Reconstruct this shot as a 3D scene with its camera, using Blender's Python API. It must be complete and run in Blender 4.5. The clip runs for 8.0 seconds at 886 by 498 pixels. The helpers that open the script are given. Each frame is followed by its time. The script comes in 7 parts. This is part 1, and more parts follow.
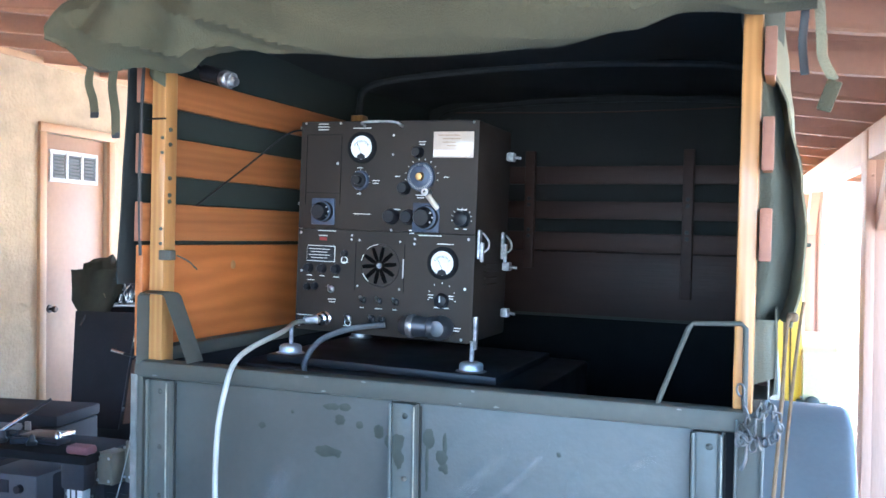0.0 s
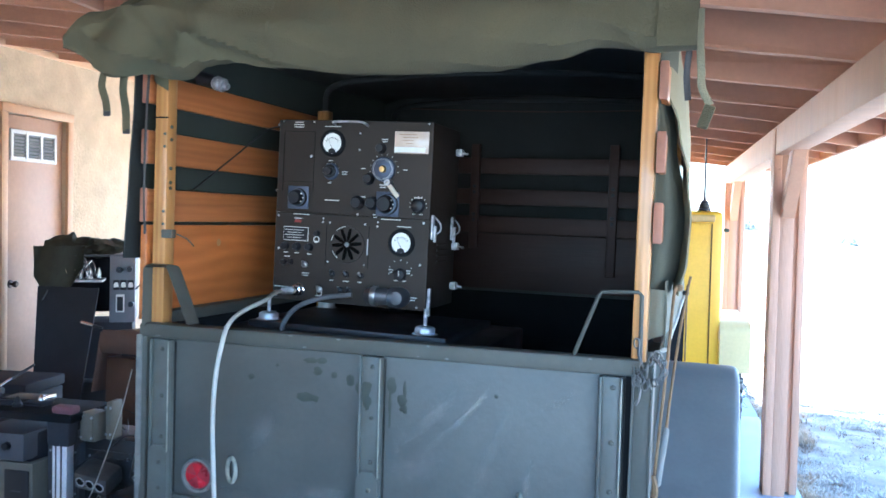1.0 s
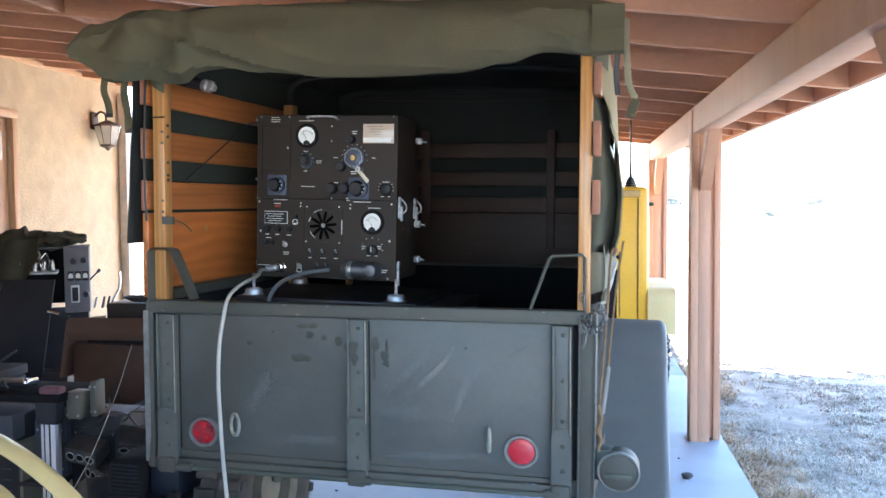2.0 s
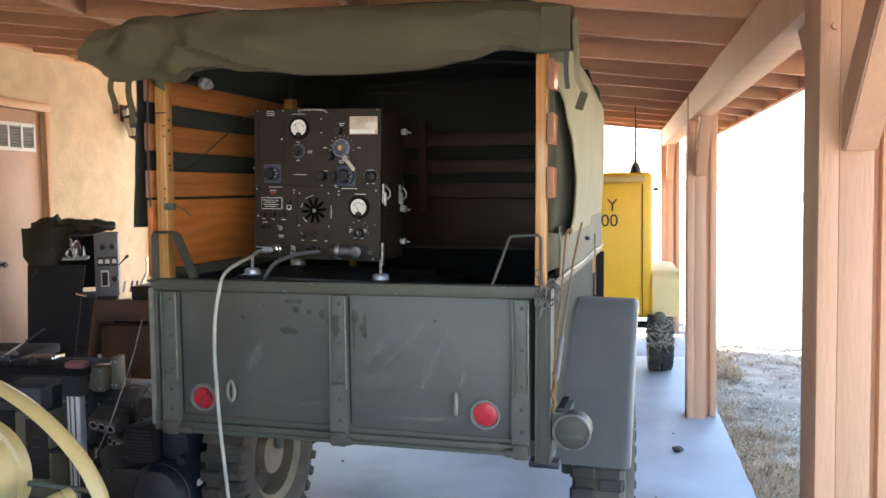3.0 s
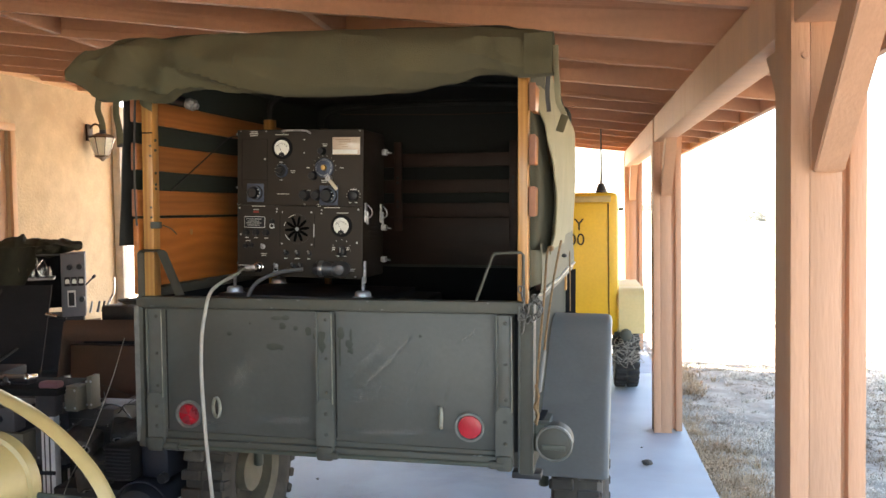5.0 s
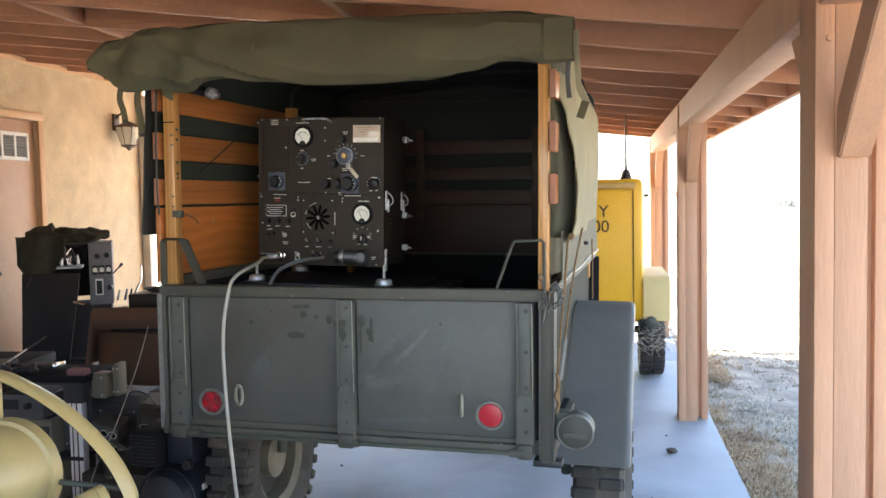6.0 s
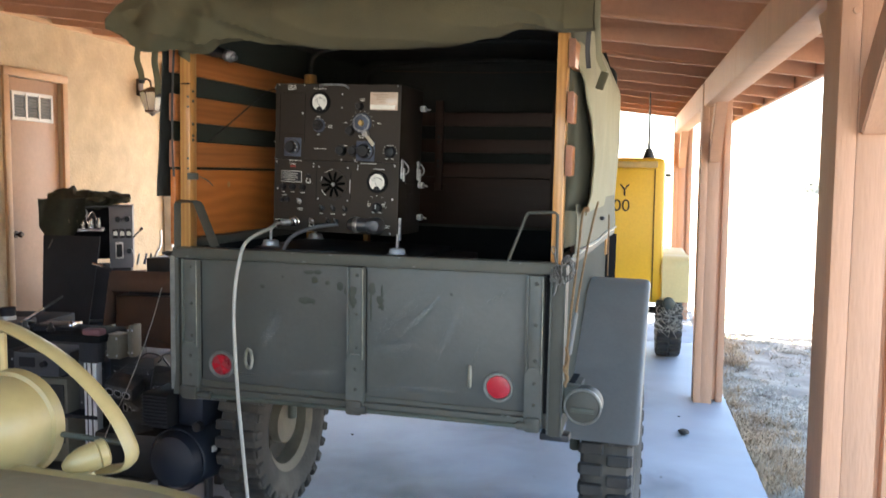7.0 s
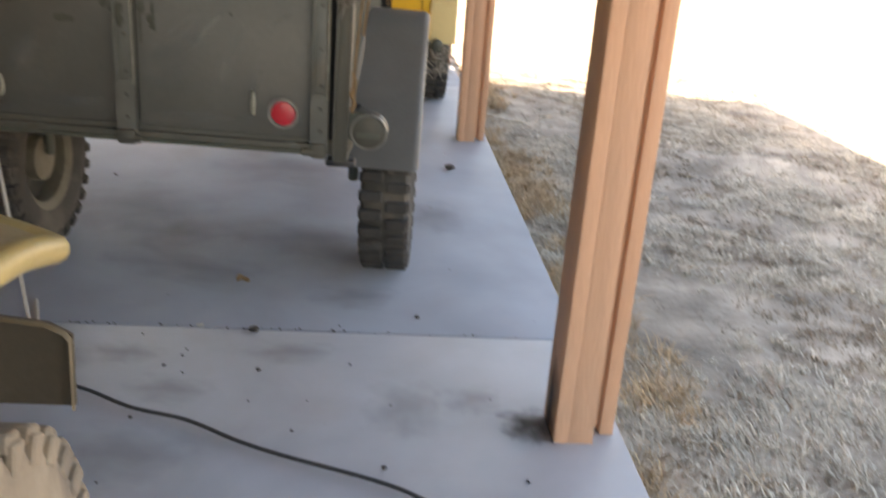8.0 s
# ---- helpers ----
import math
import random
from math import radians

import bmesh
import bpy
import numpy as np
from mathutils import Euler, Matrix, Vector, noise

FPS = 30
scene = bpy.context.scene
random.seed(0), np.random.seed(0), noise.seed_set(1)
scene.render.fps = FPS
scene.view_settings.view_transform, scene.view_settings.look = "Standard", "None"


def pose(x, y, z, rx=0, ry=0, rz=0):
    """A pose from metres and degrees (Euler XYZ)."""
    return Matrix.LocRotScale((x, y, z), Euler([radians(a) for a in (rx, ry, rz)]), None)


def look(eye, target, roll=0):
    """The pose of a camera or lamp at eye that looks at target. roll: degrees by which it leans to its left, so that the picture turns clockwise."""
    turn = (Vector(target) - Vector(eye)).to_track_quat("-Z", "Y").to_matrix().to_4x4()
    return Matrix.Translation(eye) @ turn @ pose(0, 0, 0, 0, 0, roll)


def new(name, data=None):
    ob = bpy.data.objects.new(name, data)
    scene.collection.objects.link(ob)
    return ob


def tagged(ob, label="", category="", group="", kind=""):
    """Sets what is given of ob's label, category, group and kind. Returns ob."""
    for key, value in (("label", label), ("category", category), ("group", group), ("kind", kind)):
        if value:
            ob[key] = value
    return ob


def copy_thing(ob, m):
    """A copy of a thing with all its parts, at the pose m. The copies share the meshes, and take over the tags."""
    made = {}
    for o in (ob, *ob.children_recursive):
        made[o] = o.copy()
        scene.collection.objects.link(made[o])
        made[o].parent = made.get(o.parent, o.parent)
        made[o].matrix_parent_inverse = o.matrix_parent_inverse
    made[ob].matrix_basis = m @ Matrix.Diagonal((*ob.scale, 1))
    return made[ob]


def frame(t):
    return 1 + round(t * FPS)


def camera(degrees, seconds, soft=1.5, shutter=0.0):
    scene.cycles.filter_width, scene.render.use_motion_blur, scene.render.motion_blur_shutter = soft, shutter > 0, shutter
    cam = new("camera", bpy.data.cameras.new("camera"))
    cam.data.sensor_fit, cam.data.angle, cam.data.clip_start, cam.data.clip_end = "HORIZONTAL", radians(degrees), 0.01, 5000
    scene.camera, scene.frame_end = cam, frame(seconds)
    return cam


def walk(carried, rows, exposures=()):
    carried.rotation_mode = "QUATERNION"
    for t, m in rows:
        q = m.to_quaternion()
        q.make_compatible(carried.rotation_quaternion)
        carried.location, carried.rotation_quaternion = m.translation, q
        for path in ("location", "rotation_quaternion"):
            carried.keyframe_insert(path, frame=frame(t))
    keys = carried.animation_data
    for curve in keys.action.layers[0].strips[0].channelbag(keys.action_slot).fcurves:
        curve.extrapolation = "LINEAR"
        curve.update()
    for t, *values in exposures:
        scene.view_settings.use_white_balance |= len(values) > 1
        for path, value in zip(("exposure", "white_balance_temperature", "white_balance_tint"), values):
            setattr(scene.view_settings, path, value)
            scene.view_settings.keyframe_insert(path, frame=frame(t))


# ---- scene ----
cam = camera(54.06, 8.0, soft=1.5, shutter=0.4)
# seconds, eye x y z, yaw, pitch, roll
ROWS = [
    (0, -0.0192, 0.0315, 1.5193, 17.302, -0.713, -0.640),
    (0.5, -0.0081, -0.1490, 1.5252, 15.375, -0.340, -0.442),
    (1, 0.0591, -0.3731, 1.5277, 13.615, -1.910, -1.320),
    (1.5, 0.0084, -0.5993, 1.5156, 11.844, -2.346, 0.665),
    (1.7, -0.0131, -0.6707, 1.5214, 8.749, -2.801, 0.650),
    (2.8, 0.2519, -0.9421, 1.5020, 10.820, -3.514, 0.372),
    (3, 0.2677, -0.9712, 1.5097, 11.324, -3.801, 0.900),
    (3.5, 0.2140, -1.0144, 1.5099, 11.048, -3.111, 1.933),
    (4, 0.1915, -1.0400, 1.5096, 8.962, -3.321, 2.197),
    (4.5, 0.2078, -1.0495, 1.4999, 8.661, -2.958, 1.088),
    (4.7, 0.2024, -1.0641, 1.5041, 8.506, -2.462, 0.838),
    (6, 0.2206, -1.0512, 1.5079, 10.376, -3.327, 1.151),
    (6.5, 0.2347, -1.0335, 1.5007, 11.271, -3.918, 0.631),
    (7, 0.2460, -1.0262, 1.4831, 11.932, -4.848, -0.524),
    (7.5, 0.1767, -1.0255, 1.4492, 6.230, -11.562, -1.835),
    (7.7, 0.1620, -1.0557, 1.4414, 1.523, -15.918, -3.606),
    (8, 0.1585, -1.0413, 1.4011, -3.451, -20.549, -3.978),
]
walk(cam, [(t, pose(x, y, z, 90 + pitch, roll, yaw)) for t, x, y, z, yaw, pitch, roll in ROWS],
     exposures=[(0.0, 4.67, 4660, 4), (0.6, 4.52, 4700, 4), (1.0, 4.22, 4650, 2), (1.5, 3.98, 4800, 3), (1.7, 3.93, 5000, 5), (3.0, 3.61, 6350, 8), (4.0, 3.52, 6700, 8), (4.7, 3.52, 7050, 9), (6.0, 3.52, 6400, 7), (6.5, 3.55, 6350, 7), (7.2, 3.60, 6350, 8), (7.6, 3.46, 6700, 11), (8.0, 3.0, 8650, 15)])

# ---- world and sun: low sun from beyond the house, so that the carport stands in shade ----
SUN = Vector((-1.2, 0.42, 1.0)).normalized()
world = bpy.data.worlds.new("sky")
scene.world = world
world.use_nodes = True
wn = world.node_tree.nodes
wl = world.node_tree.links
sky = wn.new("ShaderNodeTexSky")
sky.sky_type = "NISHITA"
sky.sun_disc = False
sky.sun_elevation = math.asin(SUN.z)
sky.sun_rotation = math.atan2(SUN.x, SUN.y)
sky.air_density = 1.0
sky.dust_density = 2.0
wn["Background"].inputs["Strength"].default_value = 0.12
wl.new(sky.outputs["Color"], wn["Background"].inputs["Color"])
sun_data = bpy.data.lights.new("sun", "SUN")
sun_data.energy = 5.0
sun_data.angle = radians(0.53)
sun_data.color = (1.0, 0.94, 0.85)
sun_ob = new("sun", sun_data)
sun_ob.matrix_world = look((0, 0, 30), Vector((0, 0, 30)) - SUN)


# ---- materials ----
def mat(name, color, rough=0.6, metal=0.0, scale=8.0, var=0.12, bump=0.1, fine=60.0, stain=None, spec=0.5, wear=0.0, stretch=(1, 1, 1), rand=0.0, coat=0.0):
    """A worn surface: colour shifts at two scales, stains, fine relief, and a tint of its own for each object."""
    m = bpy.data.materials.new(name)
    m.use_nodes = True
    nt = m.node_tree
    b = nt.nodes["Principled BSDF"]
    b.inputs["Roughness"].default_value = rough
    b.inputs["Metallic"].default_value = metal
    b.inputs["Specular IOR Level"].default_value = spec
    b.inputs["Coat Weight"].default_value = coat
    co = nt.nodes.new("ShaderNodeTexCoord")
    mp = nt.nodes.new("ShaderNodeMapping")
    mp.inputs["Scale"].default_value = stretch
    nt.links.new(co.outputs["Object"], mp.inputs["Vector"])

    def noise_at(s, detail=4.0, distort=0.0):
        n = nt.nodes.new("ShaderNodeTexNoise")
        n.inputs["Scale"].default_value = s
        n.inputs["Detail"].default_value = detail
        n.inputs["Distortion"].default_value = distort
        nt.links.new(mp.outputs["Vector"], n.inputs["Vector"])
        return n

    def mixed(fac, a, c, mode="MIX"):
        mx = nt.nodes.new("ShaderNodeMix")
        mx.data_type = "RGBA"
        mx.blend_type = mode
        for sock, v in ((mx.inputs["Factor"], fac), (mx.inputs["A"], a), (mx.inputs["B"], c)):
            if hasattr(v, "links"):
                nt.links.new(v, sock)
            else:
                sock.default_value = v
        return mx.outputs["Result"]

    def ramp(src, lo, hi):
        r = nt.nodes.new("ShaderNodeMapRange")
        r.inputs["From Min"].default_value = lo
        r.inputs["From Max"].default_value = hi
        nt.links.new(src, r.inputs["Value"])
        return r.outputs["Result"]

    c = Vector(color)
    dark, light = c * (1 - var * 1.6), c * (1 + var)
    big = noise_at(scale, 5.0, 0.3)
    small = noise_at(fine, 3.0)
    col = mixed(ramp(big.outputs["Fac"], 0.3, 0.7), (*dark, 1), (*light, 1))
    sm = ramp(small.outputs["Fac"], 0.2, 0.8)
    col = mixed(sm, col, mixed(0.25, col, (*(c * 0.55), 1)))
    if stain:
        st = noise_at(scale * 0.45, 6.0, 0.8)
        col = mixed(ramp(st.outputs["Fac"], 0.55, 0.72), col, (*stain, 1))
    if wear:
        we = noise_at(scale * 3.1, 6.0, 1.0)
        col = mixed(ramp(we.outputs["Fac"], 0.66 - wear * 0.1, 0.72), col, (*[min(1, v * 2.2 + 0.05) for v in color], 1))
    if rand:
        oi = nt.nodes.new("ShaderNodeObjectInfo")
        tint = mixed(oi.outputs["Random"], (1 - rand, 1 - rand, 1 - rand, 1), (1 + rand, 1 + rand * 0.8, 1 + rand * 0.6, 1))
        col = mixed(1.0, col, tint, "MULTIPLY")
    nt.links.new(col, b.inputs["Base Color"])
    rr = nt.nodes.new("ShaderNodeMapRange")
    rr.inputs["To Min"].default_value = max(0.03, rough - 0.12)
    rr.inputs["To Max"].default_value = min(1.0, rough + 0.12)
    nt.links.new(big.outputs["Fac"], rr.inputs["Value"])
    nt.links.new(rr.outputs["Result"], b.inputs["Roughness"])
    if bump:
        bp = nt.nodes.new("ShaderNodeBump")
        bp.inputs["Strength"].default_value = bump
        bp.inputs["Distance"].default_value = 0.01
        nt.links.new(small.outputs["Fac"], bp.inputs["Height"])
        nt.links.new(bp.outputs["Normal"], b.inputs["Normal"])
    return m


def wood(name, color, grain=(1, 22, 22), rough=0.5, coat=0.0, rand=0.12, contrast=0.35):
    """Straight-grained wood; the grain runs along the axis with the small scale."""
    m = mat(name, color, rough, 0, 1.6, 0.12, 0.12, 9.0, stretch=grain, rand=rand, coat=coat)
    nt = m.node_tree
    wv = nt.nodes.new("ShaderNodeTexWave")
    wv.inputs["Scale"].default_value = 0.9
    wv.inputs["Distortion"].default_value = 5.0
    wv.inputs["Detail"].default_value = 3.0
    wv.inputs["Detail Scale"].default_value = 0.7
    mp = nt.nodes["Mapping"]
    nt.links.new(mp.outputs["Vector"], wv.inputs["Vector"])
    b = nt.nodes["Principled BSDF"]
    old = b.inputs["Base Color"].links[0].from_socket
    mx = nt.nodes.new("ShaderNodeMix")
    mx.data_type = "RGBA"
    mx.blend_type = "MULTIPLY"
    r = nt.nodes.new("ShaderNodeMapRange")
    r.inputs["To Max"].default_value = contrast
    nt.links.new(wv.outputs["Fac"], r.inputs["Value"])
    nt.links.new(r.outputs["Result"], mx.inputs["Factor"])
    nt.links.new(old, mx.inputs["A"])
    mx.inputs["B"].default_value = (0.5, 0.36, 0.25, 1)
    nt.links.new(mx.outputs["Result"], b.inputs["Base Color"])
    return m


M_STUCCO = mat("stucco", (0.57, 0.44, 0.28), 0.9, 0, 5.0, 0.10, 0.9, 38, stain=(0.47, 0.355, 0.23))
M_FRAMING = mat("painted_framing", (0.55, 0.295, 0.175), 0.7, 0, 2.0, 0.10, 0.15, 40, rand=0.10)
M_POST = mat("painted_post", (0.53, 0.306, 0.190), 0.65, 0, 3.0, 0.07, 0.22, 30, stain=(0.46, 0.26, 0.155), rand=0.05, stretch=(4, 4, 0.5))
M_DECK = mat("roof_boards", (0.38, 0.19, 0.11), 0.8, 0, 2.0, 0.15, 0.2, 30)
M_DOOR = mat("painted_door", (0.46, 0.285, 0.18), 0.5, 0, 2.0, 0.05, 0.03, 30)
M_CASING = mat("door_casing", (0.55, 0.33, 0.17), 0.55, 0, 3.0, 0.08, 0.05, 30)
M_CONCRETE = mat("concrete", (0.322, 0.338, 0.366), 0.58, 0, 1.6, 0.15, 0.06, 260, stain=(0.26, 0.243, 0.23))
M_CONCRETE_PALE = mat("paler_concrete", (0.385, 0.397, 0.42), 0.58, 0, 2.1, 0.14, 0.06, 260, stain=(0.315, 0.295, 0.285))
M_OD = mat("olive_grey_paint", (0.080, 0.079, 0.064), 0.58, 0, 2.2, 0.12, 0.05, 70, spec=0.3, stain=(0.11, 0.115, 0.10))
M_FEND = mat("faded_grey_paint", (0.135, 0.138, 0.130), 0.5, 0, 3.0, 0.10, 0.05, 70, stain=(0.16, 0.162, 0.15))
M_STRAP = mat("rubbed_strap_paint", (0.096, 0.100, 0.086), 0.45, 0, 6, 0.2, 0.08, 70, stain=(0.075, 0.07, 0.055))
M_RIMEDGE = mat("worn_edge_paint", (0.20, 0.20, 0.178), 0.5, 0.2, 30, 0.2, 0.1)
M_OD_SIDE = mat("chalky_side_paint", (0.06, 0.062, 0.05), 0.9, 0, 4, 0.15, 0.08, 70, spec=0.15)
M_OD_DK = mat("olive_paint_dark", (0.07, 0.078, 0.058), 0.55, 0, 4, 0.15, 0.08, 70)
M_RUBBED = mat("rubbed_paint", (0.30, 0.295, 0.235), 0.5, 0.1, 30, 0.25, 0.1, 90)
M_CANVAS = mat("olive_canvas", (0.094, 0.083, 0.044), 0.9, 0, 5, 0.14, 0.35, 260, stain=(0.065, 0.068, 0.04))
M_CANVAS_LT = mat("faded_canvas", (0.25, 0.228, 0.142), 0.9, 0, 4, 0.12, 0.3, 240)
M_CANVAS_FLAP = mat("green_canvas", (0.082, 0.083, 0.057), 0.9, 0, 5, 0.14, 0.35, 260, stain=(0.055, 0.06, 0.042))
M_CANVAS_GREY = mat("greyed_canvas", (0.145, 0.138, 0.098), 0.9, 0, 4, 0.12, 0.3, 240)
# Near-white for the painted brightness along the top rail.
M_RAIL_GLINT = mat("bright_rail_strip", (0.58, 0.55, 0.45), 0.85, 0, 8, 0.1, 0.2, 200)
# Olive canvas darkened: the shade under the cover is in this colour.
M_CANVAS_SHADED = mat("shaded_canvas_inside", (0.027, 0.031, 0.029), 0.95, 0, 4, 0.12, 0.3, 240)
M_SLAT = wood("varnished_slat", (0.41, 0.158, 0.049), (14, 0.9, 14), 0.38, 0.25, contrast=0.22)
# Shaded copy of the slat wood: the interior's darkness is in its colour.
M_SLAT_SHADED = wood("shaded_slat", (0.056, 0.027, 0.018), (0.9, 14, 14), 0.6, 0.0)
M_PLY = wood("varnished_plywood", (0.54, 0.185, 0.044), (9, 1.3, 7), 0.4, 0.2, contrast=0.34)
for m in (M_SLAT, M_PLY):
    m.node_tree.nodes["Wave Texture"].bands_direction = "Z"
    m.node_tree.nodes["Wave Texture"].inputs["Distortion"].default_value = 14.0
M_OAK = wood("varnished_stake", (0.52, 0.27, 0.085), (20, 20, 0.8), 0.33, 0.35)
M_SLAT_END = mat("slat_end_grain", (0.34, 0.16, 0.10), 0.7, 0, 20, 0.1, 0.2, 80, rand=0.1)
M_RUBBER = mat("tyre_rubber", (0.062, 0.056, 0.047), 0.88, 0, 6, 0.25, 0.2, 60, stain=(0.125, 0.108, 0.085))
M_LUG = mat("dusty_lug_rubber", (0.044, 0.040, 0.035), 0.9, 0, 9, 0.25, 0.25, 60, stain=(0.13, 0.115, 0.095))
M_STEEL = mat("bare_steel", (0.45, 0.45, 0.46), 0.35, 0.9, 20, 0.15, 0.05, 90)
M_CHROME = mat("bright_metal", (0.75, 0.75, 0.76), 0.22, 1.0, 20, 0.1, 0.02, 90)
M_BLACK = mat("black_paint", (0.018, 0.018, 0.020), 0.45, 0, 12, 0.15, 0.05, 80)
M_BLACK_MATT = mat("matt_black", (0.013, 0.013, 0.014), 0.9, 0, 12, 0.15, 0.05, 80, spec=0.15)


# ---- mesh helpers ----
def smooth_by_angle(me, deg=35):
    me.shade_smooth()
    me.set_sharp_from_angle(angle=radians(deg))


def thing(name, label, category, kind="", group="", m=None):
    ob = new(name)
    if m is not None:
        ob.matrix_world = m
    return tagged(ob, label, category, group, kind)


def as_mesh(name, bm, material, smooth=True):
    me = bpy.data.meshes.new(name)
    bm.to_mesh(me)
    bm.free()
    for mm in material if isinstance(material, (list, tuple)) else [material]:
        me.materials.append(mm)
    if smooth:
        smooth_by_angle(me)
    return me


def part(name, bm, material, parent=None, label="", m=None, smooth=True):
    ob = new(name, as_mesh(name, bm, material, smooth))
    if parent is not None:
        ob.parent = parent
    if m is not None:
        ob.matrix_local = m
    if label:
        ob["label"] = label
    return ob


def add_box(bm, c, s, bevel=0.0, m=None, seg=2):
    """A box of size s round c, edges rounded by bevel, under the matrix m."""
    g = bmesh.ops.create_cube(bm, size=1.0)
    vs = g["verts"]
    bmesh.ops.scale(bm, vec=s, verts=vs)
    bmesh.ops.translate(bm, vec=c, verts=vs)
    es = {e for v in vs for e in v.link_edges}
    if bevel:
        r = bmesh.ops.bevel(bm, geom=list(es), offset=bevel, segments=seg, affect="EDGES", profile=0.5)
        vs = list({v for f in r["faces"] for v in f.verts} | {v for v in vs if v.is_valid})
    if m is not None:
        bmesh.ops.transform(bm, matrix=m, verts=vs)
    return vs


def box(c, s, bevel=0.0, m=None):
    bm = bmesh.new()
    add_box(bm, c, s, bevel, m)
    return bm


def add_cyl(bm, a, b, r1, r2=None, seg=20, bevel=0.0):
    """A cylinder or cone from a to b."""
    a, b = Vector(a), Vector(b)
    d = b - a
    g = bmesh.ops.create_cone(bm, cap_ends=True, segments=seg, radius1=r1, radius2=r1 if r2 is None else r2, depth=d.length)
    vs = g["verts"]
    if bevel:
        es = [e for e in {e for v in vs for e in v.link_edges} if any(len(f.verts) > 4 for f in e.link_faces)]
        r = bmesh.ops.bevel(bm, geom=es, offset=bevel, segments=2, affect="EDGES")
        vs = list({v for f in r["faces"] for v in f.verts} | {v for v in vs if v.is_valid})
    q = d.to_track_quat("Z", "Y").to_matrix().to_4x4()
    bmesh.ops.transform(bm, matrix=Matrix.Translation((a + b) / 2) @ q, verts=vs)
    return vs


def cyl(a, b, r1, r2=None, seg=20, bevel=0.0):
    bm = bmesh.new()
    add_cyl(bm, a, b, r1, r2, seg, bevel)
    return bm


def add_lathe(bm, profile, seg=32, m=None):
    """Turns (radius, height) points round z."""
    rings = []
    for r, h in profile:
        if r < 1e-6:
            rings.append([bm.verts.new((0, 0, h))])
        else:
            rings.append([bm.verts.new((r * math.cos(2 * math.pi * i / seg), r * math.sin(2 * math.pi * i / seg), h)) for i in range(seg)])
    for p, q in zip(rings, rings[1:]):
        for i in range(seg):
            j = (i + 1) % seg
            if len(p) == 1 and len(q) == 1:
                continue
            if len(p) == 1:
                bm.faces.new((p[0], q[i], q[j]))
            elif len(q) == 1:
                bm.faces.new((p[i], q[0], p[j]))
            else:
                bm.faces.new((p[i], q[i], q[j], p[j]))
    vs = [v for r in rings for v in r]
    if m is not None:
        bmesh.ops.transform(bm, matrix=m, verts=vs)
    bmesh.ops.recalc_face_normals(bm, faces=list({f for v in vs for f in v.link_faces}))
    return vs


def lathe(profile, seg=32, m=None):
    bm = bmesh.new()
    add_lathe(bm, profile, seg, m)
    return bm


def spline(points, steps=8):
    """Catmull-Rom points through the given ones."""
    p = [Vector(q) for q in points]
    p = [2 * p[0] - p[1], *p, 2 * p[-1] - p[-2]]
    out = []
    for i in range(1, len(p) - 2):
        for k in range(steps):
            t = k / steps
            out.append(0.5 * (2 * p[i] + (p[i + 1] - p[i - 1]) * t + (2 * p[i - 1] - 5 * p[i] + 4 * p[i + 1] - p[i + 2]) * t * t + (3 * p[i] - p[i - 1] - 3 * p[i + 1] + p[i + 2]) * t ** 3))
    out.append(p[-2])
    return out


def add_tube(bm, points, r, seg=10, flat=1.0, side=None):
    """A tube or strap (flat < 1) along points; side: the direction kept across a strap."""
    pts = [Vector(q) for q in points]
    rings = []
    up = Vector(side) if side else Vector((0.13, 0.31, 0.94))
    for i, q in enumerate(pts):
        d = (pts[min(i + 1, len(pts) - 1)] - pts[max(i - 1, 0)]).normalized()
        a = (up - d * up.dot(d)).normalized()
        b = d.cross(a)
        if not side:
            up = a
        rr = r[i] if isinstance(r, (list, tuple)) else r
        rings.append([bm.verts.new(q + a * rr * math.cos(2 * math.pi * k / seg) + b * rr * flat * math.sin(2 * math.pi * k / seg)) for k in range(seg)])
    fs = []
    for p, q in zip(rings, rings[1:]):
        for k in range(seg):
            j = (k + 1) % seg
            fs.append(bm.faces.new((p[k], p[j], q[j], q[k])))
    fs.append(bm.faces.new(rings[0][::-1]))
    fs.append(bm.faces.new(rings[-1]))
    bmesh.ops.recalc_face_normals(bm, faces=fs)


def tube(points, r, seg=10, flat=1.0, side=None):
    bm = bmesh.new()
    add_tube(bm, points, r, seg, flat, side)
    return bm


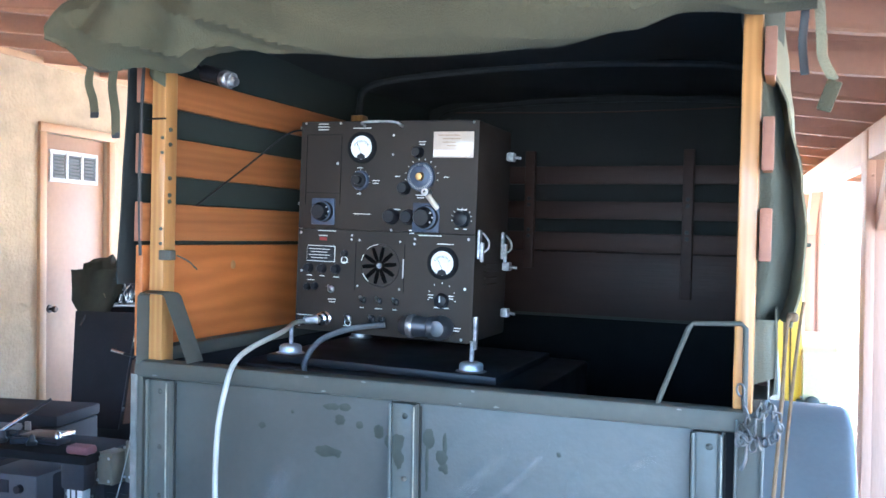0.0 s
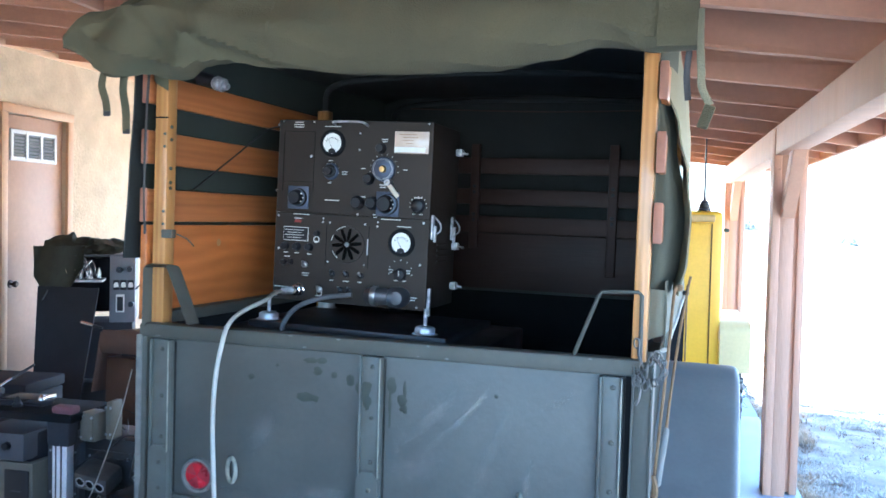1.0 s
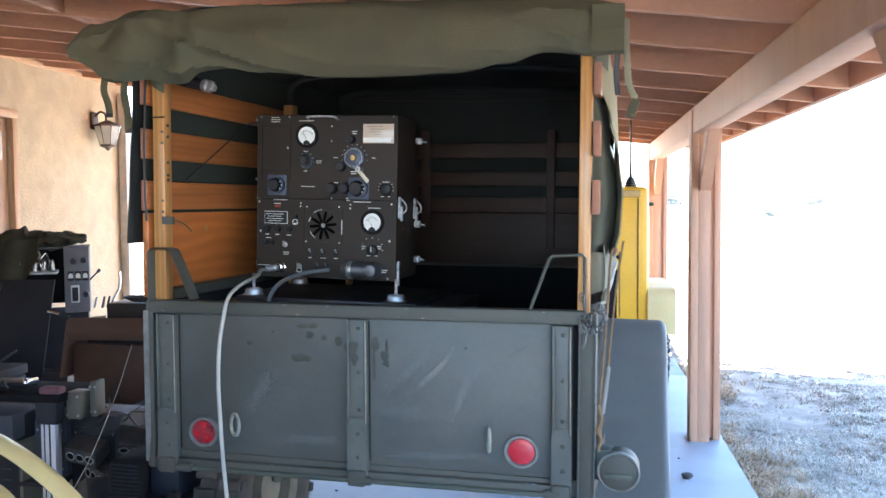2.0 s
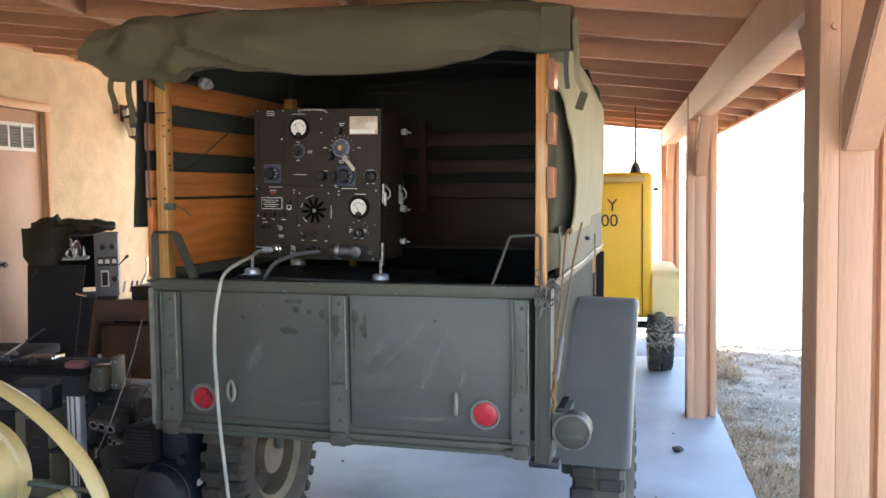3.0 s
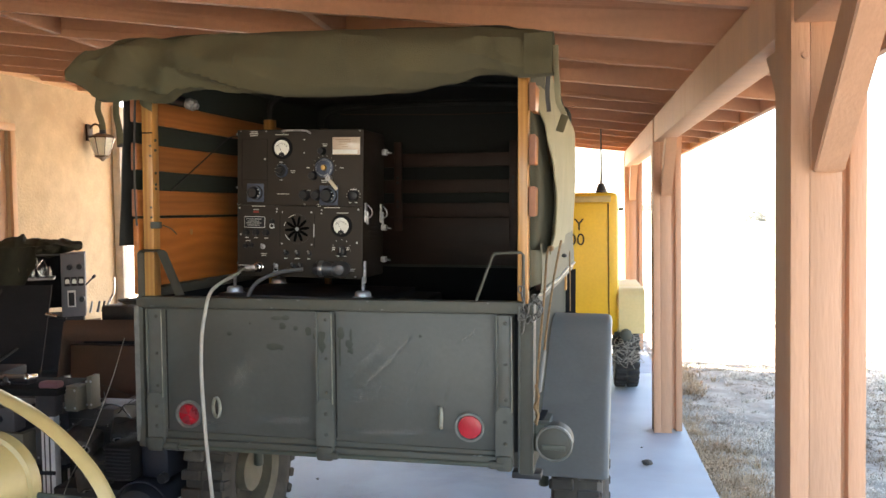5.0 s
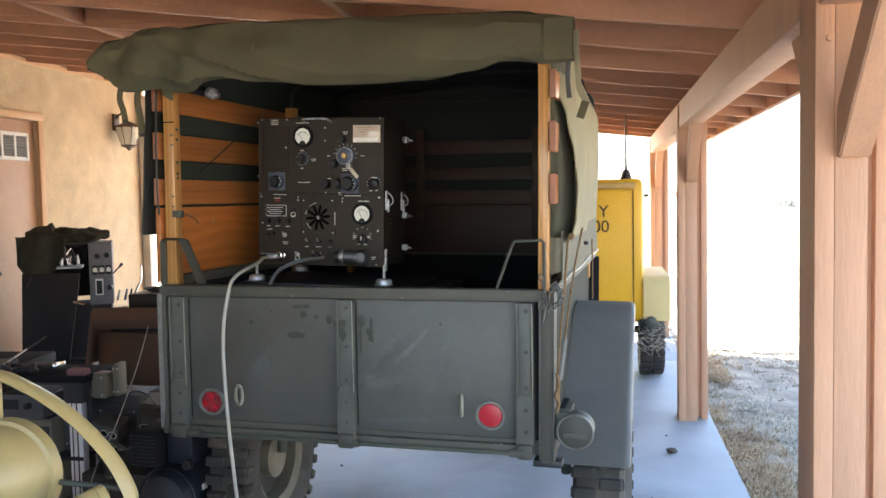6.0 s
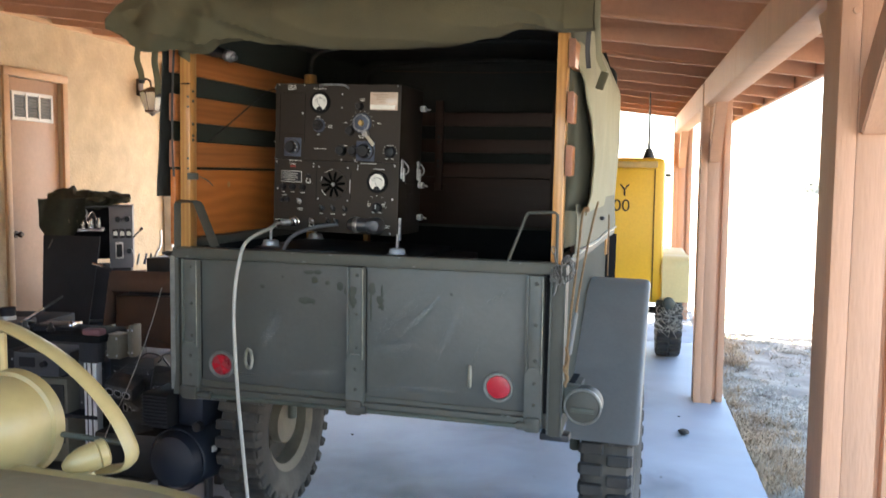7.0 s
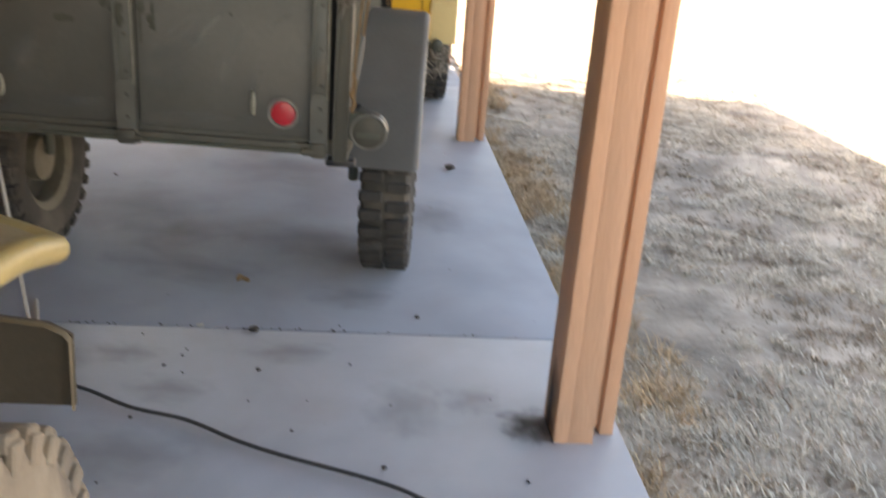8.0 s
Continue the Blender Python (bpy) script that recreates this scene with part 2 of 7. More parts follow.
def sheet(fn, nu, nv, thick=0.0):
    """A grid of fn(u, v) with u, v from 0 to 1, given a thickness by a second layer and closed borders."""
    bm = bmesh.new()
    p = [[Vector(fn(i / nu, j / nv)) for j in range(nv + 1)] for i in range(nu + 1)]
    g = [[bm.verts.new(q) for q in row] for row in p]
    for i in range(nu):
        for j in range(nv):
            bm.faces.new((g[i][j], g[i + 1][j], g[i + 1][j + 1], g[i][j + 1]))
    if thick:
        h = []
        for i in range(nu + 1):
            row = []
            for j in range(nv + 1):
                du = p[min(i + 1, nu)][j] - p[max(i - 1, 0)][j]
                dv = p[i][min(j + 1, nv)] - p[i][max(j - 1, 0)]
                n = du.cross(dv)
                n = n.normalized() if n.length > 1e-12 else Vector((0, 0, 1))
                row.append(bm.verts.new(p[i][j] - n * thick))
            h.append(row)
        for i in range(nu):
            for j in range(nv):
                bm.faces.new((h[i][j], h[i][j + 1], h[i + 1][j + 1], h[i + 1][j]))
        rim = [(i, 0) for i in range(nu)] + [(nu, j) for j in range(nv)] + [(i, nv) for i in range(nu, 0, -1)] + [(0, j) for j in range(nv, 0, -1)]
        for (a, b), (c, d) in zip(rim, rim[1:] + rim[:1]):
            bm.faces.new((g[a][b], h[a][b], h[c][d], g[c][d]))
    bmesh.ops.recalc_face_normals(bm, faces=bm.faces)
    return bm


def prism(outline, axis, lo, hi, bevel=0.0):
    """A polygon given in the two other axes, drawn out along axis from lo to hi."""
    bm = bmesh.new()

    def put(p, h):
        q = list(p)
        q.insert("xyz".index(axis), h)
        return bm.verts.new(q)
    a = [put(p, lo) for p in outline]
    b = [put(p, hi) for p in outline]
    bm.faces.new(a)
    bm.faces.new(b[::-1])
    for i in range(len(a)):
        j = (i + 1) % len(a)
        bm.faces.new((a[i], a[j], b[j], b[i]))
    bmesh.ops.recalc_face_normals(bm, faces=bm.faces)
    if bevel:
        bmesh.ops.bevel(bm, geom=bm.edges[:], offset=bevel, segments=2, affect="EDGES")
    return bm


def bolt(name, place, normal, r, parent, material, h=0.006):
    a = Vector(place)
    return part(name, cyl(a, a + Vector(normal) * h, r, r * 0.85, 8), material, parent)


# ---- ground and slab ----
def ground_z(x, y):
    h = -0.10 + 0.02 * noise.noise((x * 0.8, y * 0.8, 0)) + 0.008 * noise.noise((x * 4, y * 4, 3))
    if x > 14:
        h += 0.0018 * (x - 14) ** 2 if x < 60 else 3.8 + 0.16 * (x - 60)
    if y > 40:
        h += 0.03 * (y - 40)
    return h


gx = [-2500, -900, -300, -120, -60, -30, -15, -9, -6, -4, -2, 0, 0.5] + [0.8 + 0.12 * i for i in range(60)] + [8.5 + 0.8 * i for i in range(12)] + [19, 22, 26, 32, 40, 50, 65, 90, 140, 250, 500, 1200, 2500]
gy = [-2500, -900, -300, -120, -60, -30, -15, -10, -7, -5, -3, -2] + [-1.5 + 0.15 * i for i in range(80)] + [11 + 0.8 * i for i in range(14)] + [23, 27, 33, 40, 55, 80, 130, 250, 500, 1200, 2500]
bm = bmesh.new()
gv = [[bm.verts.new((x, y, ground_z(x, y))) for y in gy] for x in gx]
for i in range(len(gx) - 1):
    for j in range(len(gy) - 1):
        bm.faces.new((gv[i][j], gv[i + 1][j], gv[i + 1][j + 1], gv[i][j + 1]))
M_GROUND = mat("dry_earth", (0.40, 0.335, 0.26), 0.95, 0, 3.4, 0.40, 1.0, 22, stain=(0.18, 0.14, 0.10))
tagged(part("ground", bm, M_GROUND), "dry earth with sparse bleached grass beside the slab", "ground", kind="structure")

# concrete slab, cast in bays with open joints between
bays = [(-7.0, -2.0), (-2.0, 1.797), (1.797, 7.0), (7.0, 9.6)]
slab = thing("floor", "grey concrete carport slab with dirty control joints", "floor", "structure")
for a, b in bays:
    part("slab", box((-2.0, (a + b) / 2, -0.09), (5.86, b - a - 0.007, 0.18), 0.006), M_CONCRETE_PALE if a == -2.0 else M_CONCRETE, slab)
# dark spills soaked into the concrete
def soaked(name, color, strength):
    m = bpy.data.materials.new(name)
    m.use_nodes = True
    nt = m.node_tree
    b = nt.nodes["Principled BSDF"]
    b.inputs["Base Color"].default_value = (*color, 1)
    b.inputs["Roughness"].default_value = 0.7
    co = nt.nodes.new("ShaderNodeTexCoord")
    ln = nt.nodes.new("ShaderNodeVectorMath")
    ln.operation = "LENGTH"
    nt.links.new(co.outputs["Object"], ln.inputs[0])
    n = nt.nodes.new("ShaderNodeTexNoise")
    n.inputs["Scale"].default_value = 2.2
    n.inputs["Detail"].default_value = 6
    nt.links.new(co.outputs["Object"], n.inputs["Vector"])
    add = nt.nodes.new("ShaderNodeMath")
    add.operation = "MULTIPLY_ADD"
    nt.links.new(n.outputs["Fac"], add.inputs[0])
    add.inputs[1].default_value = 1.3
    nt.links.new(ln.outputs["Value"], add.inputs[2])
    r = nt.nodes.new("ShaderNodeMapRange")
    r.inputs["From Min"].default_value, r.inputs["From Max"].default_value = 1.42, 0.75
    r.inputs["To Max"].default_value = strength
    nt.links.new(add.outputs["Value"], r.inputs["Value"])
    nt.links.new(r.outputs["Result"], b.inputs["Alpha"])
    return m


M_SMUDGE = soaked("dark_smudge", (0.04, 0.036, 0.033), 0.85)
M_SPILL = soaked("old_spill", (0.17, 0.155, 0.14), 0.24)
for x, y, rx, ry, mm in ((0.655, 1.20, 0.13, 0.13, M_SMUDGE), (0.50, 1.34, 0.14, 0.12, M_SPILL), (-0.62, 2.35, 0.5, 0.22, M_SPILL), (-0.15, 2.75, 0.42, 0.3, M_SPILL), (-1.0, 3.1, 0.5, 0.5, M_SPILL), (0.45, 3.15, 0.25, 0.35, M_SPILL), (-0.5, 1.0, 0.3, 0.2, M_SPILL),
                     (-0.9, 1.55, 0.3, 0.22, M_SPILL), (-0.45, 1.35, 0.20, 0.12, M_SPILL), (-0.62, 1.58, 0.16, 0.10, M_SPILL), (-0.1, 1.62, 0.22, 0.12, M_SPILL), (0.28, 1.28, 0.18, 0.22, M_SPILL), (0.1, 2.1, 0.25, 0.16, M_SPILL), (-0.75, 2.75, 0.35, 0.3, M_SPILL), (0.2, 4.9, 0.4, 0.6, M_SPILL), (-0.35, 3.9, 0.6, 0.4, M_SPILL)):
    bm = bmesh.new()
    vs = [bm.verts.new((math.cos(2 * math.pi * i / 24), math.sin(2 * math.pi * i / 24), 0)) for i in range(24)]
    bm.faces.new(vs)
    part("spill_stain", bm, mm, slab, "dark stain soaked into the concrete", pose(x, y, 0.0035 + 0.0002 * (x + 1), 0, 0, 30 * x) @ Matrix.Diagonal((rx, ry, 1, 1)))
part("joint_filler", box((-2.0, 1.3, -0.104), (5.8, 16.4, 0.16)), mat("joint_dirt", (0.05, 0.045, 0.04), 0.95), slab, "dirt packed into the joints")

# ---- house wall with its door ----
WX = -4.795
D0, D1, DZ = 5.34, 6.04, 2.28
wall = thing("wall_west", "tan stucco house wall", "wall", "structure")
bm = bmesh.new()
for y0, y1, z0, z1 in ((-7.0, D0, -0.15, 2.83), (D1, 7.95, -0.15, 2.83), (D0, D1, DZ, 2.83)):
    add_box(bm, (WX - 0.1, (y0 + y1) / 2, (z0 + z1) / 2), (0.2, y1 - y0, z1 - z0))
part("stucco", bm, M_STUCCO, wall, smooth=False)
far = thing("wall_north", "tan stucco end wall of the house", "wall", "structure")
part("stucco", box((-7.5, 7.85, 1.4), (5.0, 0.2, 3.0)), M_STUCCO, far)
part("stucco", box((-7.5, -6.9, 1.4), (5.0, 0.2, 3.0)), M_STUCCO, far)
part("stucco", box((-9.9, 0.5, 1.4), (0.2, 14.6, 3.0)), M_STUCCO, far)
# Unseen wall behind the eye, added to keep light off the left side.
south = thing("wall_south", "unseen stucco wall added to block light from behind", "wall", "structure")
part("stucco", box((-3.65, -2.6, 1.35), (2.28, 0.16, 2.9)), M_STUCCO, south)
trim = thing("trim", "painted wooden trim strip along the top of the wall", "trim", "structure")
part("strip", box((WX + 0.012, 0.475, 2.80), (0.024, 14.94, 0.05), 0.004), M_CASING, trim)

door = thing("door_1", "closed pinkish tan door with a louvred vent panel", "door", "structure")
part("leaf", box((WX - 0.05, (D0 + D1) / 2, DZ / 2), (0.045, D1 - D0 - 0.01, DZ - 0.01), 0.003), M_DOOR, door)
for nm, c, s in (("casing", (WX + 0.012, D0 - 0.035, DZ / 2), (0.03, 0.07, DZ)), ("casing", (WX + 0.012, D1 + 0.035, DZ / 2), (0.03, 0.07, DZ)),
                 ("casing", (WX + 0.014, (D0 + D1) / 2, DZ + 0.035), (0.034, D1 - D0 + 0.14, 0.07))):
    part(nm, box(c, s, 0.006), M_CASING, door)
M_WHITE = mat("white_paint", (0.68, 0.67, 0.64), 0.5, 0, 6, 0.05, 0.05, 40)
V0, V1, VZ0, VZ1 = 5.425, 5.93, 1.932, 2.146
vent = part("vent", box((WX - 0.022, (V0 + V1) / 2, VZ0), (0.02, V1 - V0 + 0.03, 0.032), 0.003), M_WHITE, door, "white louvred vent")
part("vent_rail", box((WX - 0.022, (V0 + V1) / 2, VZ1), (0.02, V1 - V0 + 0.03, 0.032), 0.003), M_WHITE, vent)
for k in range(4):
    part("vent_stile", box((WX - 0.02, V0 + (V1 - V0) * k / 3, (VZ0 + VZ1) / 2), (0.022, 0.026, VZ1 - VZ0), 0.003), M_WHITE, vent)
part("vent_screen", box((WX - 0.026, (V0 + V1) / 2, (VZ0 + VZ1) / 2), (0.004, V1 - V0, VZ1 - VZ0)), mat("vent_screen_grey", (0.13, 0.13, 0.12), 0.8), vent, "dark grey screen")
for k in range(7):
    part("vent_slat", box((0, 0, 0), (0.003, V1 - V0 - 0.02, 0.016), 0, pose(WX - 0.018, (V0 + V1) / 2, VZ0 + 0.03 + k * 0.027, 0, 35, 0)), mat("vent_slat_grey", (0.20, 0.20, 0.19), 0.7) if k == 0 else bpy.data.materials["vent_slat_grey"], vent)
knob = part("door_handle", lathe([(0.0, 0.065), (0.018, 0.064), (0.027, 0.052), (0.026, 0.04), (0.012, 0.032), (0.011, 0.008), (0.03, 0.006), (0.032, 0)], 20, pose(WX - 0.027, 5.43, 0.95, 0, 90, 0)), mat("dark_bronze", (0.05, 0.035, 0.03), 0.35, 0.8), door, "dark bronze round knob")

# ---- carport roof: sloping joists over an eave beam on posts ----
SL = (2.10 - 2.79) / (0.718 - WX)


def jz(x):
    """Height of the joists' undersides."""
    return 2.10 + SL * (x - 0.718)


roof = thing("roof", "open carport roof of painted joists and boards", "roof", "structure")
bm = bmesh.new()
for x0, x1 in ((WX - 0.1, 1.285),):
    o = [(x0, jz(x0) + 0.14), (x1, jz(x1) + 0.14), (x1, jz(x1) + 0.18), (x0, jz(x0) + 0.18)]
    add = prism([(p[0], p[1]) for p in o], "y", -1.75, 8.62)
part("roof_deck", add, M_DECK, roof, "reddish brown boards on the joists")
house_roof = thing("roof", "shingled house roof beyond the wall", "roof", "structure")
part("roof_sheet", prism([(-10.3, jz(-10.3) + 0.14), (-4.6, jz(-4.6) + 0.185), (-4.6, jz(-4.6) + 0.25), (-10.3, jz(-10.3) + 0.22)], "y", -7.2, 8.6), M_DECK, house_roof)
for k in range(-6, 11):
    y = 2.267 + 0.61 * k
    sag = 0.006 * math.sin(k * 2.1)
    xs = [WX - 0.05 + (1.235 - WX + 0.05) * i / 36 for i in range(37)]
    low = [(x, jz(x) + sag + 0.009 * noise.noise((x * 1.3, k * 3.7, 1)) + 0.004 * noise.noise((x * 4.5, k * 2.3, 5))) for x in xs]
    bm = prism(low + [(1.235, jz(1.235) + 0.138), (WX - 0.05, jz(WX - 0.05) + 0.138)], "y", y - 0.02, y + 0.02)
    bow = [0.010 * noise.noise((v.co.x * 0.9, k * 1.9, 8)) for v in bm.verts]
    for v, d in zip(bm.verts, bow):
        v.co.y += d
    part("joist", bm, M_FRAMING, roof, smooth=False)
part("fascia", prism([(1.237, jz(1.237) - 0.004), (1.27, jz(1.27) - 0.004), (1.27, jz(1.27) + 0.139), (1.237, jz(1.237) + 0.139)], "y", -1.7, 8.6, 0.003), M_FRAMING, roof)
for x, ks in ((-0.85, (0,)), (-2.65, (1, 2)), (0.95, range(-6, 10))):
    for k in ks:
        y = 2.267 + 0.61 * k
        part("blocking", box((x, y + 0.305, jz(x) + 0.069), (0.038, 0.566, 0.13), 0.003), M_FRAMING, roof)

beam = thing("eave_beam", "pinkish tan painted timber eave beam", "beam", "structure")
part("timber", box((0.775, 3.4, 2.02), (0.115, 10.3, 0.165), 0.006), M_POST, beam)


def carport_post(y):
    """A timber post between two side boards, with braces up to the beam."""
    p = thing("carport_post", "pinkish tan painted timber post with bolted side boards and braces", "post", "structure", "carport posts", Matrix.Translation((0, y, 0)))
    part("timber", box((0.791, 0.074, 0.97), (0.072, 0.146, 1.94), 0.0015), M_POST, p)
    part("side_board", box((0.7325, 0.082, 1.045), (0.044, 0.164, 2.09), 0.003), M_POST, p)
    part("spacer", box((0.8425, 0.11, 0.97), (0.030, 0.07, 1.92)), M_POST, p)
    part("side_board", box((0.879, 0.113, 1.045), (0.042, 0.125, 2.09), 0.004), M_POST, p)
    for s in (-1, 1):
        b = [(0.07 + s * 0.02, 1.585), (0.07 + s * 0.09, 1.585), (0.07 + s * 0.44, 1.94), (0.07 + s * 0.30, 1.94), (0.07 + s * 0.02, 1.66)]
        part("brace", prism(b, "x", 0.7585, 0.828, 0.004), M_POST, p)
    for z in (0.35, 1.33, 1.86):
        bolt("bolt", (0.80 if z < 1.8 else 0.74, 0.012 if z < 1.8 else -0.008, z), (0, -1, 0), 0.009, p, M_POST)
    return p


P1 = carport_post(1.113)
# Soft-edged dark patch over the post's inner foot.
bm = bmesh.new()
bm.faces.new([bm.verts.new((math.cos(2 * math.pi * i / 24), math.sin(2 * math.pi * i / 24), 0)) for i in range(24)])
part("soot_mark", bm, M_SMUDGE, P1, "dark patch on the inner foot of the post", pose(0.7085, 0.082, 0.06, 0, -90, 0) @ Matrix.Diagonal((0.30, 0.11, 1, 1)))
for yy in (4.835, 8.25):
    copy_thing(P1, Matrix.Translation((0, yy, 0)))


# ---- wheels ----
def wheel(name, label, parent, m, R=0.39, w=0.19, rim_mat=None, group="", rubber=None):
    """A block-treaded wheel; its axle is local x and the outer side faces +x. Returned as a part with sub-parts."""
    h = w / 2
    rr = R * 0.55
    prof = [(rr - 0.01, -h * 0.62), (rr + 0.012, -h * 0.78), (R * 0.72, -h * 0.98), (R * 0.86, -h * 0.96), (R * 0.922, -h * 0.80), (R * 0.930, -h * 0.4), (R * 0.950, 0),
            (R * 0.930, h * 0.4), (R * 0.922, h * 0.80), (R * 0.86, h * 0.96), (R * 0.72, h * 0.98), (rr + 0.012, h * 0.78), (rr - 0.01, h * 0.62)]
    turn = pose(0, 0, 0, 0, 90, 0)
    wh = part(name, lathe(prof, 56, turn), rubber or M_RUBBER, parent, label, m)
    # tread: staggered blocks across the crown and down the shoulders
    n = 30
    bm = bmesh.new()
    for i in range(n):
        for s in (-1, 1):
            a = 2 * math.pi * (i + (0.5 if s > 0 else 0)) / n
            mm = pose(0, 0, 0, math.degrees(a), 0, 0)
            add_box(bm, (s * h * 0.50, 0, R * 0.958), (h * 0.86, R * 0.112, R * 0.084), 0.005, mm, 1)
            add_box(bm, (s * h * 0.93, 0, R * 0.90), (h * 0.16, R * 0.10, R * 0.13), 0.004, mm @ pose(0, 0, 0, 0, 0, 0), 1)
    part("tread", bm, rubber or M_LUG, wh, "dusty chevron block tread")
    rim = [(rr + 0.012, h * 0.80), (rr + 0.010, h * 0.72), (rr - 0.014, h * 0.6), (rr - 0.022, 0.0), (rr - 0.02, -h * 0.6), (rr + 0.012, -h * 0.8)]
    part("rim", lathe(rim, 48, turn), rim_mat, wh, "painted steel rim")
    disc = [(rr - 0.015, h * 0.1), (rr * 0.8, h * 0.28), (rr * 0.62, h * 0.42), (rr * 0.5, h * 0.30), (rr * 0.33, h * 0.28), (rr * 0.33, h * 0.6), (rr * 0.26, h * 0.66), (0, h * 0.66)]
    part("wheel_disc", lathe(disc, 40, turn), M_DISC_SHADE if rim_mat is M_RIM else rim_mat, wh, "painted dished wheel disc")
    back = [(rr * 0.45, -h * 0.1), (rr * 0.45, -h * 0.55), (rr * 0.36, -h * 0.6), (0.0, -h * 0.6)]
    part("brake_drum", lathe(back, 32, turn), rim_mat, wh)
    for k in range(5):
        a = 2 * math.pi * k / 5
        bolt("lug_nut", (h * 0.29, rr * 0.42 * math.cos(a), rr * 0.42 * math.sin(a)), (1, 0, 0), 0.011, wh, M_STEEL, 0.016)
    return wh


# ---- the cargo trailer, leaning a little to its right ----
TU = Matrix.Translation((-0.61, 1.735, 1.0)) @ pose(0, 0, 0, 0, 0.8, -4.6) @ Matrix.Translation((0, 0, -1.0))
TM = TU @ Matrix.Translation((-0.024, 0, 0)) @ Matrix.Diagonal((1.040, 1, 1, 1))
LEN = 1.82
X0, X1, ZB, ZT = -0.665, 0.69, 0.685, 1.218
M_RIM = mat("rim_paint", (0.165, 0.143, 0.10), 0.7, 0, 8, 0.2, 0.1, 60, stain=(0.20, 0.17, 0.125))
# Rim paint darkened: the shadow deep in the wheel is in this colour.
M_DISC_SHADE = mat("shaded_disc_paint", (0.07, 0.06, 0.045), 0.75, 0, 8, 0.2, 0.1, 60)
trailer = thing("cargo_trailer", "olive grey steel army cargo trailer with wooden stake sides", "trailer", m=TM)

# tub: floor, sides and front with pressed edges
body = part("tub", box(((X0 + X1) / 2, LEN / 2, ZB + 0.03), (X1 - X0 - 0.02, LEN, 0.05), 0.006), M_OD, trailer)
TAPER = Matrix.Translation((0.68, 0, 0)) @ pose(0, 0, 0, 0, 0, 1.05) @ Matrix.Translation((-0.68, 0, 0))
part("side_panel", box((X0 + 0.012, LEN / 2 + 0.01, (ZB + ZT) / 2), (0.02, LEN - 0.03, ZT - ZB), 0.004), M_OD, trailer)
part("side_panel", box((X1 - 0.052, LEN / 2 + 0.01, (ZB + ZT) / 2), (0.02, LEN - 0.03, ZT - ZB), 0.004, TAPER), M_OD_SIDE, trailer)
part("front_panel", box(((X0 + X1) / 2 - 0.02, LEN - 0.01, (ZB + ZT) / 2), (X1 - X0 - 0.09, 0.02, ZT - ZB), 0.004), M_OD, trailer)
part("top_rail", box((X0 + 0.012, LEN / 2 + 0.02, ZT + 0.004), (0.046, LEN - 0.05, 0.036), 0.008), M_OD, trailer)
part("top_rail", box((X1 - 0.028, LEN / 2 + 0.02, ZT + 0.004), (0.046, LEN - 0.05, 0.036), 0.008, TAPER), M_OD, trailer)
part("top_rail", box(((X0 + X1) / 2 - 0.02, LEN - 0.01, ZT + 0.004), (X1 - X0 - 0.10, 0.046, 0.034), 0.008), M_OD, trailer)

# Black sheets added inside the tub; they paint its deep shade.
part("liner", box(((X0 + X1) / 2, LEN - 0.028, 0.955), (X1 - X0 - 0.05, 0.006, 0.50), 0.002), M_BLACK_MATT, trailer, "black sheet standing in for the shade in the tub")
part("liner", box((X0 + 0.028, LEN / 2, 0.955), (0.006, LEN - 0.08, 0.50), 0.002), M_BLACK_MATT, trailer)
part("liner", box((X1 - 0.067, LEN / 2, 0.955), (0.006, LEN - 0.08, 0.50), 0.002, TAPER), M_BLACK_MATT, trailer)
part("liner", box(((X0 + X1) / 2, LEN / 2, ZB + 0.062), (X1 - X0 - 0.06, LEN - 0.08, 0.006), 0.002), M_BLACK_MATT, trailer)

# tailgate with hinge straps
# Near-black for the shadow lines painted along the hinge straps.
M_EDGE_SHADE = mat("strap_edge_shade", (0.022, 0.021, 0.017), 0.95, 0, 20, 0.2, 0.1, 90)
M_GATE = mat("scuffed_gate_paint", (0.076, 0.077, 0.067), 0.46, 0, 2.6, 0.15, 0.05, 70, stain=(0.095, 0.096, 0.084))
gate = part("tailgate", box((-0.014, 0.012, 0.950), (1.262, 0.012, 0.456), 0.003), M_GATE, trailer)
gate.matrix_local = Matrix.Translation((0, 0, 0.95)) @ pose(0, 0, 0, 0, -0.5, 0) @ Matrix.Translation((0, 0, -0.95))  # hangs a little askew
part("gate_rail", box((-0.008, 0.006, 1.199), (1.318, 0.05, 0.040), 0.008), M_OD, gate, "rolled top rail, chipped")
part("gate_rail", box((-0.016, 0.004, 0.703), (1.262, 0.045, 0.038), 0.008), M_OD, gate)
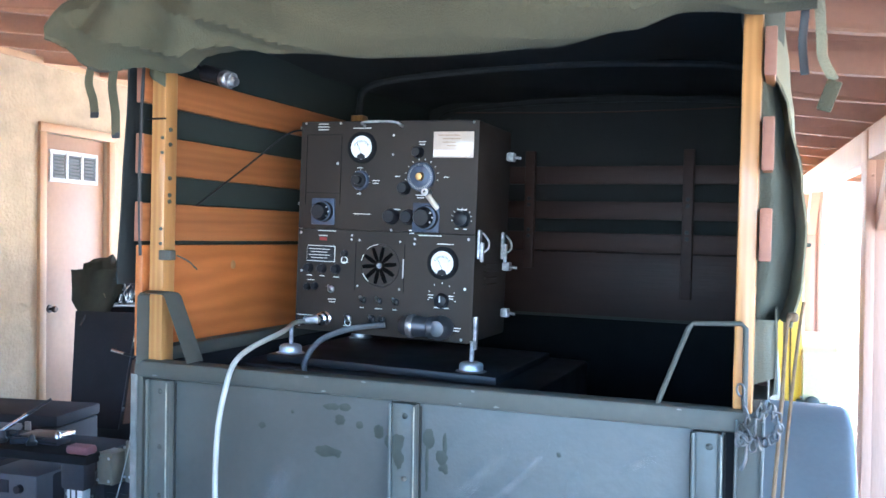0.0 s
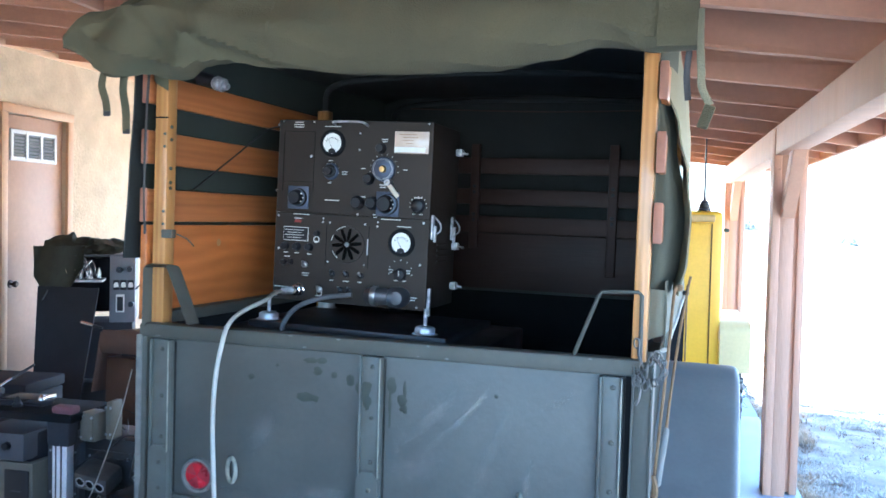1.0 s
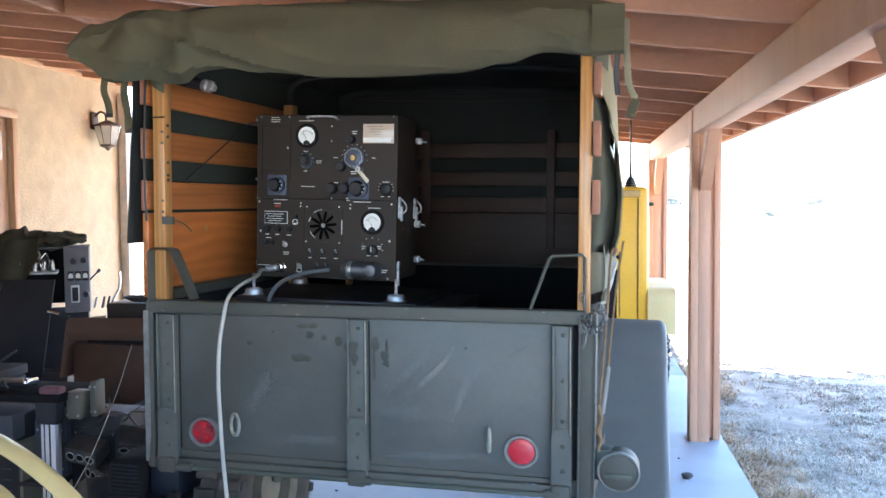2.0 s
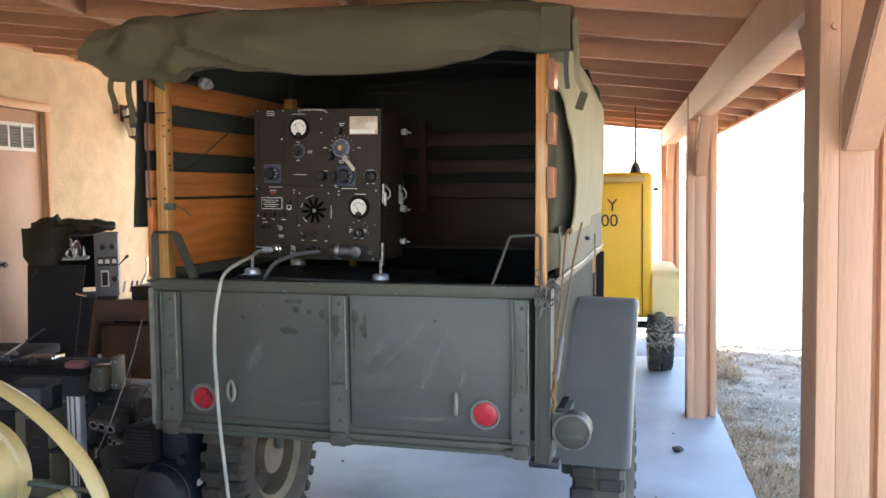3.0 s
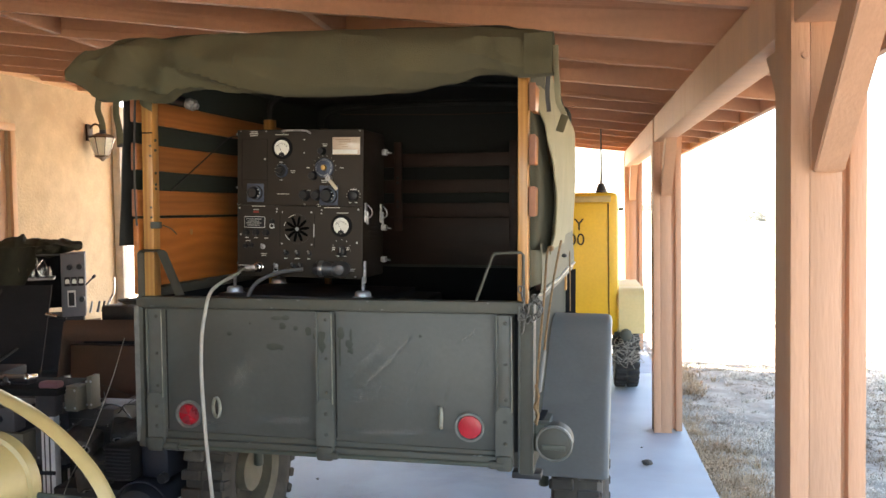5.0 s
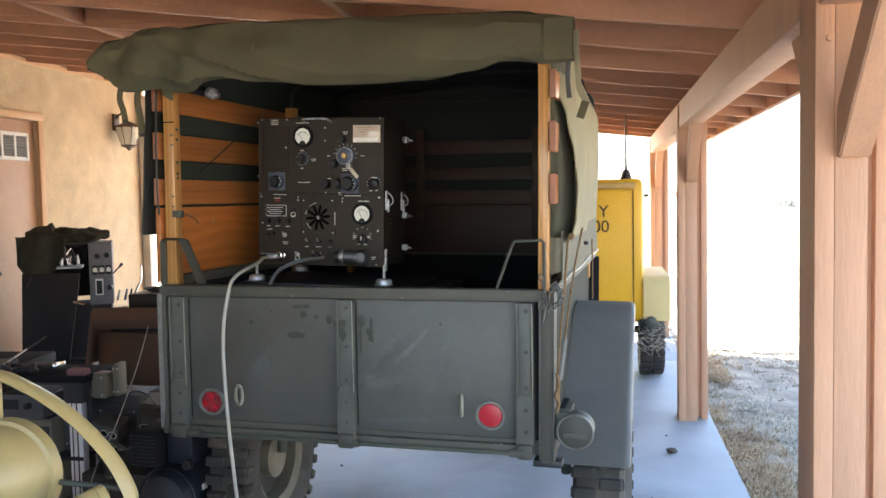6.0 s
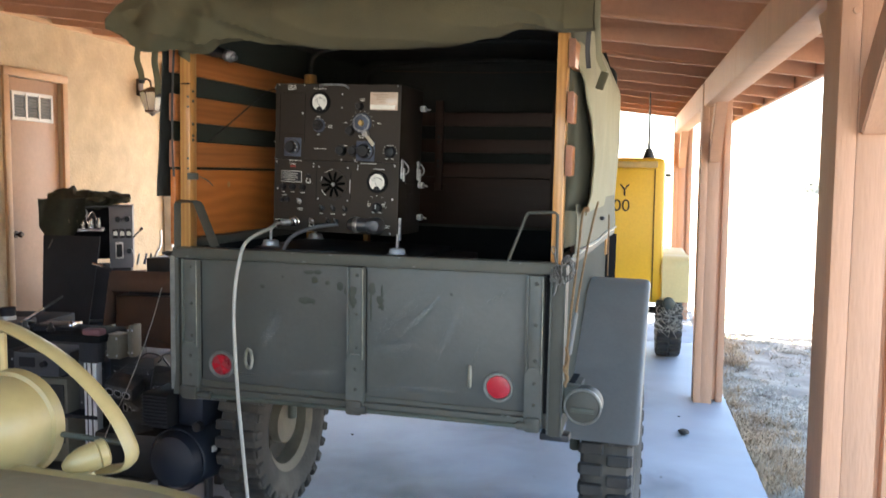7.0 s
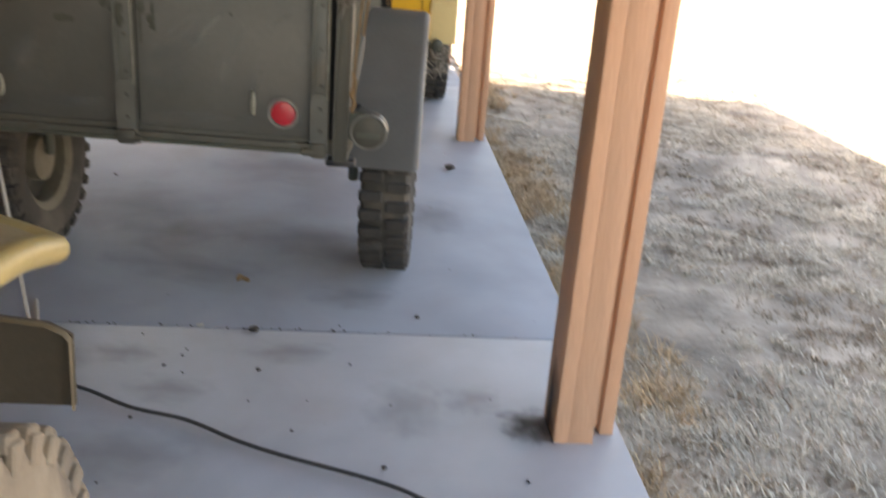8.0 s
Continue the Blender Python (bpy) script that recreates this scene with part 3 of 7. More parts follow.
for x, wd in ((-0.599, 0.062), (0.006, 0.0585), (0.588, 0.052)):
    st = part("hinge_strap", box((x, -0.004, 0.945), (wd, 0.020, 0.462), 0.005), M_STRAP, gate)
    part("strap_foot", prism([(x - wd * 0.53, 0.690), (x + wd * 0.53, 0.690), (x + wd * 0.53, 0.862), (x + wd * 0.3, 0.885), (x - wd * 0.3, 0.885), (x - wd * 0.53, 0.862)], "y", -0.024, -0.0145, 0.003), M_STRAP, st, "doubled lower strap plate")
    part("strap_foot", box((x, -0.024, 0.702), (wd * 0.98, 0.022, 0.05), 0.010), M_OD, st)
    for z, yy in ((1.150, -0.014), (1.02, -0.014), (0.905, -0.014), (0.835, -0.024), (0.765, -0.024)):
        rv = part("rivet", lathe([(0, 0.004), (0.003, 0.0035), (0.0055, 0.002), (0.0065, 0.0)], 12, pose(x + 0.004, yy, z, 90, 0, 0)), M_OD, st)
    for e in (-1, 1):
        # Thin dark strip stands for the shadow beside the strap.
        part("dirt_line", box((x + e * (wd / 2 + 0.002), 0.0045, 0.96), (0.0044, 0.004, 0.42)), M_EDGE_SHADE, st, "dark line painted for the shade along the strap edge")
    for e in (-1, 1):
        part("strap_lip", box((x + e * (wd / 2 - 0.0035), -0.017, 1.02), (0.007, 0.012, 0.31), 0.0025), M_STRAP, st)
    part("worn_edge", box((x + wd / 2 - 0.0012, -0.0246, 1.02), (0.0034, 0.0032, 0.305), 0.001), M_RUBBED, st, "strap edge rubbed to pale metal")
for x in (-0.545, 0.02, 0.56):
    part("hinge_knuckle", cyl((x - 0.02, -0.024, 0.697), (x + 0.03, -0.024, 0.697), 0.014, None, 14, 0.003), M_OD, gate)
part("hinge_pin", cyl((-0.63, -0.022, 0.695), (0.61, -0.022, 0.695), 0.008, None, 10), M_OD_DK, gate)
# pale scuffs and dust rubbed into the gate's paint: place, half length, half width, slant
M_SCUFF = soaked("rubbed_scuff", (0.25, 0.255, 0.245), 0.22)
for k, (x, z, a, b, slant) in enumerate(((0.158, 1.03, 0.16, 0.022, 45), (0.20, 1.00, 0.13, 0.012, 47), (0.319, 0.98, 0.15, 0.020, 66), (0.26, 1.06, 0.10, 0.010, 52), (-0.144, 0.80, 0.14, 0.022, 4), (0.216, 0.775, 0.24, 0.018, 2),
                                          (0.126, 0.90, 0.10, 0.035, 10), (-0.42, 0.775, 0.13, 0.016, 3), (0.47, 1.10, 0.06, 0.012, 30), (-0.30, 0.95, 0.10, 0.03, 60), (0.40, 0.90, 0.09, 0.012, 75))):
    bm = bmesh.new()
    bm.faces.new([bm.verts.new((math.cos(2 * math.pi * i / 24), math.sin(2 * math.pi * i / 24), 0)) for i in range(24)])
    part("scuff_mark", bm, M_SCUFF, gate, "pale scuff rubbed into the paint", pose(x, 0.0054 - 0.00006 * k, z, 90, 0, 0) @ pose(0, 0, 0, 0, 0, slant) @ Matrix.Diagonal((a, b, 1, 1)))
# dark drips and splashes left on the gate
M_DRIP = mat("oily_drip", (0.046, 0.049, 0.037), 0.4, 0, 20, 0.2, 0.0)
rnd = random.Random(4)
for x, z, rx, rz in ((-0.165, 1.150, 0.020, 0.008), (-0.135, 1.151, 0.014, 0.009), (-0.145, 1.123, 0.012, 0.012), (-0.10, 1.117, 0.009, 0.009), (-0.055, 1.107, 0.012, 0.015), (-0.178, 1.052, 0.026, 0.013),
                     (0.055, 1.104, 0.013, 0.022), (0.083, 1.068, 0.013, 0.016), (-0.335, 1.093, 0.009, 0.008), (-0.26, 1.13, 0.004, 0.004), (0.32, 1.10, 0.005, 0.005), (0.09, 1.095, 0.005, 0.022), (0.052, 1.06, 0.004, 0.04)):
    bm = bmesh.new()
    n = 16
    c = bm.verts.new((x, 0.0035, z))
    ring = [bm.verts.new((x + rx * (0.8 + 0.35 * rnd.random()) * math.cos(2 * math.pi * i / n), 0.0045, z + rz * (0.8 + 0.35 * rnd.random()) * math.sin(2 * math.pi * i / n))) for i in range(n)]
    for i in range(n):
        bm.faces.new((c, ring[i], ring[(i + 1) % n]))
    bmesh.ops.recalc_face_normals(bm, faces=bm.faces)
    part("drip_mark", bm, M_DRIP, gate, "dark oily splash")
for x, z, rx, rz, yy in ((-0.010, 1.088, 0.019, 0.024, -0.0146), (-0.002, 1.058, 0.012, 0.018, -0.0146), (0.052, 1.02, 0.003, 0.03, 0.0045), (0.088, 1.045, 0.010, 0.010, 0.0045), (-0.152, 1.049, 0.012, 0.008, 0.0045)):
    bm = bmesh.new()
    n = 22
    c = bm.verts.new((x, yy - 0.0008, z))
    ring = []
    for i in range(n):
        a = 2 * math.pi * i / n
        q = 0.85 + 0.3 * rnd.random() + 0.2 * math.sin(3 * a + 50 * x)
        ring.append(bm.verts.new((x + rx * q * math.cos(a), yy, z + rz * q * math.sin(a))))
    for i in range(n):
        bm.faces.new((c, ring[i], ring[(i + 1) % n]))
    bmesh.ops.recalc_face_normals(bm, faces=bm.faces)
    part("drip_mark", bm, M_DRIP, gate)
# chips of bare and primer-grey paint along the rails
M_CHIP = mat("paint_chip", (0.165, 0.17, 0.15), 0.6, 0, 40, 0.2, 0.0)
for k in range(15):
    x = rnd.uniform(-0.62, 0.62)
    z, yy = ((1.214, -0.0196), (1.187, -0.0196), (0.722, -0.0192), (rnd.uniform(0.76, 1.15), 0.0052))[k % 4]
    bm = bmesh.new()
    n = 9
    rx, rz = rnd.uniform(0.002, 0.009), rnd.uniform(0.0012, 0.003)
    bm.faces.new([bm.verts.new((x + rx * rnd.uniform(0.5, 1.2) * math.cos(2 * math.pi * i / n), yy, z + rz * rnd.uniform(0.5, 1.2) * math.sin(2 * math.pi * i / n))) for i in range(n)])
    bmesh.ops.recalc_face_normals(bm, faces=bm.faces)
    part("paint_chip", bm, M_CHIP, gate)

part("gate_gap", box((0.6245, 0.010, 0.945), (0.014, 0.012, 0.50)), M_BLACK_MATT, trailer, "dark gap beside the gate")
# corner posts of the tub
part("corner_post", box((0.656, 0.012, 0.945), (0.046, 0.055, 0.545), 0.006), M_OD, trailer)
part("corner_flange", box((0.6345, -0.0185, 0.945), (0.005, 0.010, 0.53), 0.002), M_STRAP, trailer)
part("corner_flange", box((0.677, -0.0185, 0.945), (0.005, 0.010, 0.53), 0.002), M_STRAP, trailer)
part("corner_post", box((-0.656, 0.012, 0.945), (0.024, 0.055, 0.53), 0.006), M_OD, trailer)
# Pale wedge paints the light showing in the corner gap.
part("corner_flange", prism([(-0.676, 1.18), (-0.658, 1.18), (-0.655, 0.78), (-0.662, 0.70), (-0.672, 0.70)], "y", -0.020, -0.0155, 0.0015), M_RIMEDGE, trailer, "pale wedge, light in the corner gap put into its colour")

# red round reflectors in steel rings
M_RED = mat("red_lens", (0.47, 0.020, 0.034), 0.25, 0, 30, 0.12, 0.15, 150, coat=0.5)
M_REDDK = mat("crazed_red_lens", (0.27, 0.014, 0.024), 0.3, 0, 60, 0.3, 0.2, 200)
for x, z, broken in ((-0.487, 0.806, True), (0.477, 0.808, False)):
    ring = part("tail_reflector", lathe([(0.037, 0.004), (0.041, 0.012), (0.047, 0.012), (0.049, 0.0)], 32, pose(x, 0.004, z, 90, 0, 0)), M_RIMEDGE, gate, "worn painted reflector ring")
    lens = part("reflector_lens", lathe([(0, 0.010), (0.02, 0.0095), (0.036, 0.007), (0.040, 0.002)], 32, pose(x, 0.004, z, 90, 0, 0)), M_REDDK if broken else M_RED, ring, "cracked red lens" if broken else "red lens")
    if broken:
        for a0, a1 in ((60, 120), (170, 215), (285, 330)):
            wedge = [(0, 0)] + [(0.033 * math.cos(radians(a)), 0.033 * math.sin(radians(a))) for a in range(a0, a1 + 1, 9)]
            part("crack", prism([(x + p, z + q) for p, q in wedge], "y", -0.0072, -0.006), M_RED, lens, "paler unfaded wedge")
# staple loops
for x, z in ((-0.379, 0.837), (0.387, 0.838)):
    turn = radians(22 if x < 0 else 70)
    pts = [(x + 0.017 * math.cos(a) * math.cos(turn), -0.012 - 0.017 * math.cos(a) * math.sin(turn), z + 0.033 * math.sin(a)) for a in [2 * math.pi * i / 22 for i in range(23)]]
    part("staple_loop", tube(pts, 0.0055, 8), M_RUBBED, gate, "welded oval lashing loop rubbed pale")

# tie-down brackets bent from flat bar on the gate's corners
pts = [(-0.652, 0.0, 1.205), (-0.652, 0, 1.365), (-0.645, 0, 1.374), (-0.585, 0, 1.374), (-0.576, 0, 1.366), (-0.512, 0, 1.218)]
part("stake_bracket", tube(pts, 0.030, 4, 0.16, (0, 1, 0)), M_OD, trailer, "bent flat-bar bracket")
part("stake_bracket", tube([(0.494, 0.0, 1.212), (0.548, 0, 1.366), (0.556, 0, 1.376), (0.636, 0, 1.380), (0.644, 0, 1.372), (0.646, 0, 1.205)], 0.0048, 8), M_OD, trailer, "bent round-bar bracket")

# chassis and drop-spindle axle, tucked up under the tub
for x in (-0.36, 0.36):
    part("chassis_rail", box((x, 1.15, 0.660), (0.06, 1.3, 0.05), 0.006), M_OD_DK, trailer)
part("axle", cyl((-0.62, 0.80, 0.635), (0.62, 0.80, 0.635), 0.028, None, 16), M_OD_DK, trailer)
for x in (-0.60, 0.62):
    part("drop_spindle", cyl((x, 0.80, 0.38), (x, 0.80, 0.645), 0.02, None, 14, 0.004), M_OD_DK, trailer)
part("tow_bar", prism([(-0.36, 1.78), (-0.30, 1.78), (0.02, 2.7), (-0.03, 2.7)], "z", 0.63, 0.685, 0.005), M_OD_DK, trailer)
part("tow_bar", prism([(0.36, 1.78), (0.30, 1.78), (-0.02, 2.7), (0.03, 2.7)], "z", 0.63, 0.685, 0.005), M_OD_DK, trailer)
part("towing_eye", tube([(0.06 * math.cos(a), 2.76 + 0.06 * math.sin(a), 0.66) for a in [2 * math.pi * k / 20 for k in range(21)]], 0.016, 8), M_OD_DK, trailer)
part("prop_stand", cyl((0, 2.45, 0.64), (0, 2.45, 0.03), 0.025, 0.03, 14), M_OD_DK, trailer)
part("bump_stop", box((0.655, 0.03, 0.665), (0.09, 0.06, 0.022), 0.004), M_BLACK, trailer)

# fenders: a flat slanting rear panel turning over into the crown
prof = [(0.350, 0.562), (0.40, 0.607), (0.50, 0.695), (0.60, 0.782), (0.70, 0.868), (0.78, 0.937), (0.845, 0.994), (0.91, 1.033), (0.98, 1.055), (1.07, 1.062), (1.18, 1.044), (1.28, 0.985), (1.36, 0.91), (1.41, 0.81), (1.43, 0.70), (1.435, 0.60)]
prof = [(p.y, p.z) for p in spline([Vector((0, y, z)) for y, z in prof], 3)]
for s, xa, xb in ((1, X1 - 0.052, 0.893), (-1, X0 - 0.004, -0.838)):
    bm = bmesh.new()
    rows = []
    edge = 0.020 * s
    for y, z in prof:
        d = (Vector((0, y, z)) - Vector((0, 0.85, 0.60))).normalized()
        q = Vector((0, y, z))
        xo = xb - 0.004 * s - 0.022 * s * max(0.0, y - 0.35) - 0.10 * s * max(0.0, y - 1.06)
        r = [Vector((xa, 0, 0)) + q, Vector((xo - edge * 1.5, 0, 0)) + q, Vector((xo - edge, 0, 0)) + q, Vector((xo - edge * 0.5, 0, 0)) + q - d * 0.003, Vector((xo - edge * 0.15, 0, 0)) + q - d * 0.010, Vector((xo, 0, 0)) + q - d * 0.024, Vector((xo, 0, 0)) + q - d * 0.045]
        rows.append([bm.verts.new(p) for p in r])
    for a, b in zip(rows, rows[1:]):
        for i in range(6):
            bm.faces.new((a[i], a[i + 1], b[i + 1], b[i]))
    bmesh.ops.recalc_face_normals(bm, faces=bm.faces)
    bmesh.ops.solidify(bm, geom=bm.faces[:], thickness=0.004)
    part("fender", bm, M_FEND, trailer, "dull grey rolled steel fender, dusty")
for s, x, y in ((1, 0.221, 2.49), (-1, -1.275, 2.58)):
    mm = TM.inverted() @ pose(x, y, 0.372, 0, 0, -4.6 if s > 0 else 175.4)
    wheel("wheel", "dusty block-tread tyre on a painted steel wheel", trailer, mm, 0.372, 0.195, M_RIM)

# round light housing on an arm in front of the fender
lampb = part("light_housing", lathe([(0, 0.052), (0.035, 0.050), (0.049, 0.044), (0.054, 0.03), (0.054, -0.03), (0.048, -0.05), (0.03, -0.062), (0, -0.065)], 32, pose(0.742, 0.015, 0.782, 90, 0, 0)), M_OD, trailer, "round capped trailer light")
# The rim's highlight is painted by its paler colour.
part("light_rim", lathe([(0.050, 0.046), (0.053, 0.049), (0.057, 0.046), (0.056, 0.030)], 32, pose(0.742, 0.015, 0.782, 90, 0, 0)), M_RIMEDGE, lampb, "worn rim with a highlight put into its colour")
part("light_slot", box((0.742, -0.037, 0.772), (0.07, 0.006, 0.016), 0.003), M_OD_DK, lampb)
part("light_arm", box((0.70, 0.03, 0.79), (0.05, 0.06, 0.09), 0.008), M_OD_DK, lampb)

# ---- stakes and slats of the sides ----
def stake(x, y, z1, w, d=0.045):
    return part("stake", box((x, y, (1.10 + z1) / 2), (w, d, z1 - 1.10), 0.005), M_OAK, trailer, "varnished wooden stake")


SLZ = ((1.825, 1.910), (1.657, 1.750), (1.495, 1.587))
SX_L, SX_R = -0.634, 0.636
sl = [stake(SX_L + 0.002, 0.03, 1.90, 0.040), stake(SX_L + 0.002, 1.03, 1.93, 0.045), stake(SX_L, 1.74, 1.95, 0.05)]
sr = [stake(SX_R + 0.005, 0.03, 1.955, 0.033), stake(SX_R - 0.032, 1.74, 1.95, 0.042)]
for x, side in ((SX_L - 0.041, -1), (SX_R + 0.035, 1)):
    for a, b in SLZ:
        sb = part("slat", box((x, 0.88, (a + b) / 2), (0.018, 1.76, b - a), 0.004, TAPER if side > 0 else None), M_SLAT, trailer, "varnished wooden slat")
        part("slat_end", box((x, -0.003, (a + b) / 2), (0.020, 0.008, b - a + 0.003), 0.003), M_SLAT_END, sb)
    # The right board takes the wood darkened for interior shade.
    part("side_board", box((x, 0.88 if side < 0 else 0.98, 1.352), (0.020, 1.76 if side < 0 else 1.56, 0.266), 0.003, TAPER if side > 0 else None), M_PLY if side < 0 else M_SLAT_SHADED, trailer, "varnished plywood side board with a knot")
for z in (1.77, 1.735, 1.655, 1.615, 1.60):
    bolt("bolt", (SX_L + 0.024, 0.022, z - 0.01), (1, 0, 0), 0.0055, sl[0], M_OD_DK, 0.004)
for z in (1.80, 1.765, 1.585, 1.55):
    bolt("bolt", (SX_L + 0.015, 0.0072, z - 0.06), (0, -1, 0), 0.0045, sl[0], M_OD_DK, 0.003)
part("latch_block", box((SX_L + 0.030, 0.012, 1.463), (0.034, 0.022, 0.024), 0.003), M_OD, sl[0], "small steel latch")
part("latch_hook", tube(spline([(SX_L + 0.05, 0.02, 1.463), (SX_L + 0.075, 0.03, 1.45), (SX_L + 0.085, 0.05, 1.43)], 4), 0.002, 6), M_OD_DK, sl[0])
part("stake_saw_cut", box((SX_L, 0.005, 1.785), (0.049, 0.004, 0.004)), M_BLACK_MATT, sl[0])
part("knot", lathe([(0, 0.002), (0.008, 0.001), (0.012, 0)], 14, pose(SX_L - 0.029, 0.36, 1.43, 0, 90, 0)), mat("pale_knot", (0.45, 0.25, 0.12), 0.6), trailer, "pale knot in the side board")
# front slats, uprights
FY = 1.76
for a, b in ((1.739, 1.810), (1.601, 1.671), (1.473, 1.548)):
    part("front_slat", box((0.01, FY, (a + b) / 2), (1.26, 0.022, b - a), 0.004), M_SLAT_SHADED, trailer, "wooden front slat, interior shade in its colour")
part("front_board", box((0.01, FY, 1.345), (1.26, 0.018, 0.25), 0.003), M_SLAT_SHADED, trailer)
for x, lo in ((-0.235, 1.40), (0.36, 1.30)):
    up = part("front_stake", box((x, FY - 0.026, (lo + 1.87) / 2), (0.038, 0.026, 1.87 - lo), 0.004), M_SLAT_SHADED, trailer)
    for z in (1.68, 1.655, 1.555, 1.53):
        bolt("bolt", (x, FY - 0.039, z), (0, -1, 0), 0.008, up, M_BLACK, 0.003)
part("clamp", box((0.59, FY - 0.02, 1.50), (0.05, 0.02, 0.03), 0.004), M_CANVAS_LT, trailer, "pale label plate")
# bows under the canvas, coloured as dark as the shade there
for y, z in ((0.03, 2.03), (1.03, 2.05), (1.74, 2.05)):
    pts = [(SX_L, y, z - 0.12), (SX_L + 0.04, y, z - 0.02), (-0.3, y, z + 0.012), (0, y, z + 0.018), (0.3, y, z + 0.012), (SX_R - 0.04, y, z - 0.02), (SX_R, y, z - 0.12)]
    part("bow", tube(spline(pts, 6), 0.012, 8), M_CANVAS_SHADED, trailer, "bent wooden bow in the shaded canvas colour")
part("cord", tube(spline([(-0.46, 1.5, 2.00), (0.1, 1.5, 1.985), (0.62, 1.5, 1.99)], 6), 0.003, 6), M_SLAT_SHADED, trailer, "thin stretched cord")

# ---- canvas cover ----
cover = thing("canvas_cover", "worn olive canvas cover with rolled-up rear flap", "canvas", m=TM)


def wr(a, b, c, s=1.0):
    return s * noise.noise((a, b, c))


def roof_z(x):
    t = abs(x - 0.0) / 0.72
    return 2.098 - 0.02 * t ** 2 - 0.025 * max(0, t - 0.85) / 0.15


part("top_sheet", sheet(lambda u, v: Vector((-0.70 + (1.405 - 0.056 * v - 0.06 * min(1.0, 2 * v)) * u, -0.03 + 1.86 * v, roof_z(-0.70 + 1.43 * u) - 0.018 * math.sin(math.pi * v) ** 2 + wr(u * 6, v * 7, 1, 0.008))), 40, 40, 0.004), [M_CANVAS_SHADED], cover, "canvas top underside, shade in its colour")


def lerp(tab, x):
    for (a, p), (b, q) in zip(tab, tab[1:]):
        if x <= b:
            t = max(0.0, (x - a) / (b - a))
            t = t * t * (3 - 2 * t)
            return p + (q - p) * t
    return tab[-1][1]


# rear edge of the side curtain, drawn in at the top and bellied out below: share of its drop, place across
REAR_EDGE = [(0.0, 0.640), (0.16, 0.643), (0.28, 0.668), (0.43, 0.699), (0.61, 0.723), (0.73, 0.732), (0.88, 0.727), (1.0, 0.711)]


def side_r(u, v):
    """Right-hand curtain: hangs from the roof edge, tapering in towards the front bow."""
    z = 2.065 - 0.695 * v
    body = 0.700 + 0.012 * math.sin(math.pi * v) - 0.056 * u - 0.06 * max(0.0, 1 - v / 0.22) * min(1.0, 2 * u)
    x = body + (lerp(REAR_EDGE, v) - body) * math.exp(-u / 0.06)
    x += (0.004 * math.sin(u * 23 + v * 2) * v + wr(u * 7, v * 3, 5, 0.006)) * (1 - 0.7 * u)
    return Vector((x, 0.085 + 1.715 * u, z + 0.012 * wr(u * 5, 2, 7)))


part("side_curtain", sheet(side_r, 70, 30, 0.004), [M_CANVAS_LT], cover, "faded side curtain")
part("lower_curtain", sheet(lambda u, v: Vector((0.689 - 0.034 * u + 0.004 * math.sin(11 * u + 3 * v), 0.05 + 1.68 * u, 1.405 - 0.165 * v)), 30, 8, 0.003), M_CANVAS_GREY, cover, "greyed lower canvas over the side board")
part("lower_flap", sheet(lambda u, v: Vector((0.648 + 0.044 * u, 0.045 + 0.012 * u + 0.004 * math.sin(7 * u), 1.385 - (0.125 - 0.02 * u) * v)), 8, 8, 0.003), M_CANVAS_GREY, cover, "greyed canvas corner above the rail")
# Added strip; its white stands for light caught on the rail.
part("hem", tube([(0.694 - 0.034 * k / 12, 0.05 + 1.68 * k / 12, 1.244 + 0.003 * math.sin(k)) for k in range(13)], 0.010, 8, 0.5, (1, 0, 0.3)), M_RAIL_GLINT, cover, "white strip painting the bright light along the rail")
# folded-back corner flap beside the right stake
part("corner_flap", sheet(lambda u, v: Vector((0.650 - 0.012 * v ** 4 + (max(0.66, lerp(REAR_EDGE, v)) - 0.662) * u + 0.6 * max(0.0, 0.706 - lerp(REAR_EDGE, v)) * u ** 3, 0.060 + 0.11 * u ** 2 + 0.014 * math.sin(6 * u + 1.2 * v), 2.03 - 0.665 * v + 0.006 * math.sin(5 * u))), 18, 30, 0.004), M_CANVAS_FLAP, cover, "darker folded corner flap")
part("side_curtain", sheet(lambda u, v: Vector((-0.704 - 0.028 * v ** 1.5 + wr(u * 8, v * 4, 9, 0.005), -0.01 + 1.82 * u, 2.07 - 0.68 * v + wr(u * 6, 1, 2, 0.012))), 50, 24, 0.004), M_CANVAS_SHADED, cover)
part("front_curtain", sheet(lambda u, v: Vector((-0.725 + (1.365 - 0.06 * max(0.0, 1 - v / 0.25)) * u, 1.805 + 0.010 * math.sin(9 * u), 2.115 - 0.82 * v)), 24, 12, 0.004), M_CANVAS_SHADED, cover)
# inner linings behind the slats, interior shade in their colour
part("lining", sheet(lambda u, v: Vector((-0.690, 0.02 + 1.76 * u, 2.06 - 0.60 * v)), 10, 6, 0.003), mat("shaded_canvas_lining", (0.030, 0.040, 0.032), 0.95, 0, 5, 0.1, 0.2, 240), cover)
# rear flap: rolled and hanging over the opening
VT = [(-0.850, 2.012), (-0.798, 2.046), (-0.678, 2.084), (-0.532, 2.094), (-0.349, 2.095), (-0.078, 2.095), (0.179, 2.089), (0.524, 2.077), (0.663, 2.067), (0.740, 2.052)]
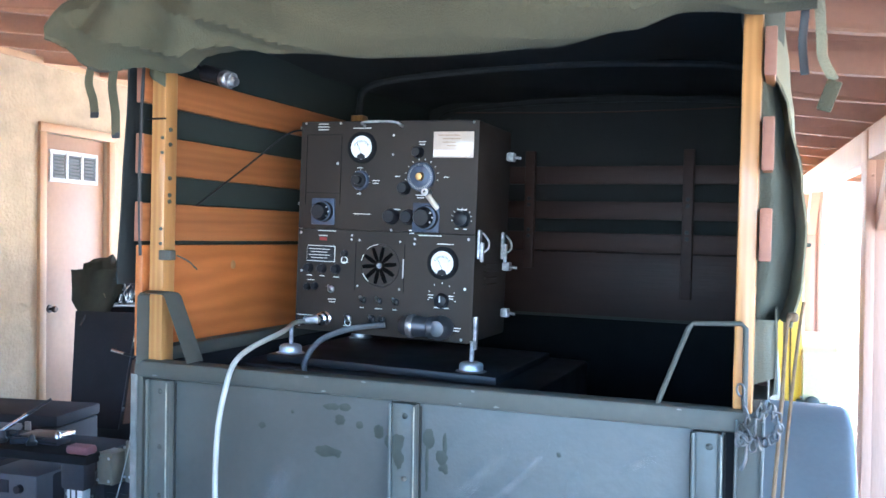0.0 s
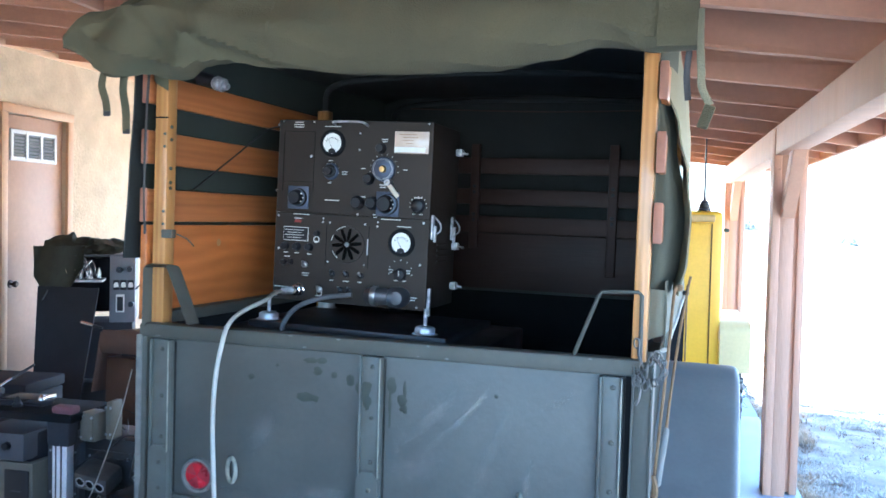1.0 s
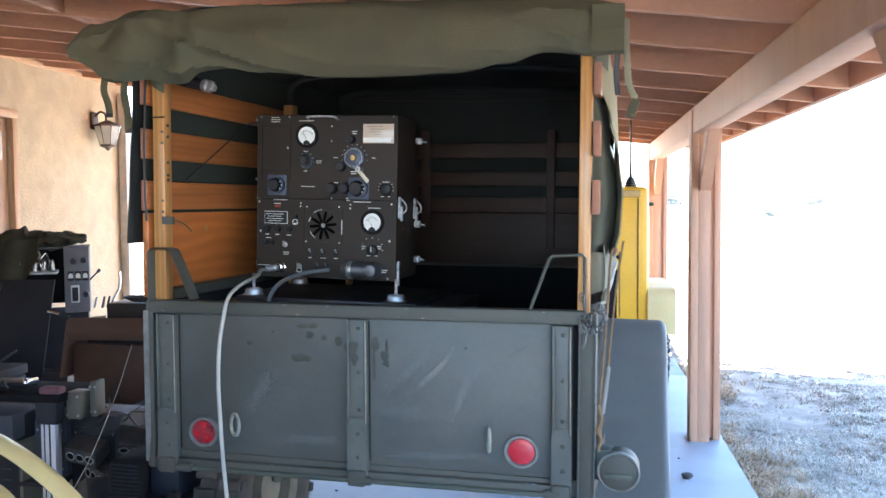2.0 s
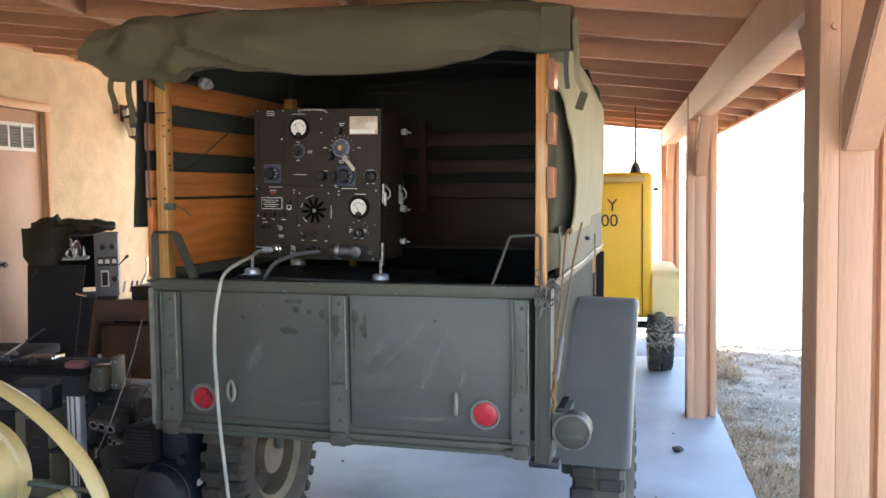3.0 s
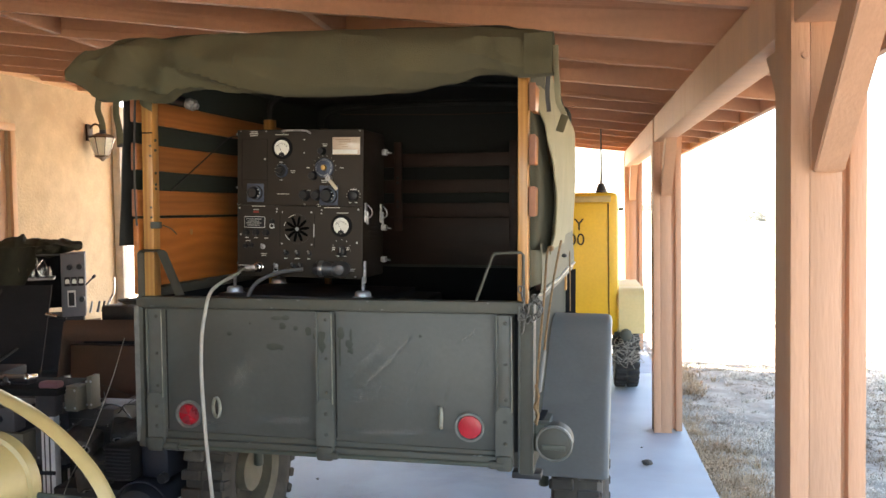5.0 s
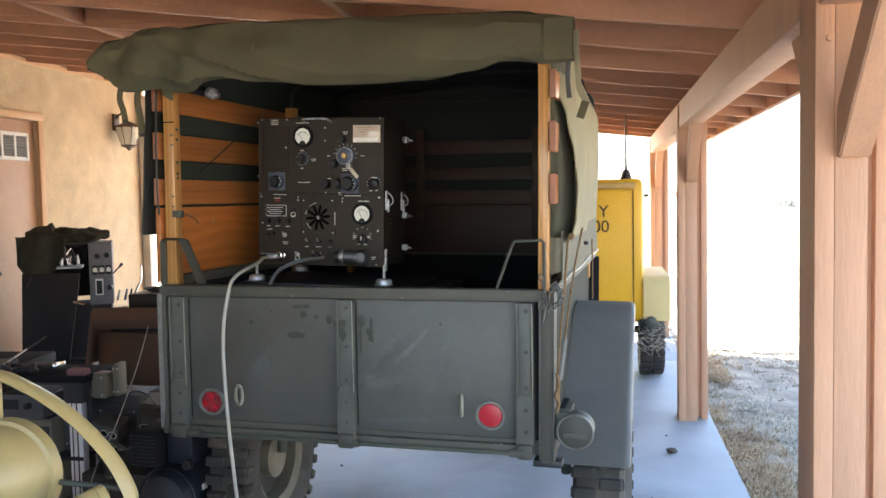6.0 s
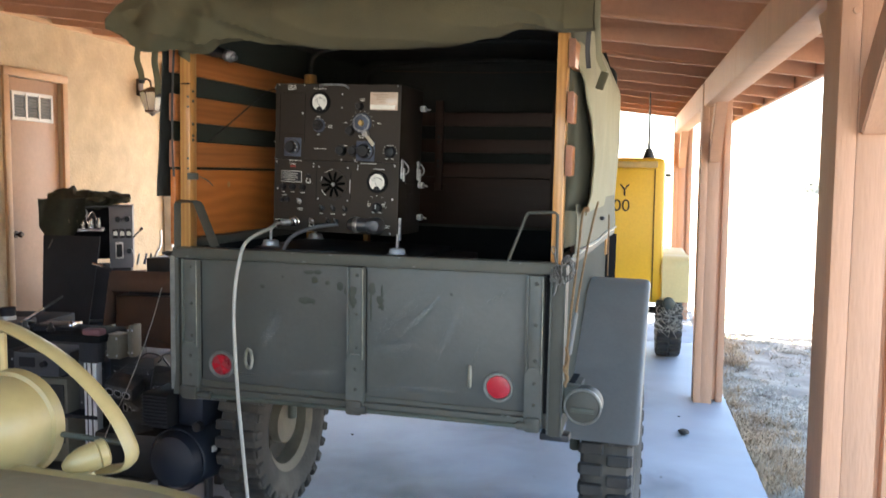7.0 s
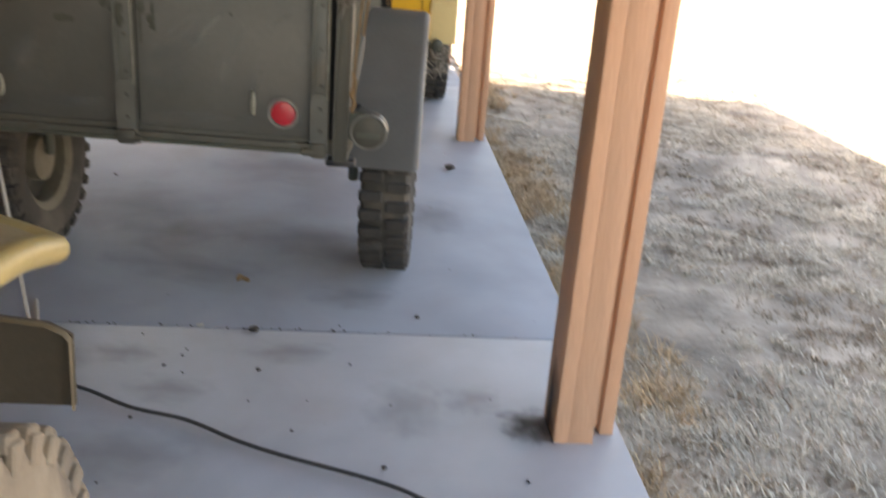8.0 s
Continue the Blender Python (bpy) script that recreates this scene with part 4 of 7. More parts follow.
VB = [(-0.85, 1.945), (-0.80, 1.920), (-0.74, 1.890), (-0.66, 1.884), (-0.58, 1.884), (-0.50, 1.887), (-0.455, 1.910), (-0.385, 1.917), (-0.25, 1.902), (-0.04, 1.880), (0.17, 1.873), (0.27, 1.880), (0.44, 1.904), (0.535, 1.930), (0.57, 1.930), (0.66, 1.918), (0.74, 1.920)]


# creases across the roll: where each starts above, where it ends below, depth, width
CREASES = ((-0.70, -0.47, 0.020, 0.024), (-0.63, -0.56, -0.022, 0.028), (-0.78, -0.66, 0.018, 0.026), (-0.54, -0.40, -0.017, 0.024), (-0.74, -0.74, -0.020, 0.03), (0.50, 0.62, 0.020, 0.022), (0.58, 0.53, -0.018, 0.02),
           (0.66, 0.64, -0.010, 0.014), (0.12, 0.20, 0.008, 0.05), (-0.12, -0.24, 0.010, 0.04), (0.30, 0.24, -0.008, 0.03))


def flap(u, v):
    x = -0.850 + 1.590 * u
    zt, zb = lerp(VT, x), lerp(VB, x)
    a = v * 2 * math.pi
    fold = 0.010 * wr(x * 7, a * 0.5, 3) + 0.016 * wr(x * 3, a * 0.8, 8)
    if x < -0.35:
        fold += 0.020 * math.sin((x + 0.85) * 30 + a * 1.3) * min(1, (-0.35 - x) * 4)
    ridge = 1 - abs(noise.noise((x * 2.6 + 0.7 * math.cos(a), math.sin(a) * 1.1 + x * 1.5, 12)))
    fold += 0.022 * (ridge ** 6 - 0.35) * (1.0 if x < -0.25 else 0.45)
    if math.sin(a) > 0:
        hh = math.cos(a)
        for x0, x1, amp, wd in CREASES:
            xc = x0 + (x1 - x0) * (1 - hh) / 2
            fold += amp * math.exp(-((x - xc) / wd) ** 2) * math.sin(a) * (0.5 + 0.5 * math.sin(2.3 * hh + 9 * x0))
    e = max(0.5, min(1, 0.5 + u * 14)) if u < 0.04 else 1
    h = (zt - zb) / 2
    dy = (0.055 + 0.012 * math.sin(x * 5)) * e
    return Vector((x, -0.065 + (dy + fold) * -math.sin(a) - 0.03 * max(0, -x - 0.5), (zt + zb) / 2 + (h + 0.4 * fold) * e ** 0.3 * math.cos(a)))


part("rear_flap", sheet(flap, 330, 64), M_CANVAS, cover, "rolled olive canvas flap")
part("flap_end", sheet(lambda u, v: Vector((0.662 + 0.080 * u, -0.128 + 0.006 * math.sin(6 * v), 2.040 - 0.120 * v)), 6, 10, 0.005), M_CANVAS, cover, "stitched canvas end patch")
part("canvas_lip", sheet(lambda u, v: Vector((-0.70 + 1.43 * u, -0.07 + 0.09 * v, roof_z(-0.70 + 1.43 * u) - 0.006 - 0.03 * (1 - v))), 30, 5, 0.004), M_CANVAS, cover)
# straps
for pts, r, lab in (([(-0.755, -0.075, 1.90), (-0.757, -0.08, 1.86), (-0.745, -0.078, 1.82), (-0.738, -0.08, 1.785)], 0.011, "hanging tie strap"),
                    ([(-0.688, -0.075, 1.90), (-0.690, -0.08, 1.85), (-0.678, -0.082, 1.79), (-0.676, -0.082, 1.738)], 0.0115, "hanging tie strap")):
    part("strap", tube(spline(pts, 6), r, 6, 0.14, (1, 0.1, 0)), M_CANVAS, cover, lab)
part("stake_tab", sheet(lambda u, v: Vector((-0.642 + 0.042 * u, -0.008 - 0.012 * math.sin(3 * u), 1.93 - 0.075 * v * (0.6 + 0.4 * u))), 6, 8, 0.004), M_CANVAS, cover, "canvas tab over the stake")
for x, z in ((-0.738, 1.785), (-0.676, 1.737)):
    part("strap_tip", box((x, -0.081, z), (0.022, 0.005, 0.014), 0.002), M_BLACK, cover, "dark sewn strap tip")
part("tie_cord", tube(spline([(-0.66, -0.01, 1.93), (-0.668, -0.008, 1.80), (-0.672, -0.006, 1.62), (-0.668, -0.004, 1.46)], 6), 0.0038, 8), M_BLACK, cover, "dark green tie cord beside the stake")
part("strap", tube(spline([(0.742, -0.03, 2.02), (0.744, -0.032, 1.95), (0.749, -0.03, 1.88), (0.752, -0.03, 1.845), (0.770, -0.03, 1.806)], 6), 0.0085, 6, 0.16, (1, 0.2, 0)), M_CANVAS_LT, cover, "frayed tie strap")
part("strap_end", box((0, 0, 0), (0.024, 0.006, 0.054), 0.003, pose(0.763, -0.032, 1.780, 0, 18, 0)), M_CANVAS, cover)
part("strap", tube(spline([(0.722, -0.05, 2.0), (0.723, -0.05, 1.93), (0.720, -0.045, 1.87), (0.725, -0.045, 1.815)], 6), 0.007, 6, 0.3, (1, 0.2, 0)), M_BLACK, cover, "dark webbing strap with hook")
# ropes and chain at the right rear corner
M_ROPE = mat("tan_rope", (0.20, 0.125, 0.06), 0.9, 0, 60, 0.2, 0.4, 300)
for pts, r, mm in (([(0.715, 0.08, 1.395), (0.709, 0.06, 1.366), (0.704, 0.02, 1.221), (0.697, -0.02, 1.084), (0.689, -0.035, 0.925), (0.690, -0.037, 0.87)], 0.0036, M_ROPE),
                   ([(0.738, 0.22, 1.41), (0.734, 0.2, 1.383), (0.724, 0.12, 1.285), (0.714, 0.03, 1.149), (0.710, -0.01, 1.074)], 0.0036, M_ROPE),
                   ([(0.695, -0.034, 0.93), (0.692, -0.035, 0.862), (0.690, -0.036, 0.84)], 0.0036, M_ROPE),
                   ([(0.700, 1.0, 1.335), (0.702, 1.0, 1.20), (0.704, 0.99, 1.08)], 0.003, M_ROPE),
                   ([(0.689, -0.042, 0.97), (0.696, -0.044, 0.93), (0.686, -0.044, 0.90), (0.696, -0.044, 0.875), (0.688, -0.044, 0.85)], 0.0055, M_ROPE)):
    part("rope", tube(spline(pts, 6), r, 6), mm, cover, "tan lashing rope")
part("turnbuckle", cyl((0.710, -0.01, 1.074), (0.697, -0.032, 0.943), 0.0075, None, 10, 0.003), M_FEND, cover)
part("rope_knot", lathe([(0, -0.010), (0.009, -0.007), (0.011, 0), (0.009, 0.007), (0, 0.010)], 12, pose(0.718, 0.085, 1.39)), M_ROPE, cover)
part("rope_knot", lathe([(0, -0.009), (0.008, -0.006), (0.010, 0), (0.008, 0.006), (0, 0.009)], 12, pose(0.712, 0.62, 1.338)), M_BLACK, cover)
M_CHAIN = mat("worn_chain", (0.17, 0.165, 0.155), 0.5, 0.7, 40, 0.2, 0.1)
rnd = random.Random(11)
chain_path = spline([(0.640, -0.034, 1.266), (0.652, -0.036, 1.212), (0.640, -0.038, 1.178), (0.660, -0.036, 1.196), (0.676, -0.035, 1.240), (0.694, -0.036, 1.232), (0.702, -0.037, 1.205), (0.690, -0.036, 1.184), (0.662, -0.035, 1.170)], 3)
for k, c in enumerate(chain_path):
    q = pose(c.x, c.y, c.z, rnd.uniform(60, 120), rnd.uniform(-40, 40), rnd.uniform(0, 180))
    pts = [q @ Vector((0.0065 * math.cos(a), 0.0115 * math.sin(a), 0)) for a in [2 * math.pi * i / 10 for i in range(11)]]
    part("chain_link", tube(pts, 0.0021, 6), M_CHAIN, trailer)
part("chain_hook", tube(spline([(0.650, -0.034, 1.19), (0.652, -0.036, 1.16), (0.648, -0.036, 1.135), (0.642, -0.036, 1.125)], 5), 0.0035, 8), M_CHAIN, trailer)


# ---- radio transmitter on its shock mounts in the trailer ----
RM = TU @ Matrix.Translation((-0.2945, 0.43, 1.25)) @ pose(0, 0, 0, 0, 0.9, 0)
RW, RH, RD = 0.522, 0.580, 0.29
M_CASE = mat("dark_brown_wrinkle", (0.033, 0.0255, 0.0195), 0.55, 0, 6, 0.12, 0.25, 420, spec=0.3)
M_LATCH = mat("worn_zinc", (0.55, 0.55, 0.56), 0.42, 0.8, 60, 0.35, 0.4, 200)
M_KNOB = mat("black_bakelite", (0.010, 0.010, 0.013), 0.42, 0, 20, 0.1, 0.02, spec=0.35)
M_DIAL = mat("blued_dial", (0.075, 0.09, 0.13), 0.4, 0.3, 20, 0.1, 0.02)
M_FACE = mat("ivory_meter_face", (0.86, 0.86, 0.80), 0.5, 0, 20, 0.04, 0.0)
M_INK = mat("pale_engraving", (0.72, 0.72, 0.68), 0.6, 0, 30, 0.1, 0.0)
M_CARD = mat("reflecting_chart_card", (0.60, 0.49, 0.39), 0.12, 0, 12, 0.1, 0.02, 60, coat=0.6)
radio = thing("radio_transmitter", "dark brown military radio transmitter with meters and knobs", "radio", m=RM)
case = part("case", box((0, RD / 2 + 0.004, RH / 2), (RW - 0.012, RD - 0.008, RH - 0.006), 0.008), M_CASE, radio)
up_p = part("front_panel", box((0, 0.004, 0.428), (RW, 0.008, RH - 0.288), 0.003), M_CASE, radio, "upper panel")
lo_p = part("front_panel", box((0, 0.004, 0.142), (RW, 0.008, 0.278), 0.003), M_CASE, radio, "lower panel")


def at(px, py):
    """Panel place from fractions across and down the panel."""
    return (px - 0.5) * RW, (1 - py) * RH


def knob_at(px, py, r, d, parent, material=None, name="knob", label=""):
    x, z = at(px, py)
    return part(name, lathe([(0, d), (r * 0.8, d), (r * 0.92, d * 0.9), (r, d * 0.2), (r * 1.15, 0.0)], 22, pose(x, 0.0, z, 90, 0, 0)), material or M_KNOB, parent, label)


def bar_at(px, py, w, h, parent, material=None, name="lettering_bar"):
    x, z = at(px, py)
    return part(name, box((x, -0.0008, z), (w, 0.0016, h)), material or M_INK, parent)


def meter_at(px, py, parent):
    x, z = at(px, py)
    q = pose(x, 0, z, 90, 0, 0)
    mt = part("meter", lathe([(0.0310, 0.004), (0.0320, 0.009), (0.038, 0.010), (0.042, 0.006), (0.043, 0)], 36, q), M_BLACK_MATT, parent, "round panel meter")
    part("meter_face", lathe([(0, 0.006), (0.032, 0.006)], 36, q), M_FACE, mt, "ivory scale")
    part("meter_hub", prism([(x - 0.014, z - 0.031), (x + 0.014, z - 0.031), (x + 0.010, z - 0.020), (x, z - 0.015), (x - 0.010, z - 0.020)], "y", -0.0085, -0.0062), M_KNOB, mt)
    part("needle", box((0, -0.0075, 0.012), (0.0008, 0.001, 0.030), 0, Matrix.Translation((x, 0, z - 0.014)) @ pose(0, 0, 0, 0, -28, 0)), M_KNOB, mt)
    bm = bmesh.new()
    for k in range(13):
        add_box(bm, (0, -0.0068, 0.025), (0.0008 if k % 3 else 0.0014, 0.0008, 0.005), 0, Matrix.Translation((x, 0, z - 0.008)) @ pose(0, 0, 0, 0, -54 + 9 * k, 0))
    part("scale", bm, M_KNOB, mt)


M_GLASS = bpy.data.materials.new("clear_glass")
M_GLASS.use_nodes = True
gb = M_GLASS.node_tree.nodes["Principled BSDF"]
gb.inputs["Transmission Weight"].default_value = 1.0
gb.inputs["Roughness"].default_value = 0.03
gb.inputs["IOR"].default_value = 1.1

meter_at(0.365, 0.132, up_p)
meter_at(0.835, 0.645, lo_p)
# calibration card in the upper corner
x, z = at(0.868, 0.118)
M_BRASSLINE = mat("brown_print", (0.26, 0.16, 0.09), 0.6)
# The card's tan tone and white strip paint what its gloss reflects.
card = part("chart_card", box((x, -0.002, z), (0.111, 0.004, 0.067), 0.001), M_CARD, up_p, "glossy calibration chart card, reflection in its colours")
part("card_strip", box((x - 0.004, -0.0043, z - 0.022), (0.100, 0.001, 0.016)), M_FACE, card)
for k in range(4):
    part("chart_line", box((x - 0.012 + 0.008 * (k % 2), -0.0043, z + 0.024 - 0.009 * k), (0.060 - 0.012 * k, 0.0008, 0.0016)), M_BRASSLINE, card)
# knobs: fractions read across the panel
for px, py, r, d in ((0.36, 0.283, 0.022, 0.02), (0.365, 0.283, 0.013, 0.032), (0.68, 0.153, 0.014, 0.022), (0.545, 0.445, 0.019, 0.024), (0.64, 0.445, 0.018, 0.024), (0.61, 0.315, 0.016, 0.02), (0.925, 0.445, 0.020, 0.014)):
    knob_at(px, py, r, d, up_p)
# tuning dials on square plates
for px, py, w, r in ((0.150, 0.432, 0.072, 0.027), (0.735, 0.445, 0.076, 0.030)):
    x, z = at(px, py)
    pl = part("dial_plate", box((x, -0.002, z), (w, 0.006, w), 0.003), M_DIAL, up_p, "square blued dial plate")
    part("dial_rim", lathe([(r, 0.016), (r * 1.06, 0.012), (r * 1.08, 0.004)], 28, pose(x + 0.004, 0, z, 90, 0, 0)), M_KNOB, pl)
    part("dial_knob", lathe([(0, 0.024), (r * 0.7, 0.024), (r * 0.82, 0.02), (r * 0.95, 0.006)], 12, pose(x - 0.006, 0, z, 90, 0, 0)), M_KNOB, pl)
    for dx, dz in ((0.018, 0.012), (0.024, 0.0), (0.018, -0.012)):
        bolt("screw", (x + dx, -0.0165, z + dz), (0, -1, 0), 0.003, pl, M_STEEL, 0.002)
# big vernier dial with a crank
x, z = at(0.702, 0.262)
vd = part("vernier_dial", lathe([(0, 0.012), (0.034, 0.012), (0.037, 0.010), (0.038, 0.0)], 40, pose(x, 0, z, 90, 0, 0)), M_DIAL, up_p, "blued round vernier dial")
part("dial_boss", lathe([(0, 0.022), (0.009, 0.021), (0.012, 0.012)], 18, pose(x, 0, z, 90, 0, 0)), mat("brass", (0.45, 0.30, 0.12), 0.35, 0.9), vd, "brass boss")
bm = bmesh.new()
for k in range(40):
    add_box(bm, (0, -0.0125, 0.031), (0.001, 0.0008, 0.006), 0, Matrix.Translation((x, 0, z)) @ pose(0, 0, 0, 0, 9 * k, 0))
part("graduation", bm, M_INK, vd)
cx, cz = at(0.775, 0.368)
part("crank_arm", box((0, -0.014, 0), (0.058, 0.006, 0.015), 0.003, Matrix.Translation((cx - 0.002, 0, cz)) @ pose(0, 0, 0, 0, 50, 0)), mat("worn_brass", (0.50, 0.45, 0.36), 0.4, 0.7), up_p, "worn metal crank arm")
part("crank_pivot", lathe([(0.004, 0.024), (0.010, 0.024), (0.011, 0.0)], 16, pose(cx - 0.018, 0, cz + 0.021, 90, 0, 0)), M_STEEL, up_p)
# carrying bar on the top edge
bx = at(0.48, 0.0)[0]
part("handle", tube(spline([(bx - 0.055, 0.0, RH - 0.018), (bx - 0.05, -0.022, RH - 0.012), (bx, -0.024, RH - 0.010), (bx + 0.045, -0.022, RH - 0.012), (bx + 0.056, 0.0, RH - 0.020)], 6), 0.0038, 8), M_LATCH, up_p, "worn metal handle")
# engraved lines of lettering, too small to read
for px, py, w, n in ((0.36, 0.042, 0.055, 1), (0.135, 0.022, 0.03, 1), (0.135, 0.035, 0.035, 1), (0.135, 0.048, 0.032, 1), (0.45, 0.283, 0.02, 2), (0.355, 0.225, 0.016, 1), (0.355, 0.345, 0.012, 1), (0.70, 0.105, 0.02, 2), (0.70, 0.345, 0.025, 2),
                     (0.57, 0.262, 0.014, 1), (0.835, 0.262, 0.014, 1), (0.375, 0.438, 0.05, 1), (0.175, 0.522, 0.055, 1), (0.57, 0.412, 0.022, 1), (0.66, 0.505, 0.016, 2), (0.76, 0.525, 0.065, 1), (0.925, 0.405, 0.024, 1), (0.90, 0.49, 0.010, 1), (0.945, 0.49, 0.010, 1),
                     (0.845, 0.56, 0.045, 1), (0.155, 0.545, 0.025, 1), (0.08, 0.735, 0.015, 1), (0.155, 0.735, 0.015, 1), (0.24, 0.737, 0.017, 1), (0.22, 0.842, 0.024, 2), (0.285, 0.665, 0.02, 1), (0.09, 0.757, 0.02, 1), (0.06, 0.925, 0.05, 1), (0.32, 0.96, 0.028, 2),
                     (0.395, 0.87, 0.012, 1), (0.49, 0.87, 0.02, 1), (0.58, 0.87, 0.012, 1), (0.83, 0.80, 0.012, 1), (0.775, 0.79, 0.014, 2), (0.885, 0.79, 0.014, 2), (0.835, 0.845, 0.04, 1), (0.90, 0.93, 0.045, 2), (0.43, 0.948, 0.03, 1)):
    for k in range(n):
        bar_at(px, py + 0.012 * k, w * (1 - 0.2 * k), 0.0024, up_p if py < 0.5 else lo_p)
M_REDINK = mat("red_engraving", (0.25, 0.03, 0.02), 0.6)
bar_at(0.155, 0.56, 0.022, 0.009, lo_p, M_REDINK)
# name plate
x, z = at(0.145, 0.63)
npl = part("name_plate", box((x, -0.001, z), (0.088, 0.002, 0.044), 0.001), M_INK, lo_p, "framed dark name plate")
part("plate_field", box((x, -0.0022, z), (0.084, 0.002, 0.040)), M_KNOB, npl)
for k in range(4):
    part("plate_bar", box((x - 0.004, -0.0036, z + 0.012 - 0.008 * k), (0.05 if k % 2 else 0.066, 0.001, 0.0018)), M_INK, npl)
part("knob_skirt", lathe([(0.014, 0.010), (0.024, 0.008), (0.027, 0.0)], 24, pose(at(0.36, 0)[0], -0.001, (1 - 0.283) * RH, 90, 0, 0)), M_DIAL, up_p, "blued knob skirt")
# fuses, lamps, switches
for px in (0.075, 0.155, 0.238):
    knob_at(px, 0.70, 0.012, 0.016, lo_p, None, "fuse_cap")
for px, py in ((0.07, 0.79), (0.115, 0.785), (0.285, 0.625)):
    knob_at(px, py, 0.009, 0.012, lo_p, None, "socket")
for px, py in ((0.213, 0.795), (0.40, 0.835), (0.49, 0.835), (0.585, 0.835), (0.318, 0.925), (0.455, 0.92), (0.515, 0.92)):
    x, z = at(px, py)
    sw = part("toggle_switch", lathe([(0.004, 0.008), (0.009, 0.006), (0.010, 0.0)], 12, pose(x, 0, z, 90, 0, 0)), M_STEEL if px in (0.213, 0.318) else M_KNOB, lo_p)
    part("lever", cyl((x, -0.006, z), (x + 0.002, -0.022, z + 0.010), 0.003, 0.0042, 8), M_STEEL, sw)
# blower opening with fan blades on a bare square of the panel
x, z = at(0.487, 0.672)
M_FAN = mat("fan_black", (0.003, 0.003, 0.003), 0.9, spec=0.05)
blower = part("blower_opening", lathe([(0.054, 0.0006), (0.055, 0.003), (0.058, 0.003), (0.059, 0.0)], 40, pose(x, 0, z, 90, 0, 0)), M_CASE, lo_p, "round blower opening")
for k in range(10):
    part("fan_blade", sheet(lambda u, v: Vector(((u - 0.5) * (0.004 + 0.0075 * math.sin(math.pi * (0.12 + 0.7 * v))), -0.0016 - 0.002 * u, 0.010 + 0.040 * v)), 4, 6, 0.0008), M_FAN, blower, "", Matrix.Translation((x, 0, z)) @ pose(0, 0, 0, 0, 36 * k + 12, 0))
part("fan_hub", lathe([(0, 0.009), (0.005, 0.008), (0.007, 0.002)], 14, pose(x, 0, z, 90, 0, 0)), M_LATCH, blower)
for a0, a1, rr in ((95, 135, 0.056), (150, 168, 0.054), (205, 240, 0.053)):
    part("rubbed_edge", tube([(x + rr * math.cos(radians(a)), -0.0025, z + rr * math.sin(radians(a))) for a in range(a0, a1 + 1, 6)], 0.0012, 5), M_INK, blower, "edge rubbed bare")
for dx, dz in ((-0.062, 0.065), (0.058, 0.066), (-0.064, -0.058), (0.060, -0.060), (-0.085, 0.077), (-0.086, 0.066), (0.100, 0.075), (0.099, 0.062)):
    bolt("screw", (x + dx, 0.0, z + dz), (0, -1, 0), 0.0034, blower, M_LATCH, 0.0018)
part("drawer_seam", box((x + 0.072, -0.0006, z - 0.005), (0.0015, 0.0012, 0.13)), M_BLACK_MATT, lo_p)
part("drawer_seam", box((x - 0.072, -0.0006, z - 0.005), (0.0015, 0.0012, 0.13)), M_BLACK_MATT, lo_p)
# hinged tuning door outlined in the upper panel
for px, py, w, h in ((0.04, 0.235, 0.0018, 0.19), (0.245, 0.235, 0.0012, 0.19), (0.143, 0.072, 0.105, 0.0012), (0.145, 0.345, 0.105, 0.0012)):
    dx, dz = at(px, py)
    part("door_seam", box((dx, -0.0006, dz), (w, 0.0012, h)), M_BLACK_MATT, up_p)
for px, py, r in ((0.225, 0.205, 0.0045), (0.36, 0.343, 0.004), (0.545, 0.507, 0.004), (0.54, 0.075, 0.0035), (0.54, 0.163, 0.0035), (0.235, 0.018, 0.0035), (0.03, 0.017, 0.0035), (0.97, 0.018, 0.0035), (0.03, 0.715, 0.004), (0.965, 0.535, 0.004), (0.955, 0.755, 0.004), (0.945, 0.98, 0.004), (0.025, 0.975, 0.004), (0.02, 0.535, 0.004)):
    sx, sz = at(px, py)
    part("screw_head", lathe([(0, 0.0025), (r * 0.8, 0.002), (r, 0.0)], 12, pose(sx, 0.0, sz, 90, 0, 0)), M_LATCH, up_p if py < 0.5 else lo_p)
# tick marks round the knobs
for px, py, n, rr in ((0.36, 0.283, 7, 0.027), (0.702, 0.262, 10, 0.046), (0.925, 0.445, 9, 0.027), (0.835, 0.80, 7, 0.038)):
    sx, sz = at(px, py)
    bm = bmesh.new()
    for k in range(n):
        add_box(bm, (0, -0.0006, rr), (0.0016, 0.0012, 0.004), 0, Matrix.Translation((sx, 0, sz)) @ pose(0, 0, 0, 0, -100 + 200 * k / (n - 1), 0))
    part("tick_marks", bm, M_INK, up_p if py < 0.5 else lo_p)
sx, sz = at(0.285, 0.665)
for px, py in ((0.285, 0.655), (0.318, 0.945)):
    sx, sz = at(px, py)
    part("jack_ring", tube([(sx + 0.009 * math.cos(a), -0.002, sz + 0.009 * math.sin(a)) for a in [2 * math.pi * k / 14 for k in range(15)]], 0.0014, 5), M_INK, lo_p)
knob_at(0.835, 0.815, 0.018, 0.014, lo_p)
part("knob_pointer", box((at(0.835, 0)[0], -0.0155, (1 - 0.805) * RH), (0.003, 0.003, 0.016), 0.001), M_INK, lo_p)
bar_at(0.62, 0.68, 0.004, 0.05, lo_p, M_STEEL, "latch_bar")
